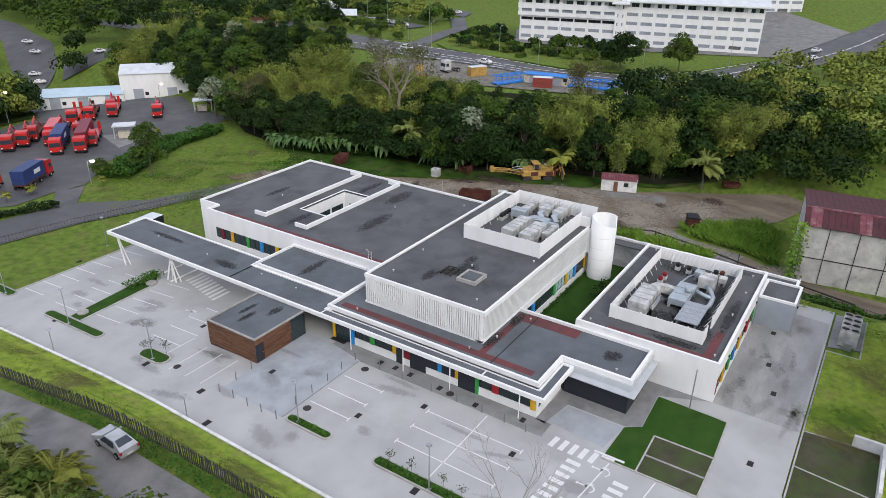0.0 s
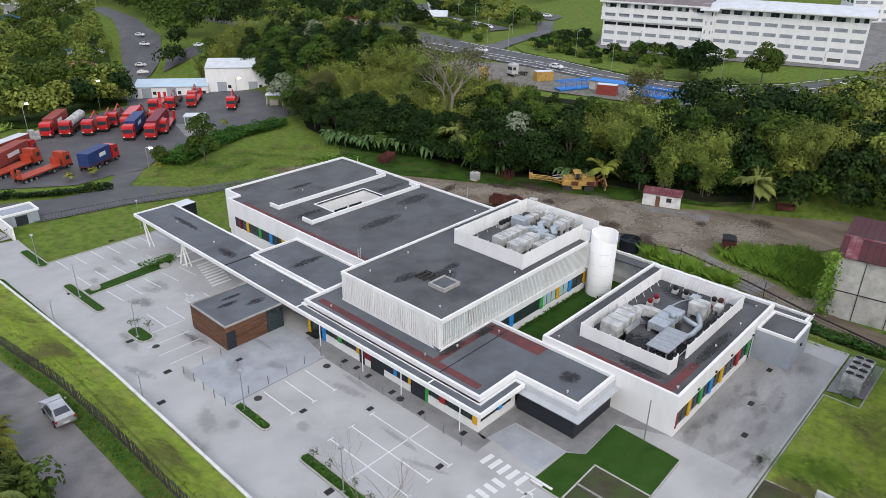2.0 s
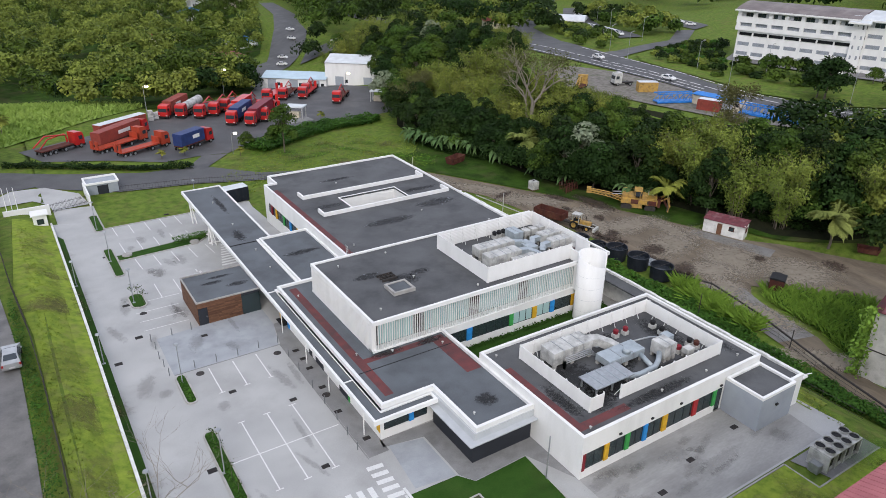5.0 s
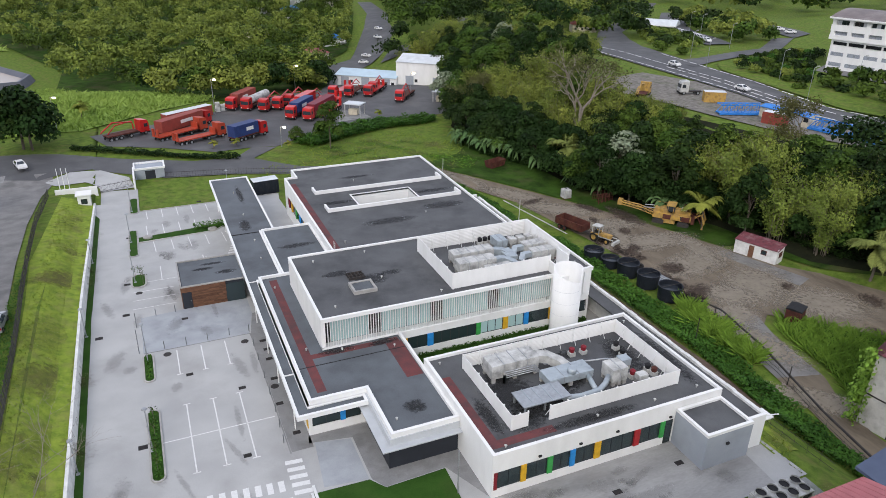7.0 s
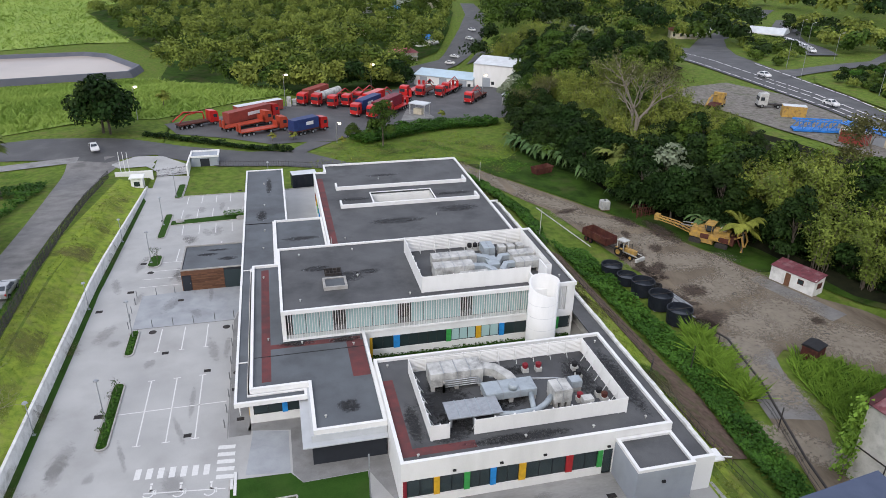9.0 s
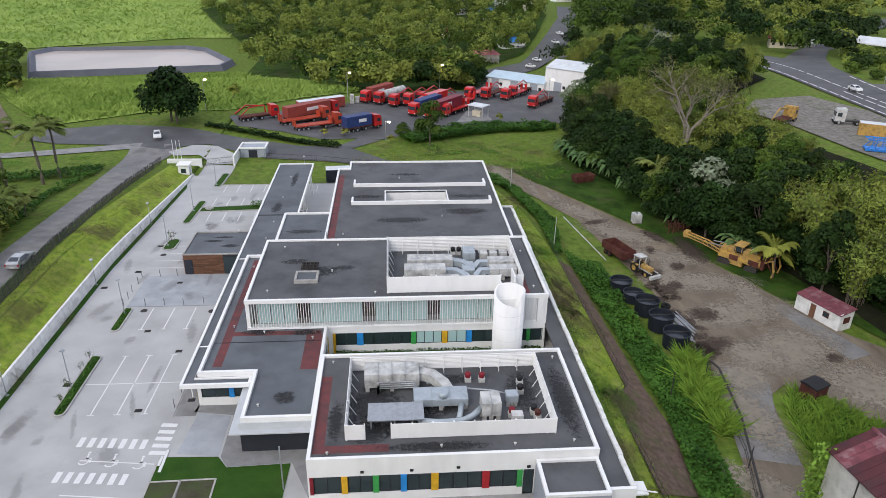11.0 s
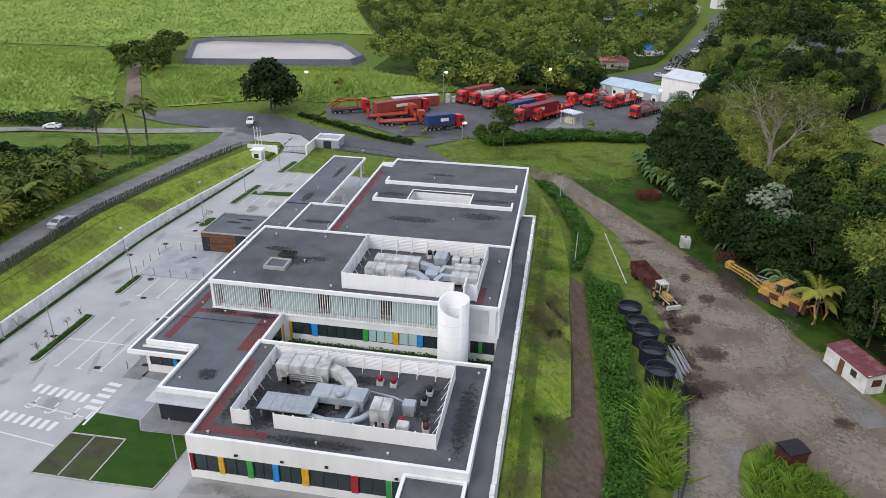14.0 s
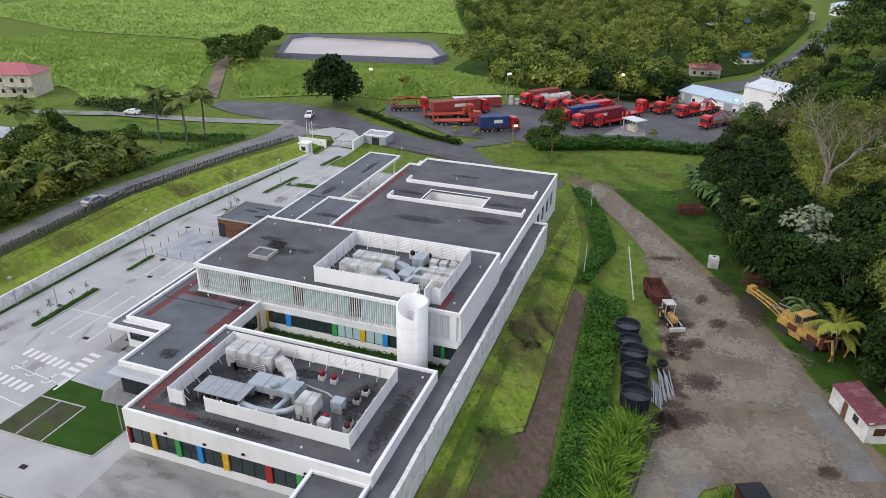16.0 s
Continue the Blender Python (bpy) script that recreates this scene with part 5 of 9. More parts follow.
def banana_meshes(seed, height):
    rnd = random.Random(seed)
    bm = bmesh.new()
    verts = []
    for s in range(3):
        bx, by = rnd.uniform(-0.7, 0.7), rnd.uniform(-0.7, 0.7)
        h = height * rnd.uniform(0.4, 0.55)
        tube(bm, [(bx, by, -0.2), (bx, by, h)], 0.14, 0.08, 6)
        for i in range(8):
            a = i * 2.4 + rnd.uniform(-0.3, 0.3)
            L, w = height * rnd.uniform(0.45, 0.6), rnd.uniform(0.3, 0.42)
            rise = rnd.uniform(0.5, 1.1)
            side = Vector((-math.sin(a), math.cos(a), 0))
            prev = None
            for j in range(7):
                t = j / 6
                p = Vector((bx + L * t * math.cos(a) * 0.85, by + L * t * math.sin(a) * 0.85, h + L * (rise * t - 1.05 * t * t)))
                ww = w * math.sin(math.pi * (0.06 + 0.92 * t)) + 0.02
                if prev:
                    o, ow = prev
                    for sg in (-1, 1):
                        verts += [o, p, p + side * sg * ww + Vector((0, 0, ww * 0.25)), o + side * sg * ow + Vector((0, 0, ow * 0.25))]
                prev = (p, ww)
    return to_mesh("trunk", bm, "leaf_banana"), card_mesh("crown", np.array([tuple(v) for v in verts]), "leaf_banana")


def bamboo_meshes(seed, height, radius, leaf):
    """A clump of arching culms with feathery leaves."""
    rng, rnd = np.random.default_rng(seed), random.Random(seed)
    bm = bmesh.new()
    P = []
    for i in range(26):
        a, r = rnd.uniform(0, 6.28), radius * rnd.uniform(0.1, 0.35)
        out, h = radius * rnd.uniform(0.35, 1.0), height * rnd.uniform(0.7, 1.05)
        pts = [Vector(((r + out * t ** 2.2) * math.cos(a), (r + out * t ** 2.2) * math.sin(a), h * (t * 1.25 - 0.3 * t ** 3) / 0.95 - 0.2)) for t in (0, 0.25, 0.5, 0.75, 1.0)]
        tube(bm, pts, 0.06, 0.02, 5)
        for k in range(170):
            t = rnd.uniform(0.2, 1.0)
            j = min(3, int(t * 4))
            p = pts[j].lerp(pts[j + 1], t * 4 - j)
            P.append(p + Vector((rnd.gauss(0, 0.5), rnd.gauss(0, 0.5), rnd.gauss(-0.1, 0.5))))
    P = np.array([tuple(p) for p in P])
    N = P * np.array([1, 1, 0]) / (np.linalg.norm(P[:, :2], axis=1)[:, None] + 0.1) + np.array([0, 0, 0.7])
    return to_mesh("culm_clump", bm, "bark"), card_mesh("crown", cards(P, N, 0.25, rng, 0.36), leaf)


def plant(kind, meshes, x, y, scale, label, category, group="", z=None, turn=None, rnd=random.Random(11)):
    zz = (ground_z(x, y) if z is None else z) - 0.1
    ob = new(kind)
    ob.location, ob.scale = (x, y, zz), (scale * rnd.uniform(0.92, 1.1), scale * rnd.uniform(0.92, 1.1), scale * rnd.uniform(0.9, 1.1))
    ob.rotation_euler = (0, 0, rnd.uniform(0, 6.28) if turn is None else turn)
    tagged(ob, label, category, group)
    for nm, me in zip(("culm_clump" if kind == "bamboo_clump" else "trunk", "crown"), meshes):
        o = new(nm, me)
        o.parent = ob
        if nm == "culm_clump":
            o["kind"] = "stuff"
    return ob


BROAD = [tree_meshes(s, 10, 4.6, lf, size=0.29, per=215) for s, lf in ((1, "leaf"), (2, "leaf_dark"), (3, "leaf"), (4, "leaf_dark"), (5, "leaf"))]
TALL = [tree_meshes(s, 13, 4.2, lf, n_lobes=12, per=200, size=0.29, low=0.22) for s, lf in ((6, "leaf_dark"), (7, "leaf"))]
BAMBOO = [bamboo_meshes(s, 11, 4.2, "leaf_yellow") for s in (8, 9)]
PALE = tree_meshes(12, 10.5, 4.2, "leaf_pale", n_lobes=9, per=120, size=0.34, low=0.55)
PALM = [palm_meshes(21, 3.6, 3.5, "leaf_palm", n=30), palm_meshes(22, 4.4, 4.0, "leaf_palm_green", n=30), palm_meshes(23, 7.0, 3.5, "leaf_palm_green", n=24, trunk_r=0.2, lean=0.1)]
BANANA = [banana_meshes(s, 4.6) for s in (31, 32)]

WOOD_EDGE = [(124, 152), (113, 132), (110.5, 119), (110, 110), (113, 102), (114.8, 95), (115.8, 88), (116.6, 79), (119.2, 69.5), (124.2, 62), (128.5, 53.5), (130.5, 44), (131.5, 36), (136, 27), (143, 20), (152, 18), (168, 5), (180, 24), (172, 46), (163, 56), (157, 72), (153, 90), (148, 106), (149, 128), (164, 146), (176, 158), (178, 200), (165, 225), (128, 215), (134, 178), (126, 160)]
pick = random.Random(3)
spots = []


def scatter(poly, gap, count, seed, margin=0):
    rnd = random.Random(seed)
    xs, ys = [p[0] for p in poly], [p[1] for p in poly]
    out = []
    for _ in range(count * 30):
        x, y = rnd.uniform(min(xs), max(xs)), rnd.uniform(min(ys), max(ys))
        if inside(poly, x, y) and all((x - a) ** 2 + (y - b) ** 2 > gap * gap for a, b in out):
            out.append((x, y))
            if len(out) >= count:
                break
    return out


CLEAR = ((126.2, 53.0, 5.2), (133.0, 27.8, 5.6), (122.5, 74.0, 3.2), (118.0, 86.0, 3.6))
woods = [p for p in scatter(WOOD_EDGE, 3.9, 285, 5) if all(math.hypot(p[0] - a, p[1] - b) > r for a, b, r in CLEAR)]
# floor sheet holds the trees' shade, so gaps between crowns stay dark
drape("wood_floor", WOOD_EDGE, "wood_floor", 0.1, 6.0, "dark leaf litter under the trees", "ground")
for x, y in woods:
    front = x < 128 + 0.02 * y
    u = noise.noise((x * 0.035, y * 0.035, 2.0)) + pick.uniform(-0.35, 0.35)
    deep = ramp(118, 160, x)
    sc = pick.uniform(0.8, 1.08) if front else pick.uniform(0.85, 1.25) * (1 - 0.3 * ramp(148, 165, x))
    if 52 < y < 128:
        # the wood sinks towards the storage ground
        sc = min(sc, (4.6 + 0.3 * (158 - x) - ground_z(x, y)) / 10.5)
        if sc < 0.3:
            continue
    elif y <= 52:
        sc = min(sc, (13.2 - 0.3 * max(0, x - 142) - ground_z(x, y)) / 11.5)
    if u > 0.2 - 0.42 * ramp(75, 40, y) - 0.1 * ramp(115, 150, y) and x > 126:
        plant("bamboo_clump", pick.choice(BAMBOO), x, y, sc * 0.95, "tall arching yellow-green bamboo clump in the wood", "bamboo", "woodland trees")
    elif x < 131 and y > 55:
        # front trees get the darkest leaves, which carry the edge's shade
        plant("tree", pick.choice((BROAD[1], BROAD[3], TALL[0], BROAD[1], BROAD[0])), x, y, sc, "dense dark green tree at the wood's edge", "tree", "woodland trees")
    elif u > -0.12:
        plant("tree", pick.choice(BROAD), x, y, sc, "broad-crowned green tree at the wood's edge", "tree", "woodland trees")
    else:
        plant("tree", pick.choice(TALL), x, y, sc * 0.85, "tall dark green tree in the wood", "tree", "woodland trees")
plant("tree", PALE, 122.5, 74, 1.3, "tree with pale silvery-green leaves", "tree")
plant("tree", PALE, 151, 176, 1.1, "tree with pale silvery-green leaves", "tree")
plant("tree", PALE, 119, 150, 1.0, "tree with grey-green open crown", "tree")
for x, y in ((109.6, 107.5), (112.2, 102.2), (109, 110.5), (113.2, 99), (114.6, 96), (116.2, 91), (115.6, 93.4), (117.2, 79.5), (118.6, 76.4), (119.8, 73.4), (124.0, 58.4), (122.6, 60.6), (111, 104.4), (108.6, 113.4), (107.8, 116)):
    plant("banana_plant", pick.choice(BANANA), x, y, pick.uniform(1.05, 1.4), "clump of banana plants with long torn leaves", "banana plant", "banana plants")
plant("palm_tree", PALM[0], 125.2, 52.9, 1.25, "short coconut palm with yellowing fronds", "palm tree", turn=2.0)
plant("palm_tree", PALM[1], 117.6, 86, 1.3, "leaning green coconut palm at the wood's edge", "palm tree", turn=0.5)
plant("palm_tree", PALM[1], 133.6, 27.6, 1.3, "green coconut palm at the wood's edge", "palm tree", turn=3.5)
plant("palm_tree", PALM[1], 128, 104, 1.2, "green coconut palm in the wood", "palm tree", turn=1.2)
plant("tree", TALL[1], 77.6, 119.4, 0.9, "slender leafy tree on the bank by the haulage yard", "tree")
plant("tree", BROAD[0], 71.5, 126.5, 0.42, "small leafy tree on the bank", "tree")
plant("tree", BROAD[1], 17.5, 133.5, 1.75, "dense round dark green tree beside the road", "tree", z=ground_z(17.5, 133.5) - 3.2)
plant("tree", BROAD[3], 15.6, 135, 1.5, "dense round dark green tree beside the road", "tree")
plant("palm_tree", PALM[0], 26, 158, 0.8, "yellowing palm on the edge of the cane", "palm tree")
plant("palm_tree", PALM[0], -38, 172, 1.0, "yellowing palm beside the field track", "palm tree")
plant("palm_tree", PALM[0], 58, 126.6, 0.4, "young palm in the yard's border", "palm tree")
plant("palm_tree", PALM[0], 53, 125.4, 0.42, "young palm in the yard's border", "palm tree")
plant("palm_tree", PALM[0], 97.5, 145.5, 0.45, "young palm beside the yard shelter", "palm tree")
plant("palm_tree", PALM[0], 68.5, 121.5, 0.4, "young palm beside the yard entrance", "palm tree")


def bare_tree(x, y, h, label, seed=2, scale_r=1.0, leaves=True):
    """Spreading, nearly leafless tree."""
    rnd = random.Random(seed)
    bm = bmesh.new()
    tips = []

    def limb(p, d, L, r, depth):
        mid = p + d * L * 0.5 + Vector((rnd.gauss(0, 0.06), rnd.gauss(0, 0.06), rnd.gauss(0, 0.04))) * L
        end = p + d * L
        tube(bm, [p, mid, end], r, r * 0.6, 6 if depth < 2 else 4, caps=False)
        if depth >= 5 or L < 0.45:
            tips.append(end)
            return
        for k in range(3 if depth < 4 else 2):
            nd = (d + Vector((rnd.gauss(0, 0.52), rnd.gauss(0, 0.52), rnd.gauss(0.06, 0.26)))).normalized()
            limb(end if k else p.lerp(end, 0.75), nd, L * rnd.uniform(0.6, 0.8), r * 0.58, depth + 1)
    limb(Vector((0, 0, -0.3)), Vector((0.03, 0, 1)), h * 0.36, h * 0.026 * scale_r, 0)
    ob = new("bare_tree")
    ob.location = (x, y, ground_z(x, y))
    tagged(ob, label, "tree")
    o = new("trunk", to_mesh("trunk", bm, "bare"))
    o.parent = ob
    if not leaves:
        return ob
    rng = np.random.default_rng(seed)
    P = np.array([tuple(t) for t in tips])
    P = np.repeat(P, 16, axis=0) + rng.normal(size=(len(P) * 16, 3)) * 0.6
    o = new("crown", card_mesh("crown", cards(P, np.ones_like(P), 0.2, rng), "leaf_olive"))
    o.parent = ob
    return ob


bare_tree(127.5, 96, 23, "large pale tree with a thin olive spreading crown", 2)
bare_tree(153, 60, 11, "bare pale tree rising from the wood", 5)
bare_tree(27.6, 12.6, 13, "slender leafless tree on the grass bank", 9, 0.3, False)
bare_tree(122, 138, 12, "bare pale tree rising from the wood", 14)


# ---- far woods, cane and rough growth, each too many to count ----
def far_wood(name, poly, gap, count, seed, mats, h, r, per, size, label):
    rng, rnd = np.random.default_rng(seed), random.Random(seed)
    sets = {m: [] for m in mats}
    for x, y in scatter(poly, gap, count, seed):
        z, hh, rr = ground_z(x, y), h * rnd.uniform(0.55, 1.35), r * rnd.uniform(0.75, 1.25)
        lobes = [(x + rr * 0.55 * rnd.uniform(-1, 1), y + rr * 0.55 * rnd.uniform(-1, 1), z + hh * rnd.uniform(0.45, 0.85), rr * rnd.uniform(0.45, 0.75), 0.8) for _ in range(7)]
        P, N = crown_points(rng, lobes, per)
        k = noise.noise((x * 0.02, y * 0.02, seed)) + rnd.uniform(-0.5, 0.5)
        sets[mats[0] if k < -0.12 else mats[1] if k < 0.12 else mats[2]].append(cards(P, N, size, rng))
    for m, vs in sets.items():
        if vs:
            tagged(new(name, card_mesh(name, np.vstack(vs), m)), label, "trees", "", "stuff")


NORTH = [(14, 238), (46, 186), (62, 172), (78, 184), (94, 192), (100, 206), (101, 232), (105, 250), (128, 282), (142, 318), (155, 360), (160, 420), (120, 520), (20, 560), (-45, 420), (-8, 330), (14, 270)]
# far floor uses the shade-darkened grass in place of real tree shade
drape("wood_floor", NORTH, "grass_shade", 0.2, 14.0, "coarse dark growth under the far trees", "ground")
far_wood("far_wood", NORTH, 5.8, 430, 41, ("leaf", "leaf_yellow", "leaf_yellow"), 11, 4.6, 84, 0.5, "dense mixed woodland with dark and yellow-green crowns")
far_wood("far_wood", [(128, 240), (160, 256), (190, 246), (192, 330), (230, 330), (300, 420), (300, 560), (190, 560), (182, 400), (166, 330), (152, 280)], 6.8, 260, 42, ("leaf_dark", "leaf_dark", "leaf"), 14, 5.6, 70, 0.6, "tall dark woodland beyond the roundabout")
far_wood("far_wood", [(206, 205), (220, 192), (246, 226), (286, 272), (300, 320), (330, 350), (330, 430), (250, 330)], 7, 70, 43, ("leaf_dark", "leaf", "leaf_yellow"), 9, 5, 60, 0.75, "trees on the hillside beside the car park")
far_wood("far_wood", [(150, -4), (176, -2), (188, 28), (198, 34), (236, 14), (300, -10), (330, -60), (150, -80), (138, 0)], 6, 170, 44, ("leaf", "leaf_yellow", "leaf_yellow"), 5, 4.4, 70, 0.5, "low yellow-green scrub between wood and main road")
far_wood("far_wood", [(138, 30), (144, 21), (152, 17), (172, 4), (182, 26), (174, 46), (160, 54), (146, 50)], 4.6, 80, 49, ("leaf_dark", "leaf", "leaf_yellow"), 6.5, 4.2, 80, 0.42, "yellow-green trees and scrub at the end of the wood")
# darker strip stands in for shade along the wood, over coarse grass
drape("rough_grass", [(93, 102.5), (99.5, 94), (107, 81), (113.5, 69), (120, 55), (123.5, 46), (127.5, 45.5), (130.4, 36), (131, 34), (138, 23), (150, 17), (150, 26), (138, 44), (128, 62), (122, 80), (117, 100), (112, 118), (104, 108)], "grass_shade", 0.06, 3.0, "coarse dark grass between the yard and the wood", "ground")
far_wood("far_wood", [(136.8, 8), (137.5, 14), (135.4, 20.5), (134, 25), (140, 22), (152, 17), (168, 5), (160, -4), (146, -2), (134, 4)], 4.2, 60, 50, ("leaf_dark", "leaf", "leaf_yellow"), 8, 4.0, 90, 0.4, "dark green trees closing off the end of the yard")
# near-black scrub carries the shade below the trees in its colour
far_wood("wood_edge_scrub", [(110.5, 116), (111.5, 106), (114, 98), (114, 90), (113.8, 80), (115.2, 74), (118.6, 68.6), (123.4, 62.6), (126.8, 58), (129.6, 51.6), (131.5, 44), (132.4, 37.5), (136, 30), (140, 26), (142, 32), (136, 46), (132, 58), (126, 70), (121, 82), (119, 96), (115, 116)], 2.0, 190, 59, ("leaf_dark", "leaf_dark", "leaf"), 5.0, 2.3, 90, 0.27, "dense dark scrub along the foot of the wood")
far_wood("verge_scrub", [(198, 104), (204, 112), (214, 136), (236, 142), (244, 136), (222, 118), (216, 104), (206, 92)], 4.5, 20, 56, ("leaf_dark", "leaf", "hedge"), 1.5, 1.8, 50, 0.35, "dark shrubs scattered on the green verge")
far_wood("verge_scrub", [(206, 152), (222, 164), (246, 205), (262, 236), (240, 222), (216, 186), (207, 168)], 5, 40, 57, ("leaf_dark", "leaf", "leaf_yellow"), 2.4, 2.6, 60, 0.45, "scrub on the hillside below the car park")
far_wood("far_wood", [(48, 184), (62, 172), (78, 184), (94, 192), (100, 206), (101, 232), (95, 234), (89, 206), (72, 192), (60, 183), (40, 206)], 3.8, 90, 58, ("leaf_dark", "leaf", "leaf_yellow"), 7, 3.6, 70, 0.5, "leafy edge of the wood behind the haulage yard")
drape("verge_grass", [(196, 104), (200, 130), (206, 138), (240, 144), (248, 134), (226, 119), (221, 110), (225, 88), (232, 64), (243, 38), (236, 37), (211, 49), (196.5, 64), (192.4, 82)], "grass", 0.2, 6.0, "green grass verge below the white building", "ground")
far_wood("far_wood", [(198, 212), (212, 206), (236, 246), (276, 292), (330, 345), (340, 430), (210, 430), (203, 330)], 6.5, 130, 82, ("leaf_dark", "leaf", "leaf_yellow"), 11, 5.2, 64, 0.6, "mixed woodland on the hill beyond the main road")
far_wood("verge_scrub", [(204, 106), (222, 118), (246, 134), (242, 142), (212, 136), (204, 126)], 3.4, 60, 83, ("leaf_dark", "leaf", "leaf_yellow"), 1.8, 1.7, 50, 0.32, "bushy shrubs on the green verge")
far_wood("far_wood", [(202, 70), (222, 84), (220, 108), (206, 100)], 6, 12, 45, ("leaf_dark", "leaf", "leaf"), 4, 3, 60, 0.5, "shrubs on the verge below the white building")
far_wood("far_wood", [(240, 156), (262, 170), (286, 216), (300, 256), (290, 260), (268, 220), (246, 180)], 6, 30, 46, ("leaf_dark", "leaf", "leaf_yellow"), 6, 4, 60, 0.6, "hillside trees and scrub")
far_wood("far_wood", [(-72, 205), (-50, 168), (-42, 178), (-60, 215), (-80, 262), (-92, 262)], 5, 26, 47, ("leaf_dark", "leaf", "leaf"), 8, 3.4, 80, 0.5, "line of trees along the field track")
far_wood("far_wood", [(300, 120), (420, 60), (700, 300), (600, 600), (320, 460), (330, 300)], 14, 220, 48, ("leaf_dark", "leaf", "leaf_yellow"), 12, 7, 40, 1.3, "distant wooded hill")
for x, y, s in ((198, 69, 1.25), (200, 72, 0.8), (204.5, 54, 1.05), (214, 96, 0.6), (219, 88, 0.6), (226, 72, 0.5), (231, 60, 0.6)):
    plant("tree", pick.choice(BROAD[:4]), x, y, s, "dark green tree on the verge before the white building", "tree", "verge trees")


def tufts(name, poly, count, h, w, seed, mat, label, blades=3, lean=0.35):
    """Upright leaf blades scattered over an outline."""
    rnd, rng = random.Random(seed), np.random.default_rng(seed)
    xs, ys = [p[0] for p in poly], [p[1] for p in poly]
    v, tries = [], 0
    while len(v) < count * 4 and tries < count * 8:
        tries += 1
        x, y = rnd.uniform(min(xs), max(xs)), rnd.uniform(min(ys), max(ys))
        if not inside(poly, x, y):
            continue
        z = ground_z(x, y) - 0.05
        hh = h * rnd.uniform(0.6, 1.2)
        for _ in range(blades):
            a = rnd.uniform(0, 6.28)
            dx, dy = math.cos(a), math.sin(a)
            ox, oy = rnd.gauss(0, lean * h), rnd.gauss(0, lean * h)
            v += [(x - dy * w, y + dx * w, z), (x + dy * w, y - dx * w, z), (x + ox * 0.6 + dy * w * 0.8, y + oy * 0.6 - dx * w * 0.8, z + hh * 0.75), (x + ox, y + oy, z + hh)]
    tagged(new(name, card_mesh(name, np.array(v), mat)), label, "plants", "", "stuff")


CANE_A = [(-16, 138), (6, 146), (26, 146), (44, 164), (60, 176), (14, 236), (2, 236), (-60, 220), (-60, 200), (-38, 166)]
CANE_B = [(-30, 136), (-46, 160), (-72, 205), (-100, 250), (-200, 250), (-200, 130), (-70, 130), (-50, 118)]
CANE_C = [(-100, 262), (-95, 295), (-30, 330), (-10, 330), (-48, 425), (10, 560), (-80, 640), (-330, 560), (-330, 300), (-200, 256)]
drape("cane_field", CANE_A, "cane", 0.12, 6.0, "green sugar cane field", "field")
drape("cane_field", CANE_B, "cane", 0.12, 8.0, "green sugar cane field", "field")
drape("cane_field", CANE_C, "cane", 0.2, 14.0, "bright green sugar cane field on a slope", "field")
tufts("sugar_cane", CANE_A, 34000, 1.5, 0.12, 51, "cane", "dense standing sugar cane", 3, 0.6)
tufts("sugar_cane", CANE_B, 34000, 1.4, 0.13, 52, "cane", "dense standing sugar cane", 3, 0.7)
tufts("sugar_cane", CANE_C, 60000, 1.3, 0.26, 53, "cane", "dense standing sugar cane", 2, 1.0)


def creeper(name, poly, count, h, size, seed, mat, label):
    """A low heaving mass of leaves."""
    rnd, rng = random.Random(seed), np.random.default_rng(seed)
    xs, ys = [p[0] for p in poly], [p[1] for p in poly]
    P = []
    while len(P) < count:
        x, y = rnd.uniform(min(xs), max(xs)), rnd.uniform(min(ys), max(ys))
        if inside(poly, x, y):
            top = h * (0.45 + 0.75 * max(0, noise.noise((x * 0.35, y * 0.35, seed)) + 0.3))
            P.append((x, y, ground_z(x, y) + top * rnd.random() ** 0.5))
    P = np.array(P)
    tagged(new(name, card_mesh(name, cards(P, np.tile([0, 0, 1.3], (len(P), 1)), size, rng), mat)), label, "plants", "", "stuff")


creeper("creeper_bank", [(94.9, 60), (97, 75), (93, 88), (88, 97), (86, 96), (90, 86), (93.5, 72), (93.2, 58)], 9000, 1.3, 0.2, 61, "hedge", "dense green creeper covering the slope")
creeper("creeper_bank", [(95.2, 60), (100.5, 58), (100.6, 40), (101.4, 30), (101, 20), (99.5, 6), (97.5, -8), (95.5, 8), (97.4, 22), (96.6, 36)], 16000, 1.2, 0.2, 62, "hedge", "dense green creeper covering the slope")
creeper("hedge_bank", [(70, 126), (80, 133.5), (92, 139.5), (106, 141.5), (112, 142), (111, 137), (96, 134), (84, 127.5), (74, 121)], 15000, 2.2, 0.26, 63, "hedge", "thick green hedge on the bank below the haulage yard")
creeper("dark_hedge", [(24.5, 130.2), (34, 125.6), (48, 118.6), (57, 115.8), (57.5, 117.4), (48.4, 120.6), (34.6, 127.6), (25, 132)], 6000, 1.4, 0.2, 64, "leaf_dark", "low dark clipped hedge along the haulage yard")
# undergrowth in the darkest leaf colour, shade of the wood included
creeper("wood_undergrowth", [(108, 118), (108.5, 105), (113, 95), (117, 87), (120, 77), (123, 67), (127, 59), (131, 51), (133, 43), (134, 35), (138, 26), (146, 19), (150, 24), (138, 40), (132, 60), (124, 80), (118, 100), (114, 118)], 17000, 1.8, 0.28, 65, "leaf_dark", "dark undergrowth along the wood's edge")
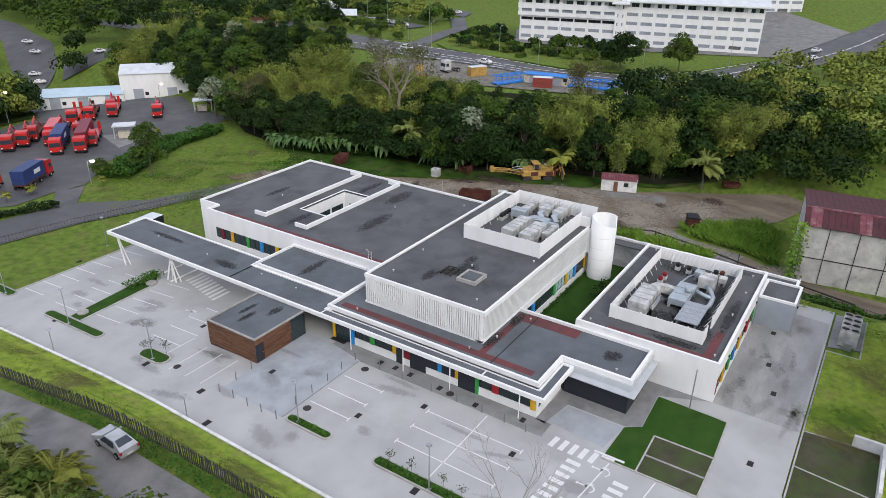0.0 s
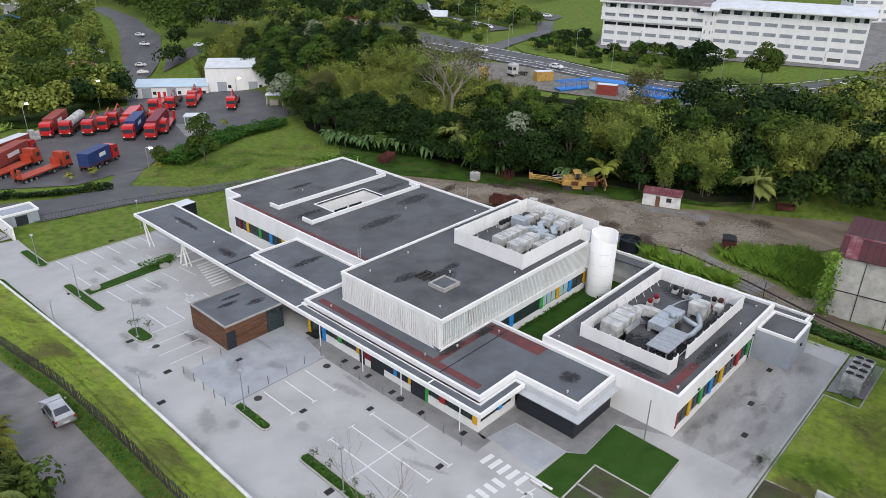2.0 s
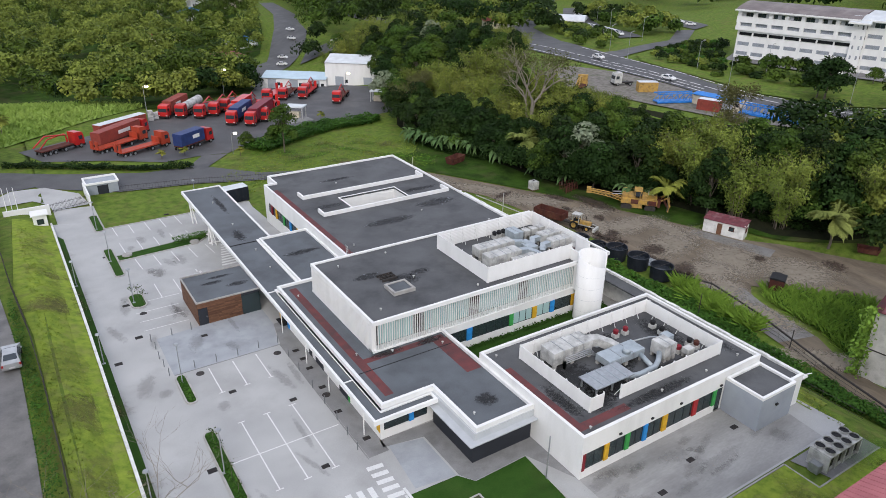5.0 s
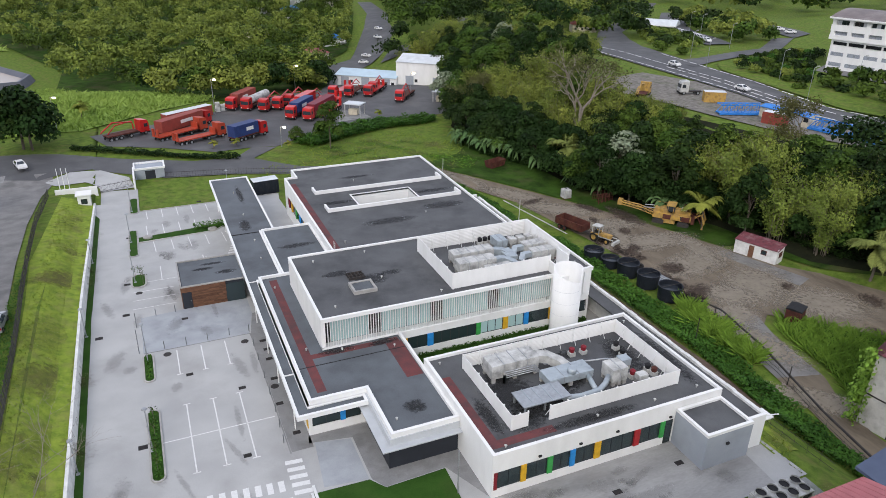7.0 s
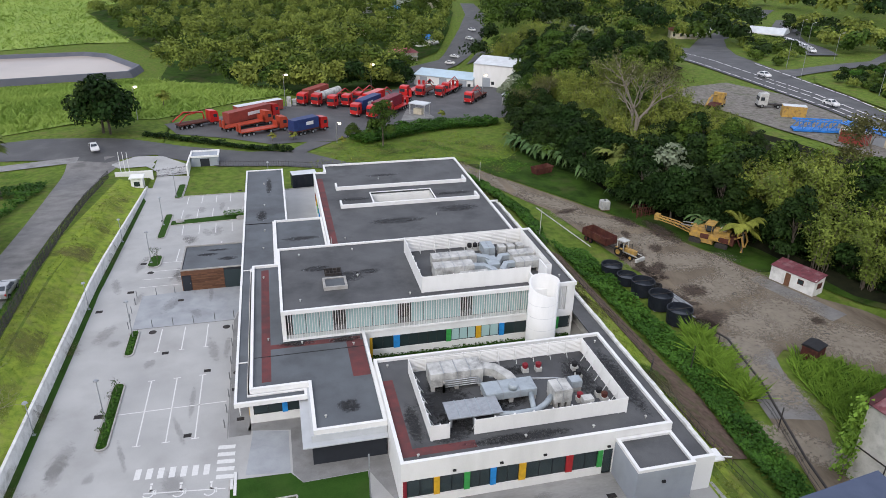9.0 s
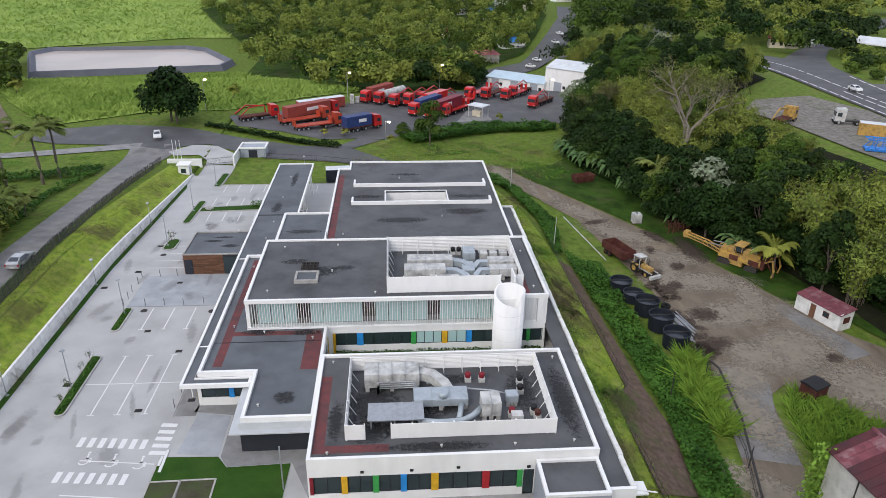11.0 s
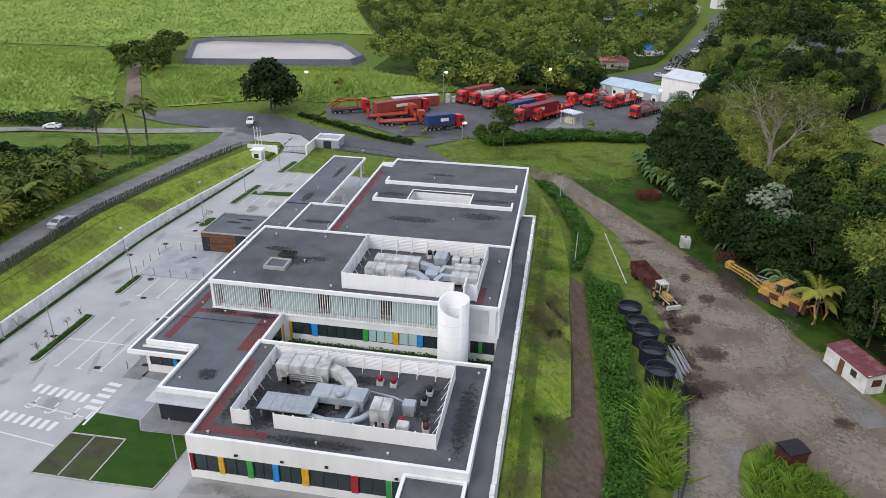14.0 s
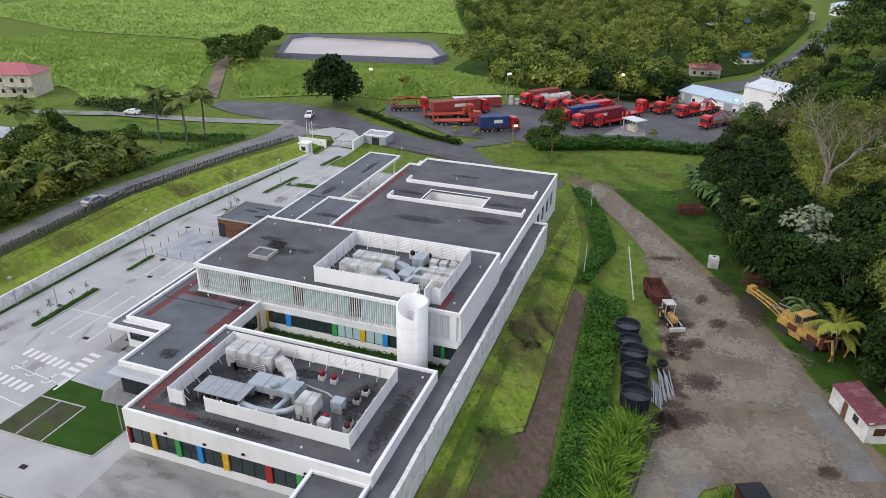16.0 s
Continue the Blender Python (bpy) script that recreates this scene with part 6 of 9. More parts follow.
creeper("fence_growth", [(23.5, -18), (24.7, -18), (24.5, 40), (23.9, 52), (23.0, 64), (22.6, 60), (23.1, 40), (23.3, 20)], 3600, 0.5, 0.12, 66, "hedge", "weeds along the foot of the fence")
creeper("garden_hedge", [(-20, 83), (10, 100), (12.5, 100), (13, 93), (12.2, 77), (14.6, 60), (13.6, 60), (10.5, 76), (10.5, 92), (-19, 80)], 6000, 1.3, 0.22, 67, "hedge", "clipped garden hedge along the lane")
creeper("garden_shrubs", [(-14, 62), (9, 73), (14.6, 62), (17.4, 50), (18.0, 36), (17.6, -10), (6, -10), (2, 20), (-6, 45)], 26000, 3.6, 0.3, 68, "leaf_yellow", "dense garden shrubs beside the lane")
creeper("garden_shrubs", [(-10, 64), (10, 72), (14.4, 60), (17.2, 50), (17.8, 36), (17.4, 0), (10, 0), (4, 30)], 12000, 4.0, 0.3, 168, "leaf_palm", "yellow-green garden shrubs beside the lane")
creeper("garden_shrubs", [(-50, 112), (-20, 112), (-24, 128), (-52, 118)], 3500, 2.2, 0.3, 69, "leaf_dark", "shrubs between road and field")
tufts("reeds", [(107, 9), (109.5, 14), (111, 23), (113.8, 25.5), (119, 19.5), (123, 14.5), (119, 10.5), (112.5, 10.5)], 5200, 1.5, 0.022, 71, "reed", "tall green reed clumps at the yard's edge", 7, 0.42)
creeper("reed_bed", [(107, 9), (109.5, 14), (111, 22), (113.8, 24.5), (119, 19), (122, 14.5), (119, 11), (112.5, 11)], 3000, 1.0, 0.22, 72, "hedge", "green weeds at the yard's edge")
for cx, cy in ((102.6, 28), (103.4, 25.6), (102.2, 22.5), (103.6, 31), (102.8, 19.4), (101.8, 25)):
    tufts("reeds", [(cx - 0.8, cy - 0.8), (cx + 0.8, cy - 0.8), (cx + 0.8, cy + 0.8), (cx - 0.8, cy + 0.8)], 420, 2.0, 0.022, int(cx * 10 + cy), "reed", "clump of tall arching reeds", 7, 0.5)
tufts("bank_grass", [(WALL_X - 0.2, -14), (WALL_X - 0.3, 95), (24, 95), (24.8, 60), (25.4, -14)], 9000, 0.2, 0.035, 73, "grass_bright", "uneven grass tussocks on the bank", 4, 0.6)
tufts("slope_grass", [(88, 0), (93, 8), (91, 20), (93.4, 26), (93, 58), (90, 84), (87.6, 84), (87.8, 2)], 8000, 0.2, 0.035, 74, "grass_bright", "uneven grass on the slope", 4, 0.6)
tufts("meadow_tussocks", [(62, 96), (86, 96), (104, 98), (108, 118), (98, 132), (72, 120), (60, 108)], 8000, 0.26, 0.05, 75, "grass_bright", "rough meadow tussocks", 4, 0.6)
for x, y, s, i in ((12, 52.5, 0.95, 1), (11.8, 47.5, 1.05, 1), (9, 60, 0.85, 1), (14.6, 44.5, 0.75, 0), (11, 41.3, 1.1, 1), (13, 37.5, 1.0, 1), (6, 48, 0.9, 0), (13.5, 66, 0.7, 1), (15.4, 52.6, 0.5, 0), (12.6, 42.6, 0.8, 1), (15.6, 36, 0.6, 1)):
    plant("palm_tree", PALM[i], x, y, s, "bushy garden palm beside the lane", "palm tree", "garden palms")
far_wood("garden_thicket", [(-16, 64), (8, 72), (13.5, 60), (16.4, 50), (17.0, 34), (16.4, 8), (4, 8), (-2, 40)], 3.0, 60, 81, ("leaf", "leaf_yellow", "leaf_yellow"), 5.4, 2.4, 80, 0.28, "dense bright garden trees and shrubs beside the lane")
rnd = random.Random(23)
for k in range(16):
    plant("palm_tree", PALM[k % 2], rnd.uniform(11.5, 16.2), 20 + 2.7 * k + rnd.uniform(-0.8, 0.8), rnd.uniform(0.7, 1.05), "bushy garden palm beside the lane", "palm tree", "garden palms")
for x, y, s in ((6.5, 86.9, 1.5), (7.3, 92.0, 1.4), (1.2, 85.1, 1.4), (-5.7, 59.3, 1.4)):
    plant("royal_palm", PALM[2], x, y, s, "tall slim palm on the garden lawn", "palm tree", "lawn palms")
for x, y, s in ((-2, 66, 0.75), (4, 64, 0.7), (8, 68, 0.6), (0, 55, 0.85), (-8, 62, 0.7), (-16, 75, 0.7), (3, 40, 0.8), (8, 26, 0.8), (6, 12, 0.8)):
    plant("tree", pick.choice(BROAD), x, y, s, "bushy green garden tree beside the lane", "tree", "garden trees")

# ---- timber pavilion ----
def pavilion():
    ob = thing("timber_pavilion", (44.6, 53.7, 0), "small flat-roofed pavilion clad in brown timber boards", "pavilion")
    x0, x1, y0, y1, h = 40.9, 48.3, 50.0, 57.4, 2.85
    part("wall", boxes((x0 + 0.05, x1, y0 + 0.05, y0 + 0.2, -0.6, h), (x0 + 0.05, x1, y1 - 0.2, y1 - 0.05, -0.6, h), (x0 + 0.05, x0 + 0.2, y0, y1, -0.6, h), (x1 - 0.2, x1, y0 + 0.2, y1 - 0.2, -0.6, h)), "slate", ob)
    part("roof", boxes((x0 + 0.2, x1, y0 + 0.2, y1 - 0.2, h - 0.2, h + 0.02)), "deck2", ob, "blue-grey bitumen roof with dark stains")
    part("roof_edge", boxes((x0 - 0.06, x1, y0 - 0.06, y0 + 0.12, h, h + 0.16), (x0 - 0.06, x1, y1 - 0.12, y1 + 0.06, h, h + 0.16), (x0 - 0.06, x0 + 0.12, y0 + 0.12, y1 - 0.12, h, h + 0.16)), "kerb", ob)
    for cx, cy, ra, rb in ((43.9, 54.4, 1.6, 0.5), (46.5, 52.7, 1.5, 0.6), (45.2, 55.6, 1.8, 0.4)):
        verts, faces, cover = soft_patch(cx, cy, ra, rb, lambda u, v: h + 0.026)
        covered(part("stain", (verts, [], faces), "soft_roof", ob), cover)
    rnd = random.Random(2)
    nz, bh = 17, h / 17
    shorter = {}
    for i in range(nz):
        z = 0.02 + i * bh
        for side in range(3):
            lo, hi = ((x0 + 1.15 if z < 2.15 else x0, x1 - 2.2) if side == 0 else (y0, y1) if side == 1 else (x0, x1))
            c = lo
            while c < hi - 0.05:
                L = min(rnd.choice((1.2, 1.6, 2.0)), hi - c)
                key = (side, round(L, 2))
                if key not in shorter:
                    b = boxes((0.004, L - 0.004, -0.03, 0.05, 0.004, bh - 0.008)) if side != 1 else boxes((-0.03, 0.05, 0.004, L - 0.004, 0.004, bh - 0.008))
                    shorter[key] = to_mesh("board", b, "wood")
                at = (c, y0, z) if side == 0 else (x0, c, z) if side == 1 else (c, y1, z)
                piece("board", shorter[key], ob, at)
                c += L
    part("door", boxes((x0 + 0.16, x0 + 1.1, y0 - 0.02, y0 + 0.05, 0.0, 2.1)), "slate", ob, "dark blue-grey metal door")
    part("door_handle", boxes((x0 + 0.95, x0 + 1.0, y0 - 0.07, y0 - 0.02, 0.95, 1.1)), "steel", ob)
    part("glazed_front", boxes((x1 - 2.2, x1, y0 - 0.02, y0 + 0.05, 0.0, 2.5)), "glass", ob, "dark glazed entrance panel")


pavilion()
single("entrance_mat", boxes((49.0, 51.2, 44.9, 46.9, 0.0, 0.03)), "black", "dark entrance mat before the doors", "mat")


# ---- car park furniture ----
def lamp_post(x, y, z, h=4.6, lit=False):
    ob = thing("lamp_post", (x, y, z), "slim grey car park lamp post with a round head", "lamp post", "car park lamp posts")
    bm = bmesh.new()
    tube(bm, [(x, y, z - 0.1), (x, y, z + h)], 0.06, 0.04, 8)
    part("post", bm, "metal", ob)
    part("base_plate", boxes((x - 0.16, x + 0.16, y - 0.16, y + 0.16, z + 0.0, z + 0.04)), "metal", ob)
    bm = bmesh.new()
    tube(bm, [(x, y, z + h), (x, y, z + h + 0.12)], 0.26, 0.2, 12)
    part("lamp_head", bm, "metal", ob)


for x, y in ((35.6, 60.4), (36.4, 39.6), (36.2, 24.6), (35.3, 76.2), (35.6, 91.6), (52, 94.5)):
    lamp_post(x, y, lot_z(y) + 0.08)
for x, y in ((30.2, 47.5), (30.2, 70), (30.2, 24)):
    lamp_post(x, y, lot_z(y), 3.6)
bollard_me = bmesh.new()
tube(bollard_me, [(0, 0, -0.05), (0, 0, 0.95)], 0.045, 0.045, 8)
tube(bollard_me, [(0, 0, 0.95), (0, 0, 0.99)], 0.055, 0.03, 8)
bollard_me = to_mesh("bollard", bollard_me, "steel")
for x, y in [(47.4, 41.9), (47.4, 38.6), (47.4, 35.6), (47.4, 32.0), (47.4, 29.0), (47.4, 26.1), (47.3, 23.6), (47.2, 21.3), (45.2, 41.9), (42.8, 41.7), (40.5, 41.7), (38.2, 41.7), (35.6, 41.7), (35.5, 43.6), (35.4, 45.4), (35.5, 47.5), (35.4, 49.4), (37.7, 49.6), (39.9, 49.7)]:
    ob = new("bollard", bollard_me)
    ob.location = (x, y, lot_z(y))
    tagged(ob, "slim brushed steel bollard on the paving", "bollard", "steel bollards")


def sapling(x, y, h, seed):
    rnd = random.Random(seed)
    ob = thing("sapling", (x, y, lot_z(y)), "young staked sapling in a planted island", "sapling", "young saplings")
    bm = bmesh.new()
    tube(bm, [(x, y, lot_z(y)), (x + 0.03, y, lot_z(y) + h)], 0.02, 0.012, 5)
    for k in range(4):
        a = rnd.uniform(0, 6.28)
        tube(bm, [(x, y, lot_z(y) + h * 0.6), (x + 0.3 * math.cos(a), y + 0.3 * math.sin(a), lot_z(y) + h * rnd.uniform(0.8, 1.05))], 0.01, 0.006, 4)
    part("trunk", bm, "bark", ob)
    rng = np.random.default_rng(seed)
    P = rng.normal(size=(50, 3)) * (0.22, 0.22, 0.22) + (x, y, lot_z(y) + h * 0.9)
    me = card_mesh("crown", cards(P, np.ones_like(P), 0.09, rng), "leaf")
    me.transform(Matrix.Translation(-OFFSET[ob]))
    o = new("crown", me)
    o.parent = ob


for i, (x, y) in enumerate(((36.5, 28.9), (36.5, 26.6), (36.5, 23.4), (36.5, 21.6), (36.3, 61.5), (36.6, 59.3), (35.7, 61.9))):
    sapling(x, y, 1.6 + 0.2 * (i % 3), 80 + i)


def shrubbery(name, x0, x1, y0, y1, n, h, seed, mat, z=None, label="low green shrubs in a planted bed"):
    rng = np.random.default_rng(seed)
    P = np.stack([rng.uniform(x0, x1, n), rng.uniform(y0, y1, n), rng.random(n) ** 0.6 * h], axis=1)
    P[:, 2] += np.array([lot_z(v) for v in P[:, 1]]) if z is None else z
    tagged(new(name, card_mesh(name, cards(P, np.tile([0, 0, 1.0], (n, 1)), 0.13, rng), mat)), label, "plants", "", "stuff")


shrubbery("island_shrubs", 36.2, 36.8, 20.8, 30.2, 420, 0.35, 92, "hedge")
shrubbery("island_shrubs", 36.2, 36.75, 36, 40.8, 220, 0.25, 93, "hedge")
shrubbery("island_shrubs", 44.5, 49.6, 77.3, 79.6, 700, 0.8, 94, "hedge")
shrubbery("bed_shrubs", 55.4, 59.2, 63.4, 66.4, 900, 1.0, 95, "leaf", label="leafy shrubs in a bed beside the hall")
shrubbery("court_shrubs", 62.4, 85, 28.9, 29.5, 900, 0.45, 96, "lawn", 0.2, "low ground cover along the courtyard wall")
shrubbery("court_shrubs", 74, 79, 23.6, 26.4, 500, 1.1, 97, "leaf_dark", 0.2, "dark shrubs in the courtyard")
single("board", boxes((48.25, 48.5, 12.2, 15.0, 0.06, 0.1)), "paint", "pale board lying on the lawn's edge", "board")
single("board", boxes((47.98, 48.2, 13.0, 14.2, 0.06, 0.1)), "paint", "short pale board lying on the lawn's edge", "board")


# ---- fences ----
def fence(name, pts, gap, h, mat, label, z_of, board=True):
    ob = thing(name, (pts[0][0], pts[0][1], z_of(*pts[0])), label, "fence")
    pale = to_mesh("paling", boxes((-0.06, 0.06, -0.014, 0.014, 0.02, h)) if board else boxes((-0.012, 0.012, -0.012, 0.012, 0.05, h)), mat)
    rnd = random.Random(5)
    total, rest = [], []
    for (xa, ya), (xb, yb) in zip(pts, pts[1:]):
        L = math.hypot(xb - xa, yb - ya)
        n = max(1, int(L / gap))
        a = math.atan2(yb - ya, xb - xa)
        for i in range(n):
            x, y = xa + (xb - xa) * i / n, ya + (yb - ya) * i / n
            total.append((x, y, a))
        bm = bmesh.new()
        for zz in (0.35, h - 0.3):
            k = max(1, int(L / 5))
            tube(bm, [(xa + (xb - xa) * i / k, ya + (yb - ya) * i / k, z_of(xa + (xb - xa) * i / k, ya + (yb - ya) * i / k) + zz) for i in range(k + 1)], 0.03, 0.03, 4)
        part("rail", bm, mat, ob)
    near = total[:300]
    for x, y, a in near:
        o = piece("paling", pale, ob, (x, y, z_of(x, y) + rnd.uniform(-0.12, 0.05)), a)
        o.rotation_euler = (rnd.gauss(0, 0.03), rnd.gauss(0, 0.03), a)
    if len(total) > 300:
        vs, fs = [], []
        for x, y, a in total[300:]:
            z, c, s, j = z_of(x, y), math.cos(a) * 0.04, math.sin(a) * 0.04, len(vs)
            vs += [(x - c, y - s, z), (x + c, y + s, z), (x + c, y + s, z + h), (x - c, y - s, z + h), (x - c + s * 0.4, y - s - c * 0.4, z), (x + c + s * 0.4, y + s - c * 0.4, z), (x + c + s * 0.4, y + s - c * 0.4, z + h), (x - c + s * 0.4, y - s - c * 0.4, z + h)]
            fs += [(j, j + 1, j + 2, j + 3), (j + 5, j + 4, j + 7, j + 6), (j + 1, j + 5, j + 6, j + 2), (j + 4, j, j + 3, j + 7), (j + 3, j + 2, j + 6, j + 7)]
        part("far_palings", (vs, [], fs), mat, ob, "", "stuff")
    return ob


fence("picket_fence", [(24.9, 27), (24.7, 40), (24.3, 50), (23.2, 66), (22.3, 85), (22.4, 103)], 0.235, 1.5, "picket", "weathered dark picket fence along the lane", ground_z)
fence("picket_fence", [(24.9, 26.8), (25.0, 5), (25.0, -16)], 0.3, 1.5, "picket", "weathered dark picket fence along the lane", ground_z)
fence("gate_fence", [(30.3, 103.9), (36.2, 105.6)], 0.2, 1.7, "iron", "dark iron sliding gate", ground_z, False)
fence("mesh_fence", [(42, 108.4), (54, 106.4), (66, 102.4), (74, 99.6)], 0.5, 1.5, "iron", "dark iron fence along the road", ground_z, False)
fence("mesh_fence", [(93.2, 62), (93.1, 48), (93.8, 30), (93.9, 25), (91.0, 21), (91.2, 8), (92, 0)], 1.2, 1.3, "iron", "thin dark wire fence on the slope", ground_z, False)
fence("pipe_rail", [(106.0, 33), (103.2, 16), (100.4, 7), (97.6, -6)], 2.4, 1.1, "iron", "dark rusty pipe rail along the lane", ground_z, False)
bm = bmesh.new()
tube(bm, [(98.8, 76, -3.2), (101.2, 58, -3.0)], 0.09, 0.09, 8)
single("pipe", bm, "unit", "long pale pipe lying along the yard", "pipe")
bm = bmesh.new()
tube(bm, [(99.0, -2, -3.2), (101, 8, -2.9), (104.5, 20, -2.6), (105.6, 28, -2.2), (104.8, 33.2, -2.6)], 0.13, 0.13, 8)
single("pipe", bm, "iron", "long dark pipe beside the lane", "pipe")
for x, y, h in ((91.0, 86.5, 4.8), (93.8, 61.4, 5.2)):
    bm = bmesh.new()
    tube(bm, [(x, y, ground_z(x, y)), (x + 0.05, y, ground_z(x, y) + h)], 0.07, 0.05, 8)
    single("pole", bm, "unit", "slim white pole on the slope", "pole", "white poles")
for x, y, h in ((99.0, 25, 3.6), (103.6, 27, 3.2), (102.6, 14, 2.6), (59.3, 9.6, 4.6)):
    bm = bmesh.new()
    zz = ground_z(x, y)
    tube(bm, [(x, y, zz), (x, y, zz + h)], 0.06, 0.06, 8)
    single("post", bm, "iron" if x > 90 else "metal", "upright dark iron post" if x > 90 else "tall grey steel mast by the wall", "post")

# ---- gate, gatehouse, guardhouse ----
def gatehouse():
    x, y, z = 28.3, 97.8, ground_z(28.3, 97.8) - 0.6
    ob = thing("gatehouse", (x, y, z), "small white gatehouse with a flat roof beside the gate", "gatehouse")
    part("wall", boxes((x - 1.0, x + 1.0, y - 1.0, y + 1.0, z, z + 2.5)), "white", ob)
    part("roof", boxes((x - 1.25, x + 1.25, y - 1.25, y + 1.25, z + 2.5, z + 2.7)), "white", ob)
    w = part("window", boxes((x - 0.5, x + 0.5, y - 1.03, y - 1.0, z + 1.0, z + 1.9)), "darkframe", ob)
    part("pane", boxes((x - 0.42, x + 0.42, y - 1.045, y - 1.03, z + 1.08, z + 1.82)), "glass", w)
    part("door", boxes((x + 1.0, x + 1.03, y - 0.5, y + 0.4, z, z + 2.05)), "unit", ob)


gatehouse()
part("wall", boxes((23.4, 30.2, 103.2, 103.5, -3.2, -0.7)), "white", thing("gate_wall", (26.5, 103.3, -3), "white rendered wall beside the gate", "wall"))
part("wall", boxes((36.3, 36.6, 104.0, 111.5, -3.2, -0.4)), "white", thing("gate_wall", (36.4, 108, -3), "white rendered wall beside the guardhouse", "wall"))


def guardhouse():
    ob = thing("guardhouse", (39.4, 111.2, -2.9), "grey box-shaped utility house with a white roof rim", "guardhouse")
    part("wall", boxes((36.7, 42.0, 109.4, 113.2, -3.2, -0.5)), "grey_wall", ob)
    part("roof", boxes((36.9, 41.8, 109.6, 113.0, -0.5, -0.42)), "grey_wall", ob)
    part("roof_edge", boxes((36.5, 42.2, 109.2, 109.5, -0.5, -0.15), (36.5, 42.2, 113.1, 113.4, -0.5, -0.15), (36.5, 36.8, 109.5, 113.1, -0.5, -0.15), (41.9, 42.2, 109.5, 113.1, -0.5, -0.15)), "white", ob)
    part("door", boxes((38.5, 40.3, 109.36, 109.4, -2.9, -0.8)), "slate", ob)


guardhouse()
for i in range(3):
    bm = bmesh.new()
    x, y = 24.0 + 0.8 * i, 106.0 - 0.2 * i
    tube(bm, [(x, y, ground_z(x, y)), (x, y, ground_z(x, y) + 4.2)], 0.07, 0.05, 8)
    single("flagpole", bm, "white", "slim white flagpole by the gate", "flagpole", "flagpoles")


# ---- rooftop plant ----
def ac_unit(name, x0, x1, y0, y1, z, h, label, mat="unit", ribs=3):
    ob = thing(name, ((x0 + x1) / 2, (y0 + y1) / 2, z), label, "air handler")
    bm = bmesh.new()
    box(bm, x0, x1, y0, y1, z + 0.45, z + 0.45 + h, bevel=0.04)
    part("casing", bm, mat, ob)
    for i in range(1, ribs + 1):
        c = x0 + (x1 - x0) * i / (ribs + 1)
        part("seam", boxes((c - 0.03, c + 0.03, y0 - 0.02, y1 + 0.02, z + 0.43, z + 0.49 + h)), "metal", ob)
    for i in range(ribs + 1):
        c = x0 + (x1 - x0) * (i + 0.5) / (ribs + 1)
        w = (x1 - x0) / (ribs + 1) * 0.36
        part("access_panel", boxes((c - w, c + w, y0 - 0.025, y0 + 0.01, z + 0.55, z + 0.35 + h)), mat, ob)
    for cx in (x0 + 0.25, (x0 + x1) / 2, x1 - 0.25):
        for cy in (y0 + 0.15, y1 - 0.15):
            part("foot", boxes((cx - 0.18, cx + 0.18, cy - 0.14, cy + 0.14, z, z + 0.45)), "kerb", ob)
    return ob


def duct(path, w, h, mat, label, z_base):
    """Rectangular duct swept along a path, with flanges."""
    ob = thing("air_duct", (path[0][0], path[0][1], z_base), label, "air duct", "rooftop air ducts")
    bm = bmesh.new()
    pts = [Vector(p) for p in path]
    rings = []
    for i, p in enumerate(pts):
        d = (pts[min(i + 1, len(pts) - 1)] - pts[max(i - 1, 0)]).normalized()
        side = d.cross(Vector((0, 0, 1)))
        side = side.normalized() if side.length > 0.1 else Vector((1, 0, 0))
        up = side.cross(d).normalized()
        rings.append([bm.verts.new(p + side * sx * w / 2 + up * sz * h / 2) for sx, sz in ((-1, -1), (1, -1), (1, 1), (-1, 1))])
    for A, B in zip(rings, rings[1:]):
        for j in range(4):
            bm.faces.new((A[j], A[(j + 1) % 4], B[(j + 1) % 4], B[j]))
    bm.faces.new(rings[0][::-1]), bm.faces.new(rings[-1])
    part("duct_run", bm, mat, ob)
    for p in pts[1:-1]:
        part("flange", boxes((p.x - w * 0.55, p.x + w * 0.55, p.y - w * 0.55, p.y + w * 0.55, p.z - h * 0.54, p.z - h * 0.44)), "metal", ob)
    part("support", boxes((pts[0].x - 0.08, pts[0].x + 0.08, pts[0].y - 0.08, pts[0].y + 0.08, z_base, pts[0].z - h / 2 + 0.02), (pts[-1].x - 0.08, pts[-1].x + 0.08, pts[-1].y - 0.08, pts[-1].y + 0.08, z_base, pts[-1].z - h / 2 + 0.02)), "kerb", ob)


def round_duct(path, r, mat, label, z_base):
    ob = thing("air_duct", (path[0][0], path[0][1], z_base), label, "air duct", "rooftop air ducts")
    bm = bmesh.new()
    tube(bm, path, r, r, 12)
    o = part("duct_run", bm, mat, ob)
    for p in o.data.polygons:
        p.use_smooth = len(p.vertices) == 4
    for p in path[::2]:
        part("support", boxes((p[0] - 0.1, p[0] + 0.1, p[1] - 0.1, p[1] + 0.1, z_base, p[2] - r + 0.03)), "kerb", ob)


ZA, ZB = 4.2, 6.95
ac_unit("air_handler", 66.0, 71.0, 17.0, 19.0, ZA, 1.45, "long stained white air handling unit on blocks", ribs=3)
duct([(71.0, 18.0, ZA + 1.2), (72.2, 17.6, ZA + 1.15), (73.2, 16.8, ZA + 0.75), (73.6, 16.0, ZA + 0.45)], 1.0, 0.85, "unit", "pale bent air duct from the air handler", ZA)
for k in range(4):
    round_duct([(67.2, 16.75, ZA + 0.55 + 0.22 * k), (70.4, 16.75, ZA + 0.55 + 0.22 * k), (71.0, 16.2, ZA + 0.5)], 0.06, "metal", "bundle of thin insulated pipes", ZA)
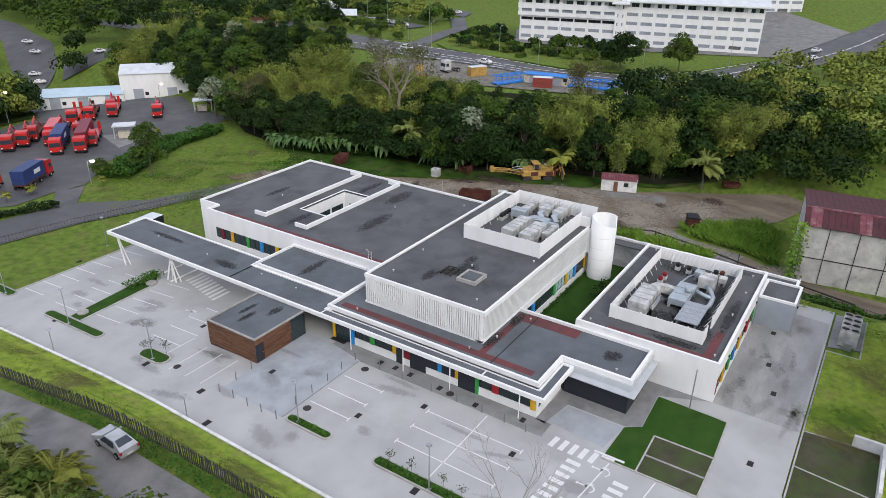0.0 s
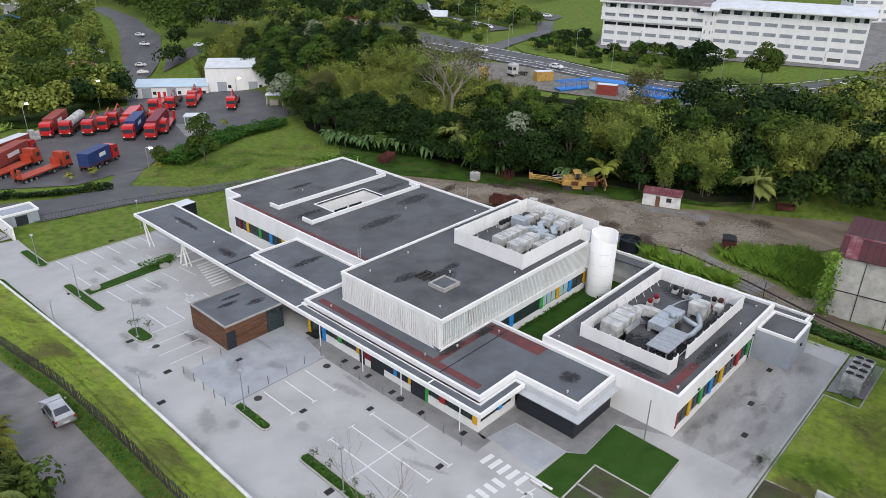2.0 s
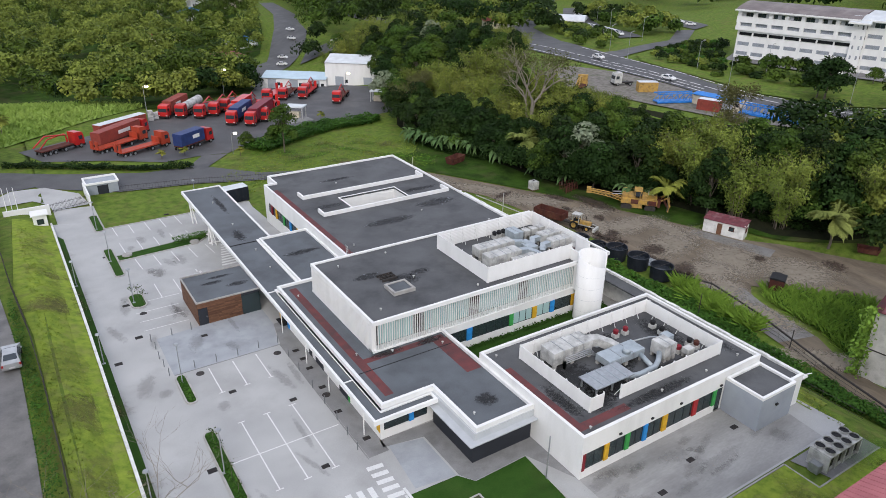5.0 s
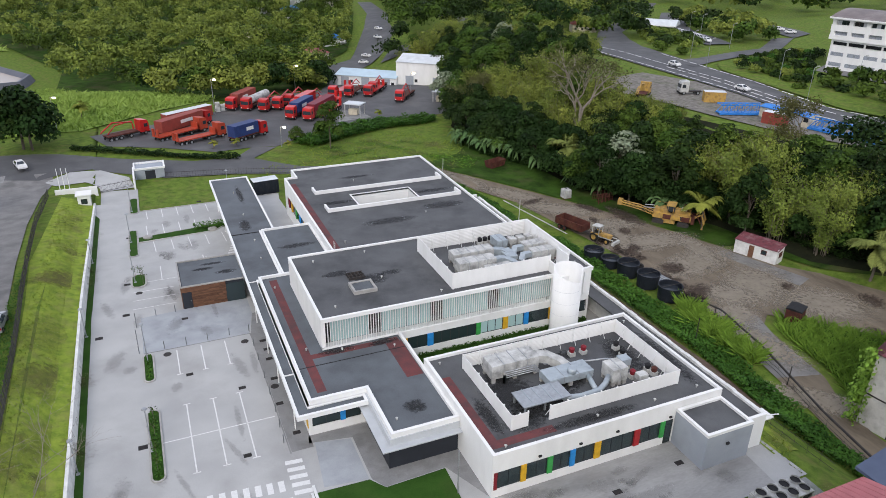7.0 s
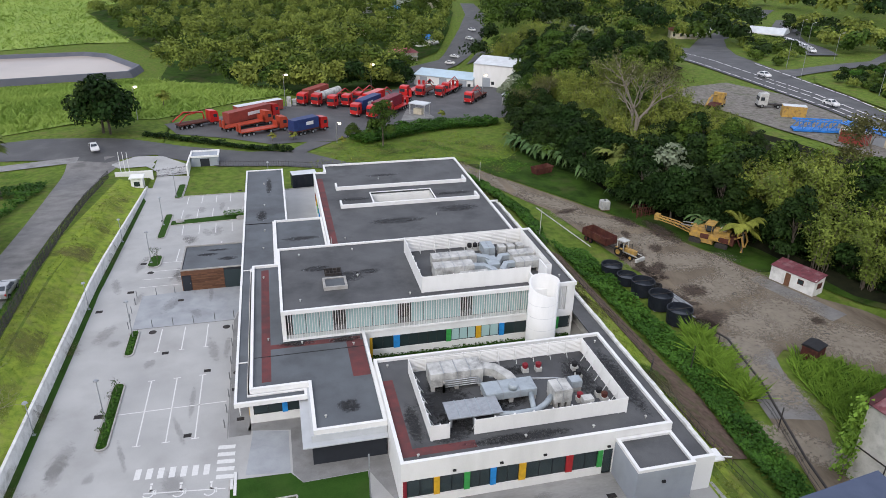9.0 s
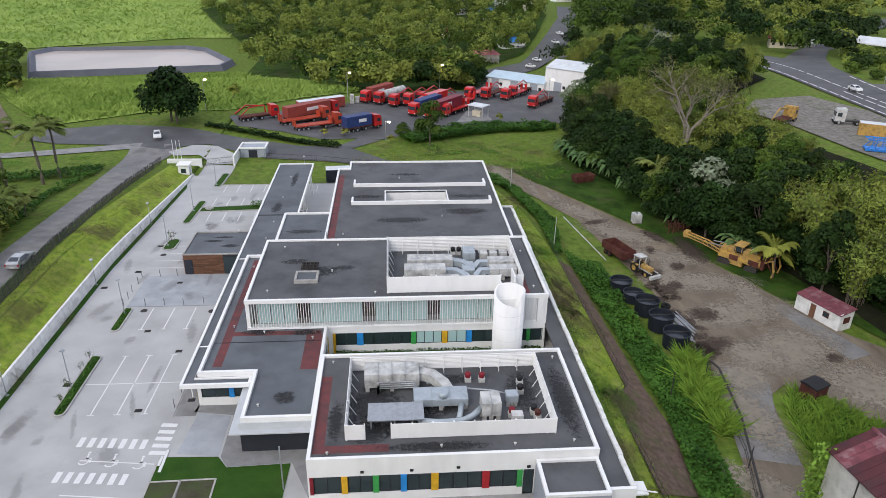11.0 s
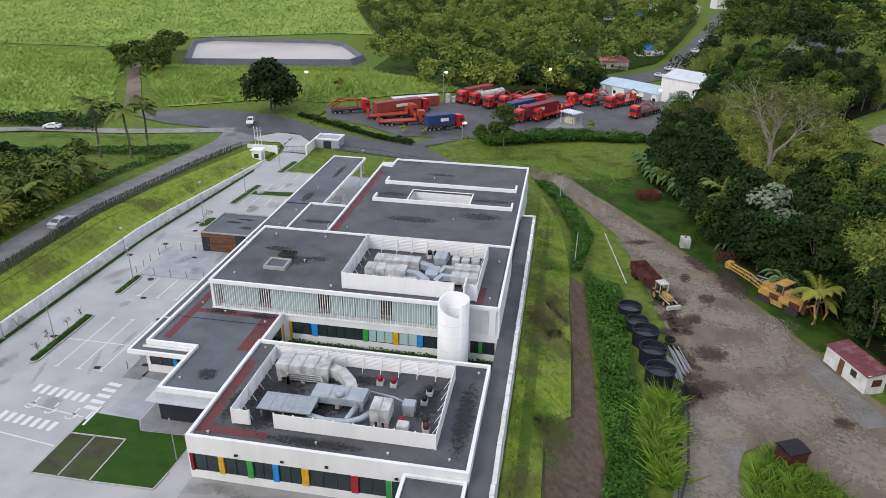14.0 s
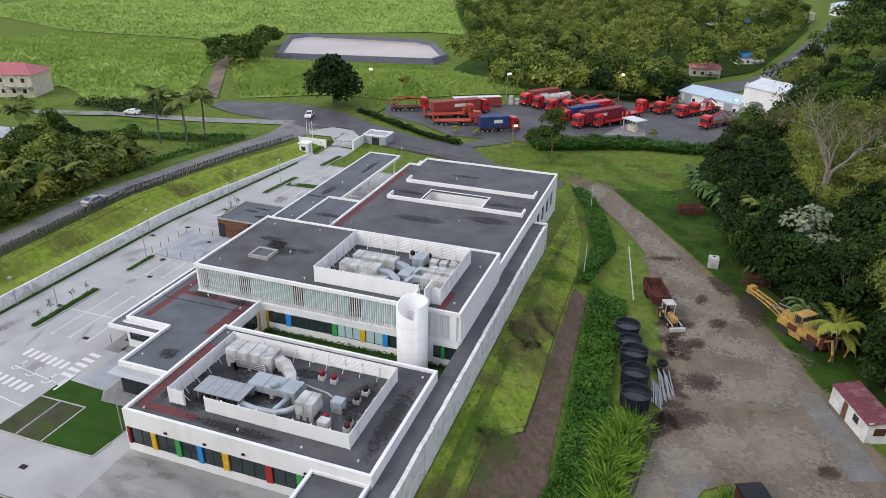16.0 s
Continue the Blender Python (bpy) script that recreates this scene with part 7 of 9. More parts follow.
ac_unit("fan_box", 70.4, 75.2, 14.0, 15.9, ZA, 0.75, "flat grey sheet-metal fan box", "duct", 2)
round_duct([(73.0, 14.4, ZA + 1.2), (73.0, 14.4, ZA + 1.75)], 0.42, "duct", "short round exhaust stub", ZA)
round_duct([(70.9, 14.0, ZA + 0.7), (70.5, 13.0, ZA + 0.55), (70.9, 12.1, ZA + 0.5), (72.4, 11.8, ZA + 0.5), (74.4, 11.9, ZA + 0.5), (75.4, 12.4, ZA + 0.6), (76.2, 13.0, ZA + 0.9)], 0.27, "duct", "pale blue-grey looped round duct", ZA)
round_duct([(74.6, 14.0, ZA + 0.7), (74.4, 13.0, ZA + 0.55), (74.2, 12.1, ZA + 0.5)], 0.25, "duct", "pale blue-grey round duct branch", ZA)
ac_unit("condenser", 76.2, 77.9, 12.4, 14.2, ZA, 1.35, "boxy white condenser unit on concrete feet", ribs=1)
round_duct([(75.2, 15.9, ZA + 0.9), (77.6, 15.6, ZA + 0.8), (79.0, 14.9, ZA + 0.8)], 0.09, "metal", "thin insulated pipe run", ZA)
ac_unit("condenser", 78.6, 79.7, 14.2, 15.2, ZA, 0.7, "small grey condenser box", "duct", 0)
ac_unit("condenser", 78.7, 79.7, 11.6, 12.4, ZA, 0.6, "small pale condenser box", ribs=0)
single("platform", boxes((66.4, 71.2, 11.6, 14.0, ZA + 0.95, ZA + 1.05), (66.6, 66.75, 11.8, 11.95, ZA, ZA + 0.95), (70.8, 70.95, 11.8, 11.95, ZA, ZA + 0.95), (66.6, 66.75, 13.7, 13.85, ZA, ZA + 0.95), (70.8, 70.95, 13.7, 13.85, ZA, ZA + 0.95), (68.6, 68.75, 11.8, 11.95, ZA, ZA + 0.95)), "metal", "low grey sheet-metal shelter roof over rooftop pipes", "shelter")
for i in range(4):
    single("shelter_ridge", boxes((67.4 + i * 0.95, 67.46 + i * 0.95, 11.55, 14.05, ZA + 1.05, ZA + 1.09)), "duct", "raised seam of the sheet-metal shelter", "seam")


def vent_pot(x, y, z, mat):
    ob = thing("roof_fan", (x, y, z), "small rooftop extract fan on a square kerb", "roof fan", "rooftop extract fans")
    part("kerb_box", boxes((x - 0.3, x + 0.3, y - 0.3, y + 0.3, z, z + 0.45)), "unit", ob)
    bm = bmesh.new()
    tube(bm, [(x, y, z + 0.45), (x, y, z + 0.85)], 0.26, 0.3, 12)
    tube(bm, [(x, y, z + 0.85), (x, y, z + 1.0)], 0.3, 0.1, 12)
    part("fan_head", bm, mat, ob)


for x, y, m in ((75.6, 18.3, "darkred"), (76.9, 18.2, "darkred"), (78.9, 12.9, "darkred"), (81.1, 12.5, "rust"), (80.9, 13.2, "black"), (80.4, 17.6, "black"), (80.2, 16.2, "black")):
    vent_pot(x, y, ZA, m)
# raised block plant
ac_unit("air_handler", 70.4, 75.6, 35.6, 37.2, ZB, 1.1, "stained white twin air handling unit", ribs=4)
ac_unit("air_handler", 70.0, 74.6, 33.0, 34.6, ZB, 1.2, "stained white air handling unit", ribs=3)
ac_unit("air_handler", 72.8, 76.0, 31.9, 32.8, ZB, 0.7, "low pale air handling unit", ribs=2)
duct([(74.6, 33.8, ZB + 1.0), (75.8, 33.7, ZB + 0.95), (76.8, 33.2, ZB + 0.6), (77.2, 32.6, ZB + 0.35)], 0.8, 0.7, "duct", "pale bent air duct", ZB)
duct([(75.6, 36.4, ZB + 0.9), (76.8, 36.0, ZB + 0.85), (77.6, 35.2, ZB + 0.5)], 0.8, 0.7, "duct", "pale bent air duct", ZB)
ac_unit("fan_box", 77.0, 78.4, 37.4, 39.4, ZB, 1.0, "grey sheet-metal fan box", "duct", 1)
ac_unit("condenser", 76.6, 78.0, 34.0, 36.4, ZB, 0.5, "grey sheet-metal plenum box", "duct", 0)
for i in range(3):
    ac_unit("condenser", 79.0 + 1.15 * i, 79.9 + 1.15 * i, 37.8, 38.8, ZB, 0.75, "small white condenser with a fan grille", ribs=0)
for i in range(2):
    ac_unit("air_handler", 79.6, 82.6, 33.2 + 2.0 * i, 34.6 + 2.0 * i, ZB, 0.95, "dirty white air handling unit", ribs=2)
    duct([(79.6, 33.9 + 2.0 * i, ZB + 0.9), (78.6, 33.9 + 2.0 * i, ZB + 0.9), (78.0, 33.2 + 2.0 * i, ZB + 0.5)], 0.7, 0.6, "duct", "pale bent air duct", ZB)
for i in range(4):
    vent_pot(76.0 + 0.7 * i, 40.2, ZB, "black")


# skylight and grille
def skylight():
    ob = thing("skylight", (59.1, 34.6, ZB), "square roof hatch with a pale metal kerb", "skylight")
    part("kerb_ring", boxes((57.8, 60.4, 33.4, 33.65, ZB, ZB + 0.4), (57.8, 60.4, 35.55, 35.8, ZB, ZB + 0.4), (57.8, 58.05, 33.65, 35.55, ZB, ZB + 0.4), (60.15, 60.4, 33.65, 35.55, ZB, ZB + 0.4)), "kerb", ob)
    part("lid", boxes((58.05, 60.15, 33.65, 35.55, ZB + 0.1, ZB + 0.3)), "deck2", ob)


skylight()
g_ob = thing("roof_grille", (59.2, 37.6, ZB), "dark metal grille over a roof vent", "grille")
for i in range(5):
    part("bar", boxes((58.3 + 0.42 * i, 58.36 + 0.42 * i, 36.9, 38.2, ZB + 0.2, ZB + 0.3)), "iron", g_ob)
part("frame", boxes((58.2, 60.1, 36.85, 36.95, ZB, ZB + 0.3), (58.2, 60.1, 38.15, 38.25, ZB, ZB + 0.3), (58.2, 60.1, 37.5, 37.56, ZB, ZB + 0.3)), "iron", g_ob)
vent_me = bmesh.new()
tube(vent_me, [(0, 0, 0), (0, 0, 0.22)], 0.07, 0.07, 8)
tube(vent_me, [(0, 0, 0.22), (0, 0, 0.26)], 0.14, 0.1, 8)
vent_me = to_mesh("roof_outlet", vent_me, "unit")
for x, y, z in ((62.8, 21.8, ZA), (83.6, 9.4, ZA), (78.6, 9.2, ZA), (72.5, 9.3, ZA), (63.2, 8.9, ZA), (84.4, 21.6, ZA), (84.2, 31.4, ZB), (66.8, 30.8, ZB), (55.2, 31.6, ZB), (55.6, 42.8, ZB), (62, 43.2, ZB), (61.8, 36.2, ZB), (84.3, 40.5, ZB), (56.4, 16.4, 3.48),
               (60.2, 27.6, 3.48), (51.6, 30.2, 3.48), (51.2, 44.6, 3.48), (55, 28.9, 3.48), (51.2, 54, 3.16), (51.4, 60, 3.16), (51.4, 70, 3.16), (51.4, 80, 3.16), (64, 72, 4.55), (76, 58, 4.55), (70, 75, 4.55), (62, 52, 4.55), (82.4, 50, 4.55)):
    o = new("roof_outlet", vent_me)
    o.location = (x, y, z)
    tagged(o, "small pale roof vent outlet", "roof vent", "roof vent outlets")
bm = bmesh.new()
for y in (49.6, 50.1):
    tube(bm, [(60.0, y, 4.5), (60.0, y, 5.9)], 0.04, 0.04, 6)
for i in range(4):
    tube(bm, [(60.0, 49.6, 4.7 + 0.35 * i), (60.0, 50.1, 4.7 + 0.35 * i)], 0.025, 0.025, 6)
single("roof_ladder", bm, "unit", "short white ladder between two roofs", "ladder")
for x, z in ((66.0, 3.1), (73.8, 3.2), (70, 3.1), (79.6, 3.0)):
    single("wall_light", boxes((x - 0.14, x + 0.14, 7.86, 7.99, z - 0.08, z + 0.08)), "black", "small dark outdoor wall light", "wall light", "facade wall lights")
single("wall_light", boxes((82.4, 82.7, 3.74, 3.9, 2.2, 2.4)), "black", "small dark outdoor wall light", "wall light", "facade wall lights")


# chillers on their pad
def chiller():
    ob = thing("chiller", (83.1, -1.7, 0), "dirty white chiller with eight round fans on a concrete pad", "chiller")
    x0, x1, y0, y1 = 80.4, 85.4, -2.9, -1.0
    bm = bmesh.new()
    for i in range(5):
        c = x0 + (x1 - x0) * i / 4
        box(bm, c - 0.08, c + 0.08, y0, y1, 0.1, 1.75)
    box(bm, x0, x1, y0 + 0.1, y1 - 0.1, 0.1, 0.3)
    part("frame", bm, "unit", ob)
    part("coil", boxes((x0 + 0.1, x1 - 0.1, y0 + 0.25, y0 + 0.4, 0.35, 1.7), (x0 + 0.1, x1 - 0.1, y1 - 0.4, y1 - 0.25, 0.35, 1.7)), "iron", ob, "dark finned coils")
    part("top", boxes((x0, x1, y0, y1, 1.72, 1.85)), "unit", ob)
    for i in range(4):
        for j in range(2):
            bm = bmesh.new()
            cx, cy = x0 + 0.63 + 1.25 * i, y0 + 0.5 + 0.92 * j
            tube(bm, [(cx, cy, 1.85), (cx, cy, 2.08)], 0.46, 0.44, 16, caps=False)
            f = part("fan_ring", bm, "unit", ob)
            bm = bmesh.new()
            tube(bm, [(cx, cy, 1.86), (cx, cy, 1.95)], 0.43, 0.43, 16)
            part("fan", bm, "black", f)
    part("pump", boxes((79.6, 80.3, -2.5, -1.6, 0.02, 0.9)), "metal", ob)


drape("chiller_pad", [(79.3, -0.2), (88.0, -0.2), (88.0, -3.6), (80.6, -4.0)], "concrete_dark", 0.03, 5.0, "grey concrete pad under the chiller", "pavement")
chiller()


# ---- things in the works yard ----
def round_tank(x, y, h, r):
    z = ground_z(x, y)
    ob = thing("water_tank", (x, y, z), "open dark blue-grey round tank with water in it", "tank", "row of round tanks")
    bm = bmesh.new()
    n = 28
    rings = []
    for rr, zz in ((r * 0.94, z + 0.1), (r, z + h), (r + 0.07, z + h), (r + 0.07, z + h + 0.08), (r - 0.05, z + h + 0.08), (r * 0.9, z + h * 0.45)):
        rings.append([bm.verts.new((x + rr * math.cos(2 * math.pi * i / n), y + rr * math.sin(2 * math.pi * i / n), zz)) for i in range(n)])
    for A_, B_ in zip(rings, rings[1:]):
        for i in range(n):
            bm.faces.new((A_[i], A_[(i + 1) % n], B_[(i + 1) % n], B_[i]))
    bm.faces.new(rings[0][::-1])
    part("shell", bm, "tank", ob)
    bm = bmesh.new()
    bm.faces.new([bm.verts.new((x + r * 0.93 * math.cos(2 * math.pi * i / n), y + r * 0.93 * math.sin(2 * math.pi * i / n), z + h * 0.72)) for i in range(n)])
    part("water", bm, "water", ob)
    part("brace", boxes((x - r, x + r, y - 0.04, y + 0.04, z + h, z + h + 0.06)), "iron", ob)
    for a in (0.6, 2.2, 3.7, 5.3):
        part("block", boxes((x + r * 0.7 * math.cos(a) - 0.2, x + r * 0.7 * math.cos(a) + 0.2, y + r * 0.7 * math.sin(a) - 0.2, y + r * 0.7 * math.sin(a) + 0.2, z - 0.1, z + 0.12)), "kerb", ob)


for x, y, h, r in ((101.2, 50.4, 1.5, 1.55), (101.9, 47.0, 1.4, 1.4), (102.6, 43.6, 2.1, 1.6), (103.1, 39.6, 2.1, 1.6), (103.5, 35.4, 2.1, 1.65)):
    round_tank(x, y, h, r)


def wheel(ob, x, y, z, r, w, turn=0.0, rim="plant_yellow"):
    """A tyre with a rim; axle along the local x of the turn."""
    bm = bmesh.new()
    d = Vector((math.cos(turn), math.sin(turn), 0))
    c = Vector((x, y, z))
    rings = []
    for s, rr in ((-0.5, 0.6), (-0.5, 0.9), (-0.32, 1.0), (0.32, 1.0), (0.5, 0.9), (0.5, 0.6)):
        rings.append([bm.verts.new(c + d * s * w + (Vector((0, 0, 1)) * math.cos(a) + d.cross(Vector((0, 0, 1))) * math.sin(a)) * r * rr) for a in [2 * math.pi * i / 16 for i in range(16)]])
    for A_, B_ in zip(rings, rings[1:]):
        for i in range(16):
            bm.faces.new((A_[i], A_[(i + 1) % 16], B_[(i + 1) % 16], B_[i]))
    ty = part("tyre", bm, "tyre", ob)
    bm = bmesh.new()
    tube(bm, [c - d * w * 0.4, c + d * w * 0.4], r * 0.6, r * 0.6, 12)
    part("rim", bm, rim, ty)


def place(ob, x, y, z, turn, scale=1.0):
    ob.location, ob.rotation_euler, ob.scale = (x, y, z), (0, 0, turn), (scale, scale, scale)


def tip_trailer():
    ob = thing("farm_trailer", (0, 0, 0), "rusty red tipping farm trailer", "trailer")
    bm = bmesh.new()
    w, L, h = 1.2, 2.8, 1.15
    for a in ((-w, -w + 0.08, -L, L, 1.0, 1.0 + h), (w - 0.08, w, -L, L, 1.0, 1.0 + h), (-w, w, -L, -L + 0.08, 1.0, 1.0 + h), (-w, w, L - 0.08, L, 1.0, 1.0 + h), (-w, w, -L, L, 0.95, 1.03)):
        box(bm, *a)
    part("body", bm, "rust", ob)
    for i in range(6):
        yy = -L + 0.3 + i * (2 * L - 0.6) / 5
        part("rib", boxes((-w - 0.06, -w, yy - 0.05, yy + 0.05, 0.95, 1.05 + h)), "rust", ob)
        part("rib", boxes((w, w + 0.06, yy - 0.05, yy + 0.05, 0.95, 1.05 + h)), "rust", ob)
    part("chassis", boxes((-0.4, 0.4, -L - 1.2, L, 0.7, 0.95)), "iron", ob)
    for sx in (-1, 1):
        for yy in (0.9, 1.9):
            wheel(ob, sx * 0.95, yy, 0.45, 0.45, 0.3, rim="rust")
    return ob


o = tip_trailer()
place(o, 104.0, 60.8, ground_z(104, 60.8), radians(18))


def tractor():
    ob = thing("tractor", (0, 0, 0), "old yellow and white tractor with a front loader", "tractor")
    bm = bmesh.new()
    box(bm, -0.35, 0.35, -1.9, 0.1, 0.9, 1.55, bevel=0.08)
    part("bonnet", bm, "plant_yellow", ob)
    bm = bmesh.new()
    for sx in (-0.6, 0.6):
        for yy in (0.15, 1.35):
            box(bm, sx - 0.05, sx + 0.05, yy - 0.05, yy + 0.05, 1.1, 2.5)
    box(bm, -0.72, 0.72, 0.0, 1.5, 2.5, 2.62, bevel=0.04)
    part("cab", bm, "unit", ob)
    part("seat", boxes((-0.3, 0.3, 0.6, 1.1, 1.1, 1.3), (-0.3, 0.3, 1.0, 1.12, 1.3, 1.8)), "black", ob)
    part("mudguard", boxes((-0.95, -0.6, 0.2, 1.5, 1.35, 1.45), (0.6, 0.95, 0.2, 1.5, 1.35, 1.45)), "plant_yellow", ob)
    part("exhaust", boxes((0.2, 0.28, -0.9, -0.82, 1.5, 2.4)), "iron", ob)
    part("loader", boxes((-0.65, -0.55, -2.6, 0.3, 0.9, 1.05), (0.55, 0.65, -2.6, 0.3, 0.9, 1.05), (-1.0, 1.0, -2.95, -2.55, 0.25, 0.75)), "unit", ob)
    for sx in (-1, 1):
        wheel(ob, sx * 0.78, 0.9, 0.75, 0.75, 0.4)
        wheel(ob, sx * 0.65, -1.4, 0.45, 0.45, 0.28)
    return ob


o = tractor()
place(o, 106.1, 55.4, ground_z(106, 55.4), radians(24))


def milling_machine():
    ob = thing("excavator", (0, 0, 0), "dusty yellow tracked digging machine with a long conveyor boom", "excavator")
    for sx in (-1, 1):
        for yy in (-2.3, 1.6):
            bm = bmesh.new()
            profile(bm, [(yy - 0.9, 0.15), (yy - 0.6, 0), (yy + 0.6, 0), (yy + 0.9, 0.15), (yy + 0.9, 0.6), (yy + 0.6, 0.85), (yy - 0.6, 0.85), (yy - 0.9, 0.6)], sx * 1.1 - 0.22, sx * 1.1 + 0.22, "x")
            part("track", bm, "iron", ob)
    bm = bmesh.new()
    box(bm, -1.15, 1.15, -3.4, 2.6, 0.9, 1.9, bevel=0.08)
    box(bm, -1.05, 0.4, -3.2, -0.8, 1.9, 2.7, bevel=0.08)
    box(bm, -0.9, 1.0, 0.4, 2.4, 1.9, 2.5, bevel=0.08)
    part("body", bm, "plant_yellow", ob)
    part("engine_grille", boxes((-1.17, 1.17, -3.0, -1.6, 1.1, 1.7), (-0.8, 0.2, -3.22, -3.18, 2.0, 2.6)), "iron", ob)
    bm = bmesh.new()
    for sx in (-1.0, 0.9):
        for yy in (-0.6, 0.3):
            box(bm, sx, sx + 0.08, yy, yy + 0.08, 1.9, 3.2)
    box(bm, -1.2, 1.15, -0.8, 0.6, 3.2, 3.3)
    part("canopy", bm, "plant_yellow", ob)
    part("console", boxes((-0.5, 0.5, -0.3, 0.2, 1.9, 2.6)), "black", ob)
    bm = bmesh.new()
    box(bm, -1.1, 1.1, -1.0, 1.0, 0.25, 0.9)
    part("drum_box", bm, "plant_yellow", ob)
    bm = bmesh.new()
    for sx in (-0.4, 0.4):
        tube(bm, [(sx, 2.5, 1.5), (sx, 5.0, 2.1), (sx, 8.2, 2.4)], 0.09, 0.09, 6)
        tube(bm, [(sx, 2.5, 1.0), (sx, 5.0, 1.6), (sx, 8.2, 2.0)], 0.07, 0.07, 6)
    for i in range(9):
        yy = 2.6 + i * 0.68
        box(bm, -0.4, 0.4, yy, yy + 0.08, 1.35 + 0.14 * i * (0.9 if i > 4 else 1), 1.45 + 0.14 * i * (0.9 if i > 4 else 1))
    part("conveyor_boom", bm, "plant_yellow", ob)
    part("belt", boxes((-0.36, 0.36, 2.6, 5.0, 1.55, 1.6)), "black", ob)
    part("boom_head", boxes((-0.5, 0.5, 7.8, 8.5, 1.8, 2.7)), "plant_yellow", ob)
    bm = bmesh.new()
    tube(bm, [(0.7, -3.3, 2.0), (1.3, -4.4, 1.6), (1.2, -5.0, 0.5)], 0.16, 0.12, 6)
    tube(bm, [(-0.6, -3.3, 2.0), (-1.0, -4.2, 2.3), (-0.9, -4.9, 1.0)], 0.14, 0.1, 6)
    part("rear_arm", bm, "rust", ob)
    for sx in (-1.18, 1.18):
        for k in range(4):
            part("side_panel", boxes((sx - 0.05, sx + 0.05, -3.2 + 1.45 * k, -1.95 + 1.45 * k, 1.0, 1.75)), "plant_yellow" if k % 2 else "rust", ob)
        bm = bmesh.new()
        tube(bm, [(sx, -3.3, 2.5), (sx, -0.9, 2.5), (sx, -0.9, 1.9)], 0.035, 0.035, 5)
        tube(bm, [(sx, 0.5, 1.9), (sx, 0.5, 2.9), (sx, 2.5, 2.9), (sx, 2.5, 1.9)], 0.035, 0.035, 5)
        part("handrail", bm, "plant_yellow", ob)
        bm = bmesh.new()
        tube(bm, [(sx * 0.6, 1.9, 2.4), (sx * 0.5, 4.2, 2.2)], 0.11, 0.08, 7)
        part("hydraulic_ram", bm, "steel", ob)
    part("cab", boxes((-0.95, 0.85, -0.75, 0.5, 2.3, 3.15)), "carglass", ob, "dark glazed operator's cab")
    bm = bmesh.new()
    tube(bm, [(0.75, -2.0, 1.9), (0.75, -2.0, 3.3)], 0.09, 0.07, 8)
    part("exhaust", bm, "rust", ob)
    part("tool_box", boxes((-0.8, 0.0, -2.6, -1.7, 2.7, 3.05)), "cream", ob)
    part("counterweight", boxes((-1.0, 1.0, -3.9, -3.42, 0.7, 2.0)), "rust", ob)
    for sx in (-0.75, 0.75):
        bm = bmesh.new()
        tube(bm, [(sx, -3.8, 1.8), (sx * 1.5, -4.9, 2.6), (sx * 1.6, -5.4, 1.2), (sx * 1.5, -5.2, 0.15)], 0.2, 0.14, 6)
        part("rear_arm", bm, "plant_yellow", ob)
    for k in range(8):
        yy = 2.8 + 0.68 * k
        bm = bmesh.new()
        for sx in (-0.44, 0.44):
            tube(bm, [(sx, yy, 1.1 + 0.12 * k), (sx, yy + 0.6, 1.62 + 0.12 * k)], 0.04, 0.04, 4)
        part("boom_brace", bm, "plant_yellow", ob)
    return ob


o = milling_machine()
place(o, 122.0, 57.6, ground_z(122.0, 57.6), radians(41), 1.08)


def hut():
    ob = thing("works_hut", (0, 0, 0), "small whitewashed hut with a mottled rose-red sheet roof", "hut")
    part("wall", boxes((0, 2.5, 0, 0.12, -0.2, 2.4), (0, 2.5, 6.6, 6.72, -0.2, 2.2), (0, 0.12, 0.12, 6.6, -0.2, 2.2), (2.38, 2.5, 0.12, 6.6, -0.2, 2.6)), "white_old", ob)
    for i in range(14):
        c = -0.15 + i * 0.5
        bm = bmesh.new()
        profile(bm, [(-0.2, 2.25), (2.75, 2.72), (2.75, 2.76), (-0.2, 2.29)], c, c + 0.49, "y")
        part("roof_sheet", bm, "roof_mottled", ob)
    w = part("window", boxes((-0.04, 0.0, 1.6, 2.5, 1.0, 1.8)), "rust", ob)
    part("pane", boxes((-0.05, -0.04, 1.7, 2.4, 1.1, 1.7)), "glass", w)
    part("door", boxes((-0.04, 0.0, 3.6, 4.4, 0.0, 1.95)), "wood", ob)
    part("opening", boxes((0.7, 1.9, -0.03, 0.0, 0.9, 1.8)), "rust", ob)
    return ob


o = hut()
place(o, 126.0, 37.7, ground_z(125, 41) + 0.05, radians(20.5))


def cube_tank(x, y):
    z = ground_z(x, y)
    ob = thing("cube_tank", (x, y, z), "dirty white plastic cube tank in a wire cage", "tank")
    bm = bmesh.new()
    box(bm, x - 0.75, x + 0.75, y - 0.75, y + 0.75, z + 0.15, z + 1.8, bevel=0.12)
    part("body", bm, "unit", ob)
    part("pallet", boxes((x - 0.8, x + 0.8, y - 0.8, y + 0.8, z, z + 0.14)), "wood", ob)
    bm = bmesh.new()
    tube(bm, [(x, y, z + 1.78), (x, y, z + 1.9)], 0.18, 0.18, 10)
    part("cap", bm, "black", ob)
    for i in range(4):
        c = x - 0.75 + 0.5 * i
        part("cage_bar", boxes((c - 0.02, c + 0.02, y - 0.8, y - 0.76, z + 0.1, z + 1.75)), "metal", ob)


cube_tank(111.5, 74.6)


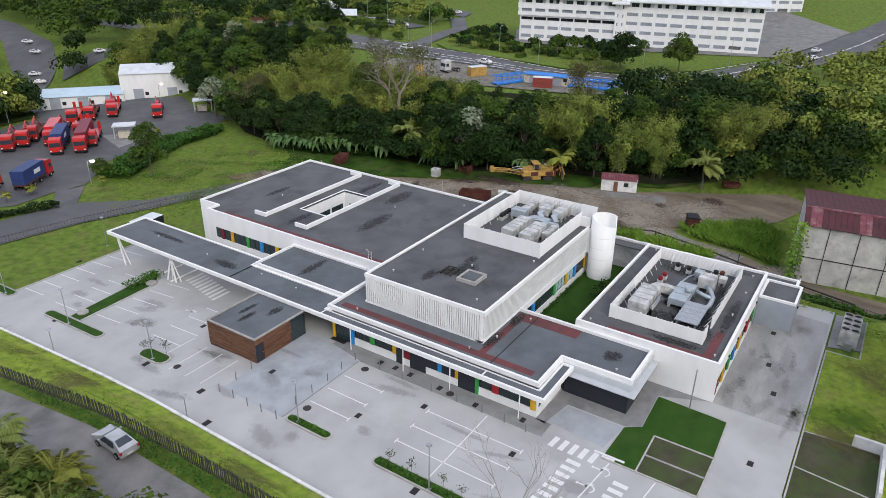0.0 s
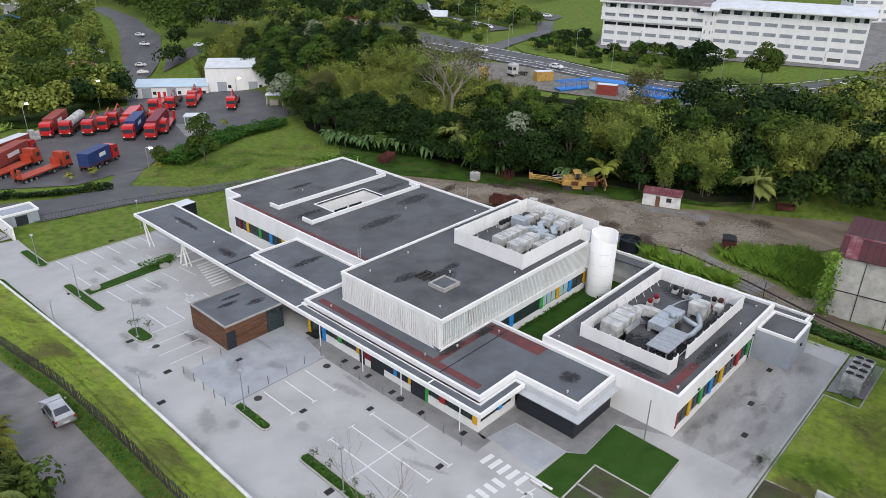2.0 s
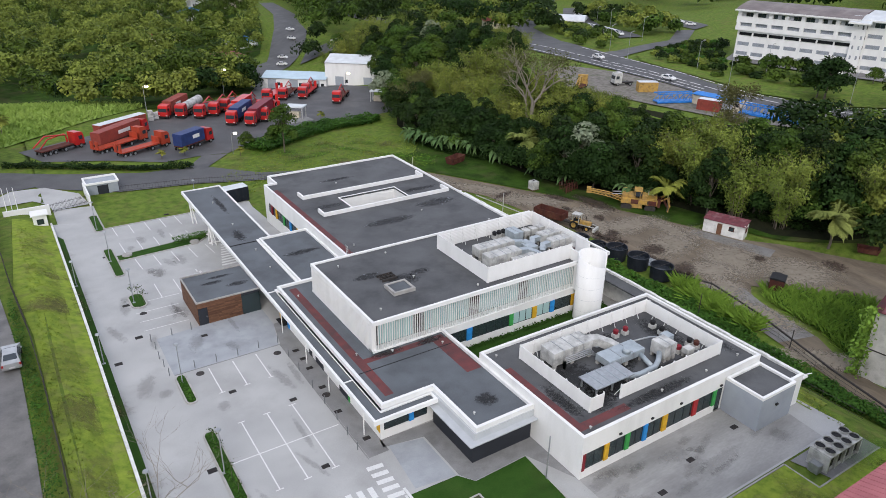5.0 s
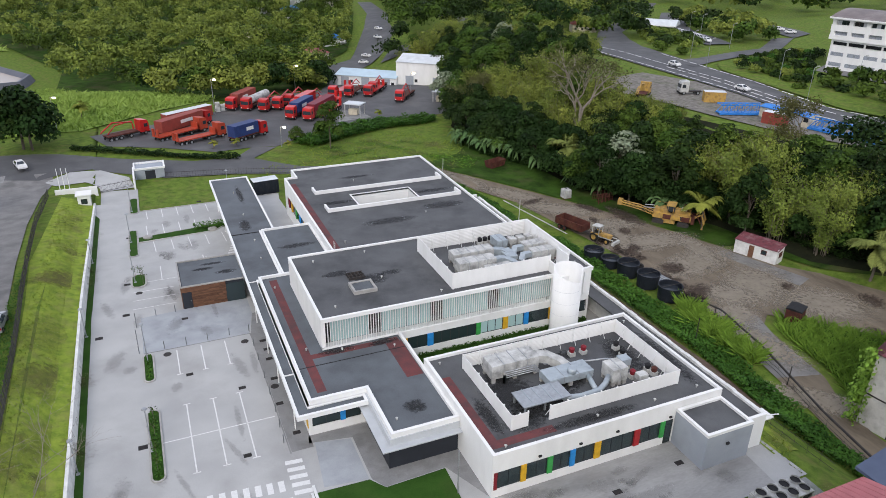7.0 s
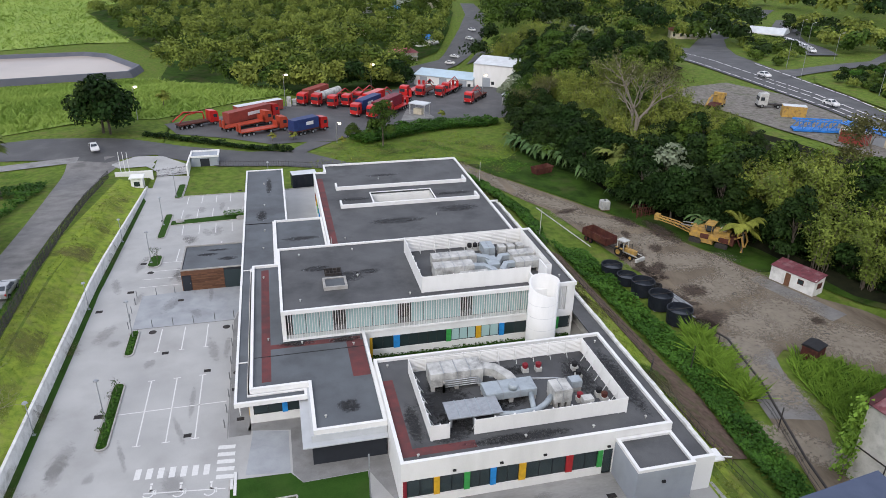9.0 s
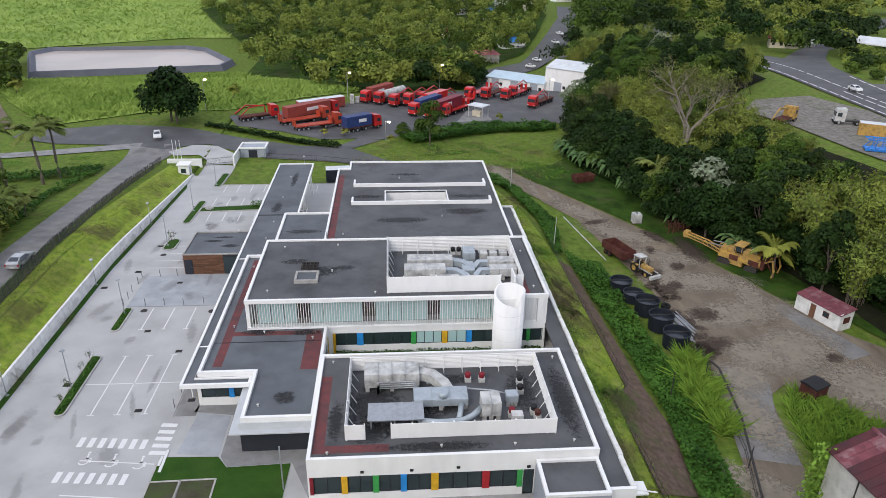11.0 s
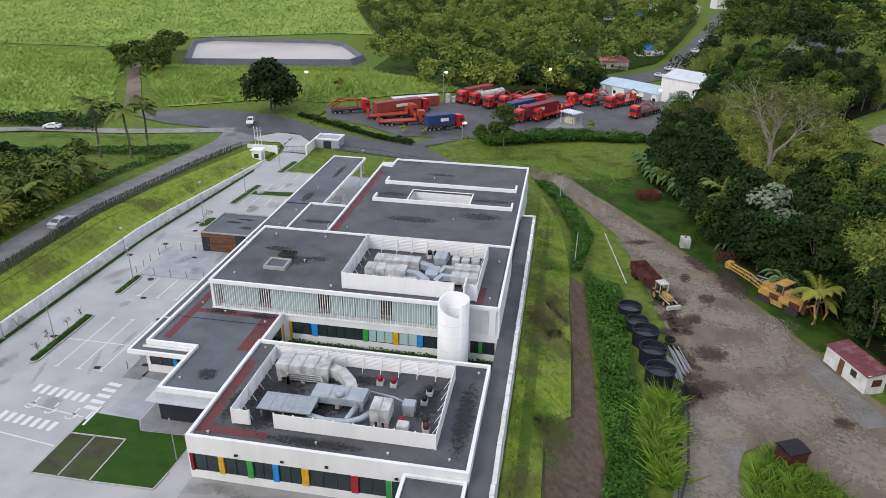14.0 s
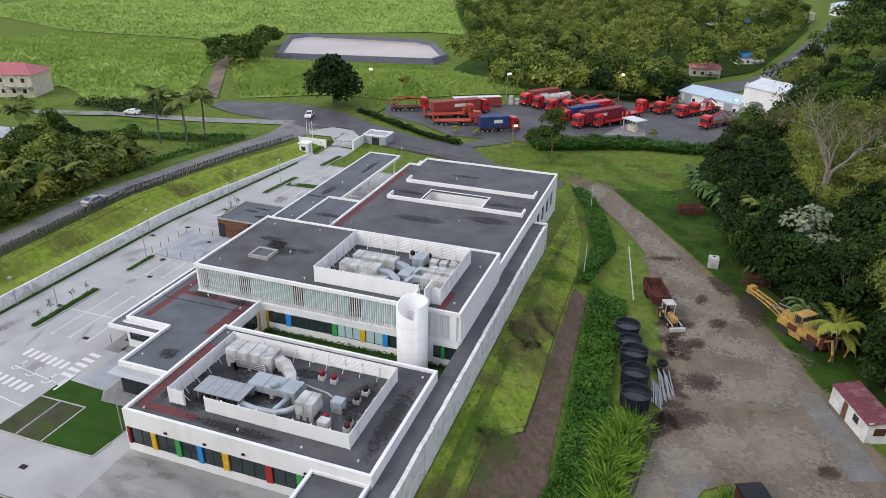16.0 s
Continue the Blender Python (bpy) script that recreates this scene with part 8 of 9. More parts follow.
def skip(x, y, turn, L, w, h, label, mat="rust"):
    ob = thing("skip", (0, 0, 0), label, "skip")
    bm = bmesh.new()
    lo = [(-w * 0.8, -L * 0.85), (w * 0.8, -L * 0.85), (w * 0.8, L * 0.85), (-w * 0.8, L * 0.85)]
    hi = [(-w, -L), (w, -L), (w, L), (-w, L)]
    vl = [bm.verts.new((a, b, 0.1)) for a, b in lo]
    vh = [bm.verts.new((a, b, h)) for a, b in hi]
    vi = [bm.verts.new((a * 0.93, b * 0.95, h)) for a, b in hi]
    vb = [bm.verts.new((a * 0.93, b * 0.95, 0.3)) for a, b in lo]
    for P, Q in ((vl, vh), (vh, vi), (vi, vb)):
        for i in range(4):
            bm.faces.new((P[i], P[(i + 1) % 4], Q[(i + 1) % 4], Q[i]))
    bm.faces.new(vl[::-1]), bm.faces.new(vb)
    part("bin", bm, mat, ob)
    for i in range(5):
        yy = -L * 0.8 + i * L * 0.4
        for sx in (-1, 1):
            bm = bmesh.new()
            tube(bm, [(sx * w * 0.82, yy, 0.15), (sx * w * 1.02, yy, h)], 0.06, 0.06, 4)
            part("rib", bm, mat, ob)
    place(ob, x, y, ground_z(x, y), turn)


skip(107.6, 96.4, radians(-70), 2.3, 1.1, 1.5, "rusty red open skip in the meadow")
def iron_bin(x, y, turn):
    ob = thing("iron_bin", (0, 0, 0), "dark rusty closed iron bin among the reeds", "bin")
    bm = bmesh.new()
    box(bm, -1.1, 1.1, -0.95, 0.95, 0.1, 2.2, bevel=0.06)
    part("body", bm, "rust", ob)
    bm = bmesh.new()
    profile(bm, [(-1.05, 2.2), (1.05, 2.2), (1.0, 2.38), (0.2, 2.5), (-1.0, 2.34)], -1.2, 1.2, "x")
    part("lid", bm, "black", ob, "sooty black lid")
    for sx in (-1.14, 1.1):
        for yy in (-0.6, 0.0, 0.6):
            part("rib", boxes((sx, sx + 0.04, yy - 0.05, yy + 0.05, 0.15, 2.15)), "rust", ob)
    for yy in (-0.8, 0.7):
        part("runner", boxes((-1.0, 1.0, yy, yy + 0.12, 0.0, 0.1)), "iron", ob)
    place(ob, x, y, ground_z(x, y), turn)


iron_bin(114.6, 24.0, radians(25))
skip(135.6, 22.6, radians(30), 1.6, 0.8, 1.0, "old rusty trailer at the wood's edge")
cage = thing("iron_cage", (117.6, 71.2, ground_z(117.6, 71.2)), "rusty open iron cage frame", "cage")
cz = ground_z(117.6, 71.2)
for i in range(9):
    for dy in (-0.7, 0.7):
        x = 115.8 + 0.45 * i
        part("bar", boxes((x - 0.03, x + 0.03, 71.2 + dy - 0.03, 71.2 + dy + 0.03, cz - 0.05, cz + 1.5)), "rust", cage)
for zz in (0.1, 0.8, 1.5):
    part("rail", boxes((115.8, 119.5, 70.46, 70.54, cz + zz, cz + zz + 0.06), (115.8, 119.5, 71.86, 71.94, cz + zz, cz + zz + 0.06)), "rust", cage)
for i in range(7):
    bm = bmesh.new()
    a = 0.05 * (i % 3 - 1)
    tube(bm, [(105.0 + 0.16 * i, 41.5 - 0.25 * i, -3.9), (105.3 + 0.18 * i + a, 37.0 - 0.2 * i, -3.85)], 0.06, 0.06, 6)
    single("loose_pipe", bm, "metal", "grey pipe lying in a heap on the ground", "pipe", "heap of loose pipes")


# ---- old building with the rusty roof ----
def old_store():
    ex, ey, ez, rz, half, back, L = 103.88, 6.72, 4.58, 6.10, 4.0, 13.0, 17.0
    along, across = Vector((0.1337, -0.9910)), Vector((0.9910, 0.1337))
    ob = thing("old_store", (ex, ey, -4.2), "old whitewashed block store with a rusty maroon sheet roof", "building")

    def at(u, v, z):
        p = Vector((ex, ey)) + along * u + across * v
        return (p.x, p.y, z)

    def solid(corners):
        b = bmesh.new()
        v = [b.verts.new(c) for c in corners]
        for f in ((0, 3, 2, 1), (4, 5, 6, 7), (0, 1, 5, 4), (1, 2, 6, 5), (2, 3, 7, 6), (3, 0, 4, 7)):
            b.faces.new([v[i] for i in f])
        return b
    bm = bmesh.new()
    for v0, v1 in ((0.3, 0.55), (half + back - 0.55, half + back - 0.3)):
        k = [[bm.verts.new(at(u, v, z)) for u, v in ((0.3, v0), (L, v0), (L, v1), (0.3, v1))] for z in (-4.4, ez)]
        bm.faces.new(k[1]), bm.faces.new(k[0][::-1])
        for i in range(4):
            bm.faces.new((k[0][i], k[0][(i + 1) % 4], k[1][(i + 1) % 4], k[1][i]))
    part("wall", bm, "scrap", ob, "stained whitewashed block wall")
    bm = bmesh.new()
    for u0, u1 in ((0.3, 0.55), (L - 0.25, L)):
        g = [[bm.verts.new(at(u, v, z)) for v, z in ((0.56, -4.4), (half + back - 0.56, -4.4), (half + back - 0.56, ez + 0.1), (half, rz - 0.15), (0.56, ez + 0.1))] for u in (u0, u1)]
        bm.faces.new(g[0]), bm.faces.new(g[1][::-1])
        for i in range(5):
            bm.faces.new((g[0][i], g[0][(i + 1) % 5], g[1][(i + 1) % 5], g[1][i]))
    part("gable", bm, "scrap", ob)
    for i in range(22):
        u0, u1 = L * i / 22, L * (i + 0.97) / 22
        for va, za, vb, zb in ((0.0, ez, half, rz), (half + back, ez, half, rz)):
            part("roof_sheet", solid([at(u0, va, za + 0.04), at(u1, va, za + 0.04), at(u1, vb, zb + 0.04), at(u0, vb, zb + 0.04), at(u0, va, za + 0.12), at(u1, va, za + 0.12), at(u1, vb, zb + 0.12), at(u0, vb, zb + 0.12)]), "roof_mottled" if i in (1, 2, 9, 10) and va == 0 else "roof_red", ob)
    part("ridge_cap", solid([at(-0.05, half - 0.18, rz + 0.06), at(L, half - 0.18, rz + 0.06), at(L, half + 0.18, rz + 0.06), at(-0.05, half + 0.18, rz + 0.06), at(-0.05, half - 0.1, rz + 0.22), at(L, half - 0.1, rz + 0.22), at(L, half + 0.1, rz + 0.22), at(-0.05, half + 0.1, rz + 0.22)]), "roof_mottled", ob)
    for u in (3.4, 7.2, 11.0):
        part("wall_seam", solid([at(u, 0.24, -4.3), at(u + 0.1, 0.24, -4.3), at(u + 0.1, 0.3, -4.3), at(u, 0.3, -4.3), at(u, 0.24, ez), at(u + 0.1, 0.24, ez), at(u + 0.1, 0.3, ez), at(u, 0.3, ez)]), "iron", ob)
    zm = -4.2 + (ez + 4.2) * 0.45
    part("wall_ledge", solid([at(0.3, 0.22, zm), at(L, 0.22, zm), at(L, 0.3, zm), at(0.3, 0.3, zm), at(0.3, 0.22, zm + 0.12), at(L, 0.22, zm + 0.12), at(L, 0.3, zm + 0.12), at(0.3, 0.3, zm + 0.12)]), "iron", ob)


old_store()
rng_ = np.random.default_rng(91)
P = np.stack([103.88 + rng_.normal(0, 0.5, 700), 6.72 + rng_.normal(0.1, 0.5, 700), rng_.uniform(-4, 4.58 + 0.4, 700)], axis=1)
tagged(new("wall_creeper", card_mesh("wall_creeper", cards(P, np.tile([-0.6, 0.6, 0.5], (700, 1)), 0.22, rng_), "reed")), "yellow-green creeper climbing the store's corner", "plants", "", "stuff")
single("corner_wall", boxes((62.2, 62.5, -6.5, -4.2, 0.0, 1.2), (55.5, 62.5, -6.8, -6.5, 0.0, 1.2)), "white_old", "low white rendered garden wall", "wall")


def neighbour():
    """Tall sheet-roofed neighbour south of the lawn, of which only the roofs' northern edges come near."""
    ob = thing("neighbour_building", (72, -15, 0), "tall neighbouring building with red and slate-blue sheet roofs", "building")
    part("wall", boxes((56.5, 86.5, -20.5, -11.2, -0.3, 12.6)), "cream", ob)
    for i in range(42):
        x0 = 56.0 + 0.5 * i
        bm = bmesh.new()
        profile(bm, [(-10.5, 12.9), (-10.5, 12.98), (-15.8, 14.6), (-21.0, 12.98), (-21.0, 12.9), (-15.8, 14.5)], x0, x0 + 0.46, "x")
        part("roof_sheet", bm, "roof_rose", ob)
    bm = bmesh.new()
    prism(bm, [(77.1, -9.8), (77.1, -21.0), (88.5, -21.0), (88.5, -8.2)], 12.95, 13.15)
    part("flat_roof", bm, "slate_blue", ob, "slate-blue flat roof")
    for x in (60, 66, 72, 80):
        part("window", boxes((x - 0.6, x + 0.6, -11.2, -11.12, 8.6, 10.0)), "darkframe", ob)


neighbour()


# ---- cars ----
def car(x, y, z, turn, paint_mat, label, detailed=True):
    ob = thing("car", (0, 0, 0), label, "car", "" if detailed else "far cars")
    bm = bmesh.new()
    side = [(-2.05, 0.35), (-2.08, 0.62), (-1.95, 0.88), (-1.1, 0.98), (-0.35, 1.42), (0.9, 1.46), (1.55, 1.2), (2.0, 0.98), (2.05, 0.6), (2.0, 0.35)]
    half = [0.78, 0.84, 0.84, 0.84, 0.62, 0.6, 0.7, 0.8, 0.82, 0.78]
    L = [bm.verts.new((-w, yy, zz)) for (yy, zz), w in zip(side, half)]
    R = [bm.verts.new((w, yy, zz)) for (yy, zz), w in zip(side, half)]
    k = len(side)
    for i in range(k):
        bm.faces.new((L[i], L[(i + 1) % k], R[(i + 1) % k], R[i]))
    bm.faces.new(L), bm.faces.new(R[::-1])
    bmesh.ops.triangulate(bm, faces=[f for f in bm.faces if len(f.verts) > 4])
    part("body", bm, paint_mat, ob)
    for pts, nm in (([(-0.62, -1.02, 1.02), (0.62, -1.02, 1.02), (0.52, -0.42, 1.39), (-0.52, -0.42, 1.39)], "windscreen"), ([(-0.5, 0.98, 1.44), (0.5, 0.98, 1.44), (0.6, 1.6, 1.18), (-0.6, 1.6, 1.18)], "rear_window")):
        bm = bmesh.new()
        v = [bm.verts.new((a, b, c + 0.025)) for a, b, c in pts] + [bm.verts.new((a, b, c - 0.02)) for a, b, c in pts]
        for f in ((0, 1, 2, 3), (7, 6, 5, 4), (0, 4, 5, 1), (1, 5, 6, 2), (2, 6, 7, 3), (3, 7, 4, 0)):
            bm.faces.new([v[i] for i in f])
        part(nm, bm, "carglass", ob)
    for sx in (-1, 1):
        for y0, y1 in ((-0.72, 0.2), (0.27, 1.2)):
            bm = bmesh.new()
            v = [bm.verts.new((sx * a, b, c)) for a, b, c in ((0.85, y0, 1.0), (0.835, y1, 1.02), (0.655, y1 - 0.25 if y0 > 0 else y1, 1.38), (0.665, max(y0 + 0.4, -0.34) if y0 < 0 else y0, 1.38))]
            v += [bm.verts.new(q.co - Vector((sx * 0.04, 0, 0))) for q in v[:4]]
            for f in ((0, 1, 2, 3), (7, 6, 5, 4), (0, 4, 5, 1), (1, 5, 6, 2), (2, 6, 7, 3), (3, 7, 4, 0)):
                bm.faces.new([v[i] for i in f])
            part("side_window", bm, "carglass", ob)
        for yy in (-1.3, 1.3):
            wheel(ob, sx * 0.76, yy, 0.31, 0.31, 0.2, rim="metal")
        if detailed:
            part("headlight", boxes((sx * 0.72 - 0.1, sx * 0.72 + 0.1, -2.07, -1.9, 0.65, 0.82)), "lampwhite", ob)
            part("tail_light", boxes((sx * 0.74 - 0.08, sx * 0.74 + 0.08, 1.92, 2.06, 0.72, 0.95)), "lampred", ob)
            part("mirror", boxes((sx * 0.94 - 0.08, sx * 0.94 + 0.08, -0.75, -0.62, 0.98, 1.1)), paint_mat, ob)
    if detailed:
        part("number_plate", boxes((-0.25, 0.25, 2.05, 2.08, 0.5, 0.62)), "paint", ob)
    place(ob, x, y, z, turn)
    return ob


car(22.5, 45.8, road_w(45.8) + 0.06, radians(178), "car_silver", "silver hatchback parked on the lane by the fence")
CAR = car(-30.5, 111.8, ground_z(-30.5, 111.8) + 0.1, radians(-80), "car_white", "white car on the narrow road", False)
far_cars = []
rnd = random.Random(8)
for i in range(10):
    far_cars.append((231 + 2.5 * i, 170 + 4.5 * i, radians(-20)))
for i in range(9):
    far_cars.append((277 + 4.4 * i, 243 + 4.6 * i, radians(40)))
for i in range(9):
    far_cars.append((275 + 4.2 * i, 173 + 9.4 * i, radians(30)))
for i in range(6):
    far_cars.append((254 + 5 * i, 112 - 9 * i, radians(25)))
far_cars += [(191, 140, 0), (184.5, 106, 0), (216, 36, radians(65)), (246, 25, radians(70)), (300, 60, 0.4), (143, 282, 0.4), (148, 296, 0.4), (131, 262, 0.7), (126, 250, 1.0), (112, 186, 0.5), (262, 26, 1.2), (228, 84, 0.5), (235, 62, 0.5), (16.5, 120.5, 0.3), (150, 250, 1.4)]
for i, (x, y, a) in enumerate(far_cars):
    o = copy_thing(CAR, Matrix.Translation((x, y, ground_z(x, y) + 0.4)) @ Matrix.Rotation(a, 4, "Z"))
    tagged(o, ("white car parked on the hillside car park", "silver-white car standing on the road")[0 if i < 27 else 1], "car", "far cars")


# ---- lorries ----
def lorry(x, y, heading, load, label, cab="truck_red", body="cont_red", length=12.2):
    """A cab with its semi-trailer; heading is the way that the cab faces, from +y anticlockwise."""
    ob = thing("lorry", (0, 0, 0), label, "lorry", "lorries in the yard")
    bm = bmesh.new()
    profile(bm, [(0.1, 0.7), (2.15, 0.7), (2.2, 1.6), (2.0, 3.1), (1.7, 3.35), (0.1, 3.5)], -1.2, 1.2, "x")
    part("cab", bm, cab, ob)
    part("windscreen", boxes((-1.08, 1.08, 2.02, 2.2, 1.75, 2.65)), "carglass", ob)
    for sx in (-1, 1):
        part("side_window", boxes((sx * 1.2 - 0.02, sx * 1.2 + 0.02, 0.9, 1.8, 1.8, 2.6)), "carglass", ob)
        part("headlight", boxes((sx * 0.95 - 0.16, sx * 0.95 + 0.16, 2.12, 2.24, 0.8, 1.0)), "lampwhite", ob)
    part("bumper", boxes((-1.22, 1.22, 1.9, 2.28, 0.35, 0.72)), "tyre", ob)
    part("chassis", boxes((-0.5, 0.5, -3.6, 1.8, 0.6, 0.95)), "iron", ob)
    for sx in (-1, 1):
        for yy in (1.2, -2.4) + ((-length + 1.0, -length + 2.2, -length - 0.2) if load != "bobtail" else ()):
            wheel(ob, sx * 1.0, yy, 0.48, 0.48, 0.42, rim="metal")
    if load != "bobtail":
        part("trailer_bed", boxes((-1.2, 1.2, -length - 0.8, -0.5, 1.05, 1.3)), cab if load == "flat" else "rust", ob)
    if load == "box":
        bm = bmesh.new()
        box(bm, -1.2, 1.2, -length - 0.8, -0.6, 1.32, 3.9)
        part("container", bm, body, ob)
        n = int(length / 0.55)
        for i in range(n):
            yy = -length - 0.7 + i * 0.55
            part("corrugation", boxes((-1.23, -1.2, yy, yy + 0.3, 1.45, 3.8)), body, ob)
            part("corrugation", boxes((1.2, 1.23, yy, yy + 0.3, 1.45, 3.8)), body, ob)
        for s in (-1, 1):
            part("logo_panel", boxes((s * 1.235 - 0.012, s * 1.235 + 0.012, -length * 0.62, -length * 0.32, 2.3, 3.1)), "paint", ob, "plain pale logo panel")
    elif load == "flat":
        part("headboard", boxes((-1.2, 1.2, -0.75, -0.6, 1.3, 2.6)), cab, ob)
        part("ramp", boxes((-1.1, -0.4, -length - 1.1, -length - 0.8, 1.2, 3.0), (0.4, 1.1, -length - 1.1, -length - 0.8, 1.2, 3.0)), cab, ob)
    elif load == "crane":
        bm = bmesh.new()
        tube(bm, [(0, -1.0, 1.6), (0, -1.2, 3.2), (0.3, -6.0, 4.0), (0.4, -9.0, 2.2)], 0.2, 0.14, 6)
        tube(bm, [(-0.6, -7, 1.3), (-0.5, -5, 3.0), (-0.2, -1.3, 3.4)], 0.14, 0.12, 6)
        part("crane_arm", bm, cab, ob)
    elif load == "tank":
        bm = bmesh.new()
        tube(bm, [(0, -length - 0.6, 2.4), (0, -0.9, 2.4)], 1.1, 1.1, 14)
        part("tank_barrel", bm, "unit", ob)
    place(ob, x, y, ground_z(x, y) + 0.08, heading)
    return ob


H1 = radians(-48)
lorry(52.8, 147.0, H1, "box", "red lorry with a long brown-red container", length=13.0)
lorry(64.0, 134.2, radians(-56), "box", "red lorry with a navy container trailer", body="cont_blue", length=7.0)
lorry(54.5, 134.6, radians(-64), "flat", "orange flatbed lorry trailer", cab="truck_orange", length=9)
lorry(51.0, 140.2, radians(-58), "flat", "orange-red low-loader with raised ramps", cab="truck_orange", length=10)
lorry(38.2, 140.5, radians(-60), "crane", "red lorry with a loading crane", length=7)
HS = radians(142)
for i, (x, y, ld, bd, lab) in enumerate(((62.4, 161.6, "box", "cont_red", "red lorry with a pale-topped trailer"), (66.2, 160.6, "tank", "", "red lorry with a white tank trailer"), (70.4, 158.6, "crane", "", "red lorry with a folded loading crane"), (74.4, 160.0, "crane", "", "red lorry with a folded loading crane"),
                                    (75.6, 149.0, "box", "cont_blue", "red lorry with a blue container"), (79.6, 146.6, "box", "cont_maroon", "red lorry with a long maroon container"), (78.0, 163.0, "crane", "", "red lorry with a crane arm"),
                                    (93.0, 172.5, "flat", "", "red lorry with an empty red flatbed"), (98.0, 173.0, "crane", "", "red lorry with a folded crane"), (104, 172.6, "flat", "", "red lorry with an empty flatbed"), (110.4, 162.6, "crane", "", "single red lorry in the yard"))):
    lorry(x, y, HS, ld, lab, body=bd or "cont_red", length=(12.5 if bd == "cont_maroon" else 9.5))
for x, y, ld, bd, lab in ((78.4, 156.2, "box", "truck_red", "red lorry with a closed red trailer"), (82.6, 160.4, "crane", "", "red lorry with a folded loading crane"), (86.6, 158.6, "flat", "", "red lorry with an empty red flatbed"), (84.0, 149.8, "flat", "", "red lorry with an empty red flatbed"), (107.2, 178.0, "crane", "", "red lorry parked by the long shed")):
    lorry(x, y, HS, ld, lab, body=bd or "cont_red", length=8.5)


def container(x, y, turn, mat, label, L=12.2, z=None):
    ob = thing("container", (0, 0, 0), label, "container")
    part("box", boxes((-1.2, 1.2, -L / 2, L / 2, 0.05, 2.6)), mat, ob)
    for i in range(int(L / 0.6)):
        yy = -L / 2 + 0.15 + 0.6 * i
        part("corrugation", boxes((-1.23, -1.2, yy, yy + 0.32, 0.2, 2.5)), mat, ob)
        part("corrugation", boxes((1.2, 1.23, yy, yy + 0.32, 0.2, 2.5)), mat, ob)
    part("roof", boxes((-1.18, 1.18, -L / 2, L / 2, 2.6, 2.66)), "roof_white", ob)
    place(ob, x, y, ground_z(x, y) if z is None else z, turn)


container(50.0, 152.8, radians(-58), "cont_red", "brown-red shipping container standing on the ground", 13.5)
container(58.4, 93.4, radians(96), "tank", "dark blue waste container by the kerb", 4.6)
for i, (x, y) in enumerate(((58.0, 159.4), (59.4, 160.6), (60.4, 161.4))):
    for k in range(3 - (i > 0)):
        bm = bmesh.new()
        zz = ground_z(x, y) + 0.05 + 0.87 * k
        box(bm, x - 0.6, x + 0.6, y - 0.6, y + 0.6, zz, zz + 0.86, bevel=0.15)
        single("bulk_bag", bm, "unit", "stacked white bulk bag in the haulage yard", "bag", "white bulk bags")


def shelter(x, y, turn):
    ob = thing("fuel_shelter", (0, 0, 0), "small pale open shelter in the haulage yard", "shelter")
    part("roof", boxes((-2.5, 2.5, -1.8, 1.8, 3.0, 3.25)), "roof_white", ob)
    for sx in (-2.2, 2.2):
        for sy in (-1.5, 1.5):
            part("post", boxes((sx - 0.1, sx + 0.1, sy - 0.1, sy + 0.1, 0, 3.0)), "unit", ob)
    part("tank", boxes((-1.5, 1.0, -0.8, 0.8, 0.1, 1.6)), "cream", ob)
    place(ob, x, y, ground_z(x, y) + 0.05, turn)


shelter(92.5, 150, radians(-40))
shelter(121.5, 158, radians(-40))


def shed(x, y, turn, L, W, h, ridge, wall, roof, label, doors=3, name="shed"):
    ob = thing(name, (0, 0, 0), label, "shed")
    bm = bmesh.new()
    profile(bm, [(0, -0.5), (W, -0.5), (W, h), (W / 2, h + ridge), (0, h)], 0, L, "x")
    part("wall", bm, wall, ob)
    n = int(L / 1.0)
    for i in range(n):
        for pts in ([(-0.4, h - 0.05), (W / 2, h + ridge + 0.08), (W / 2, h + ridge + 0.16), (-0.4, h + 0.05)], [(W + 0.4, h - 0.05), (W / 2, h + ridge + 0.08), (W / 2, h + ridge + 0.16), (W + 0.4, h + 0.05)]):
            bm = bmesh.new()
            profile(bm, pts, i * L / n + 0.01, (i + 1) * L / n - 0.01, "x")
            part("roof_sheet", bm, roof, ob)
    for i in range(doors):
        c = L * (i + 0.5) / doors
        part("door", boxes((c - 1.4, c + 1.4, -0.06, 0.0, 0, min(3.2, h - 0.4))), "grey_wall", ob)
        part("window", boxes((c + 1.8, c + 2.8, -0.05, 0.0, 1.2, min(2.2, h - 0.3))), "darkframe", ob)
    place(ob, x, y, ground_z(x, y) + 0.05, turn)


shed(101.5, 203.5, radians(-38), 22, 12, 3.6, 1.2, "white", "roof_blue", "low white shed with a pale blue roof", 3)
shed(119.5, 192, radians(-40), 19, 14, 7.6, 1.6, "white", "roof_white", "tall white warehouse with a pale roof", 2, "warehouse")


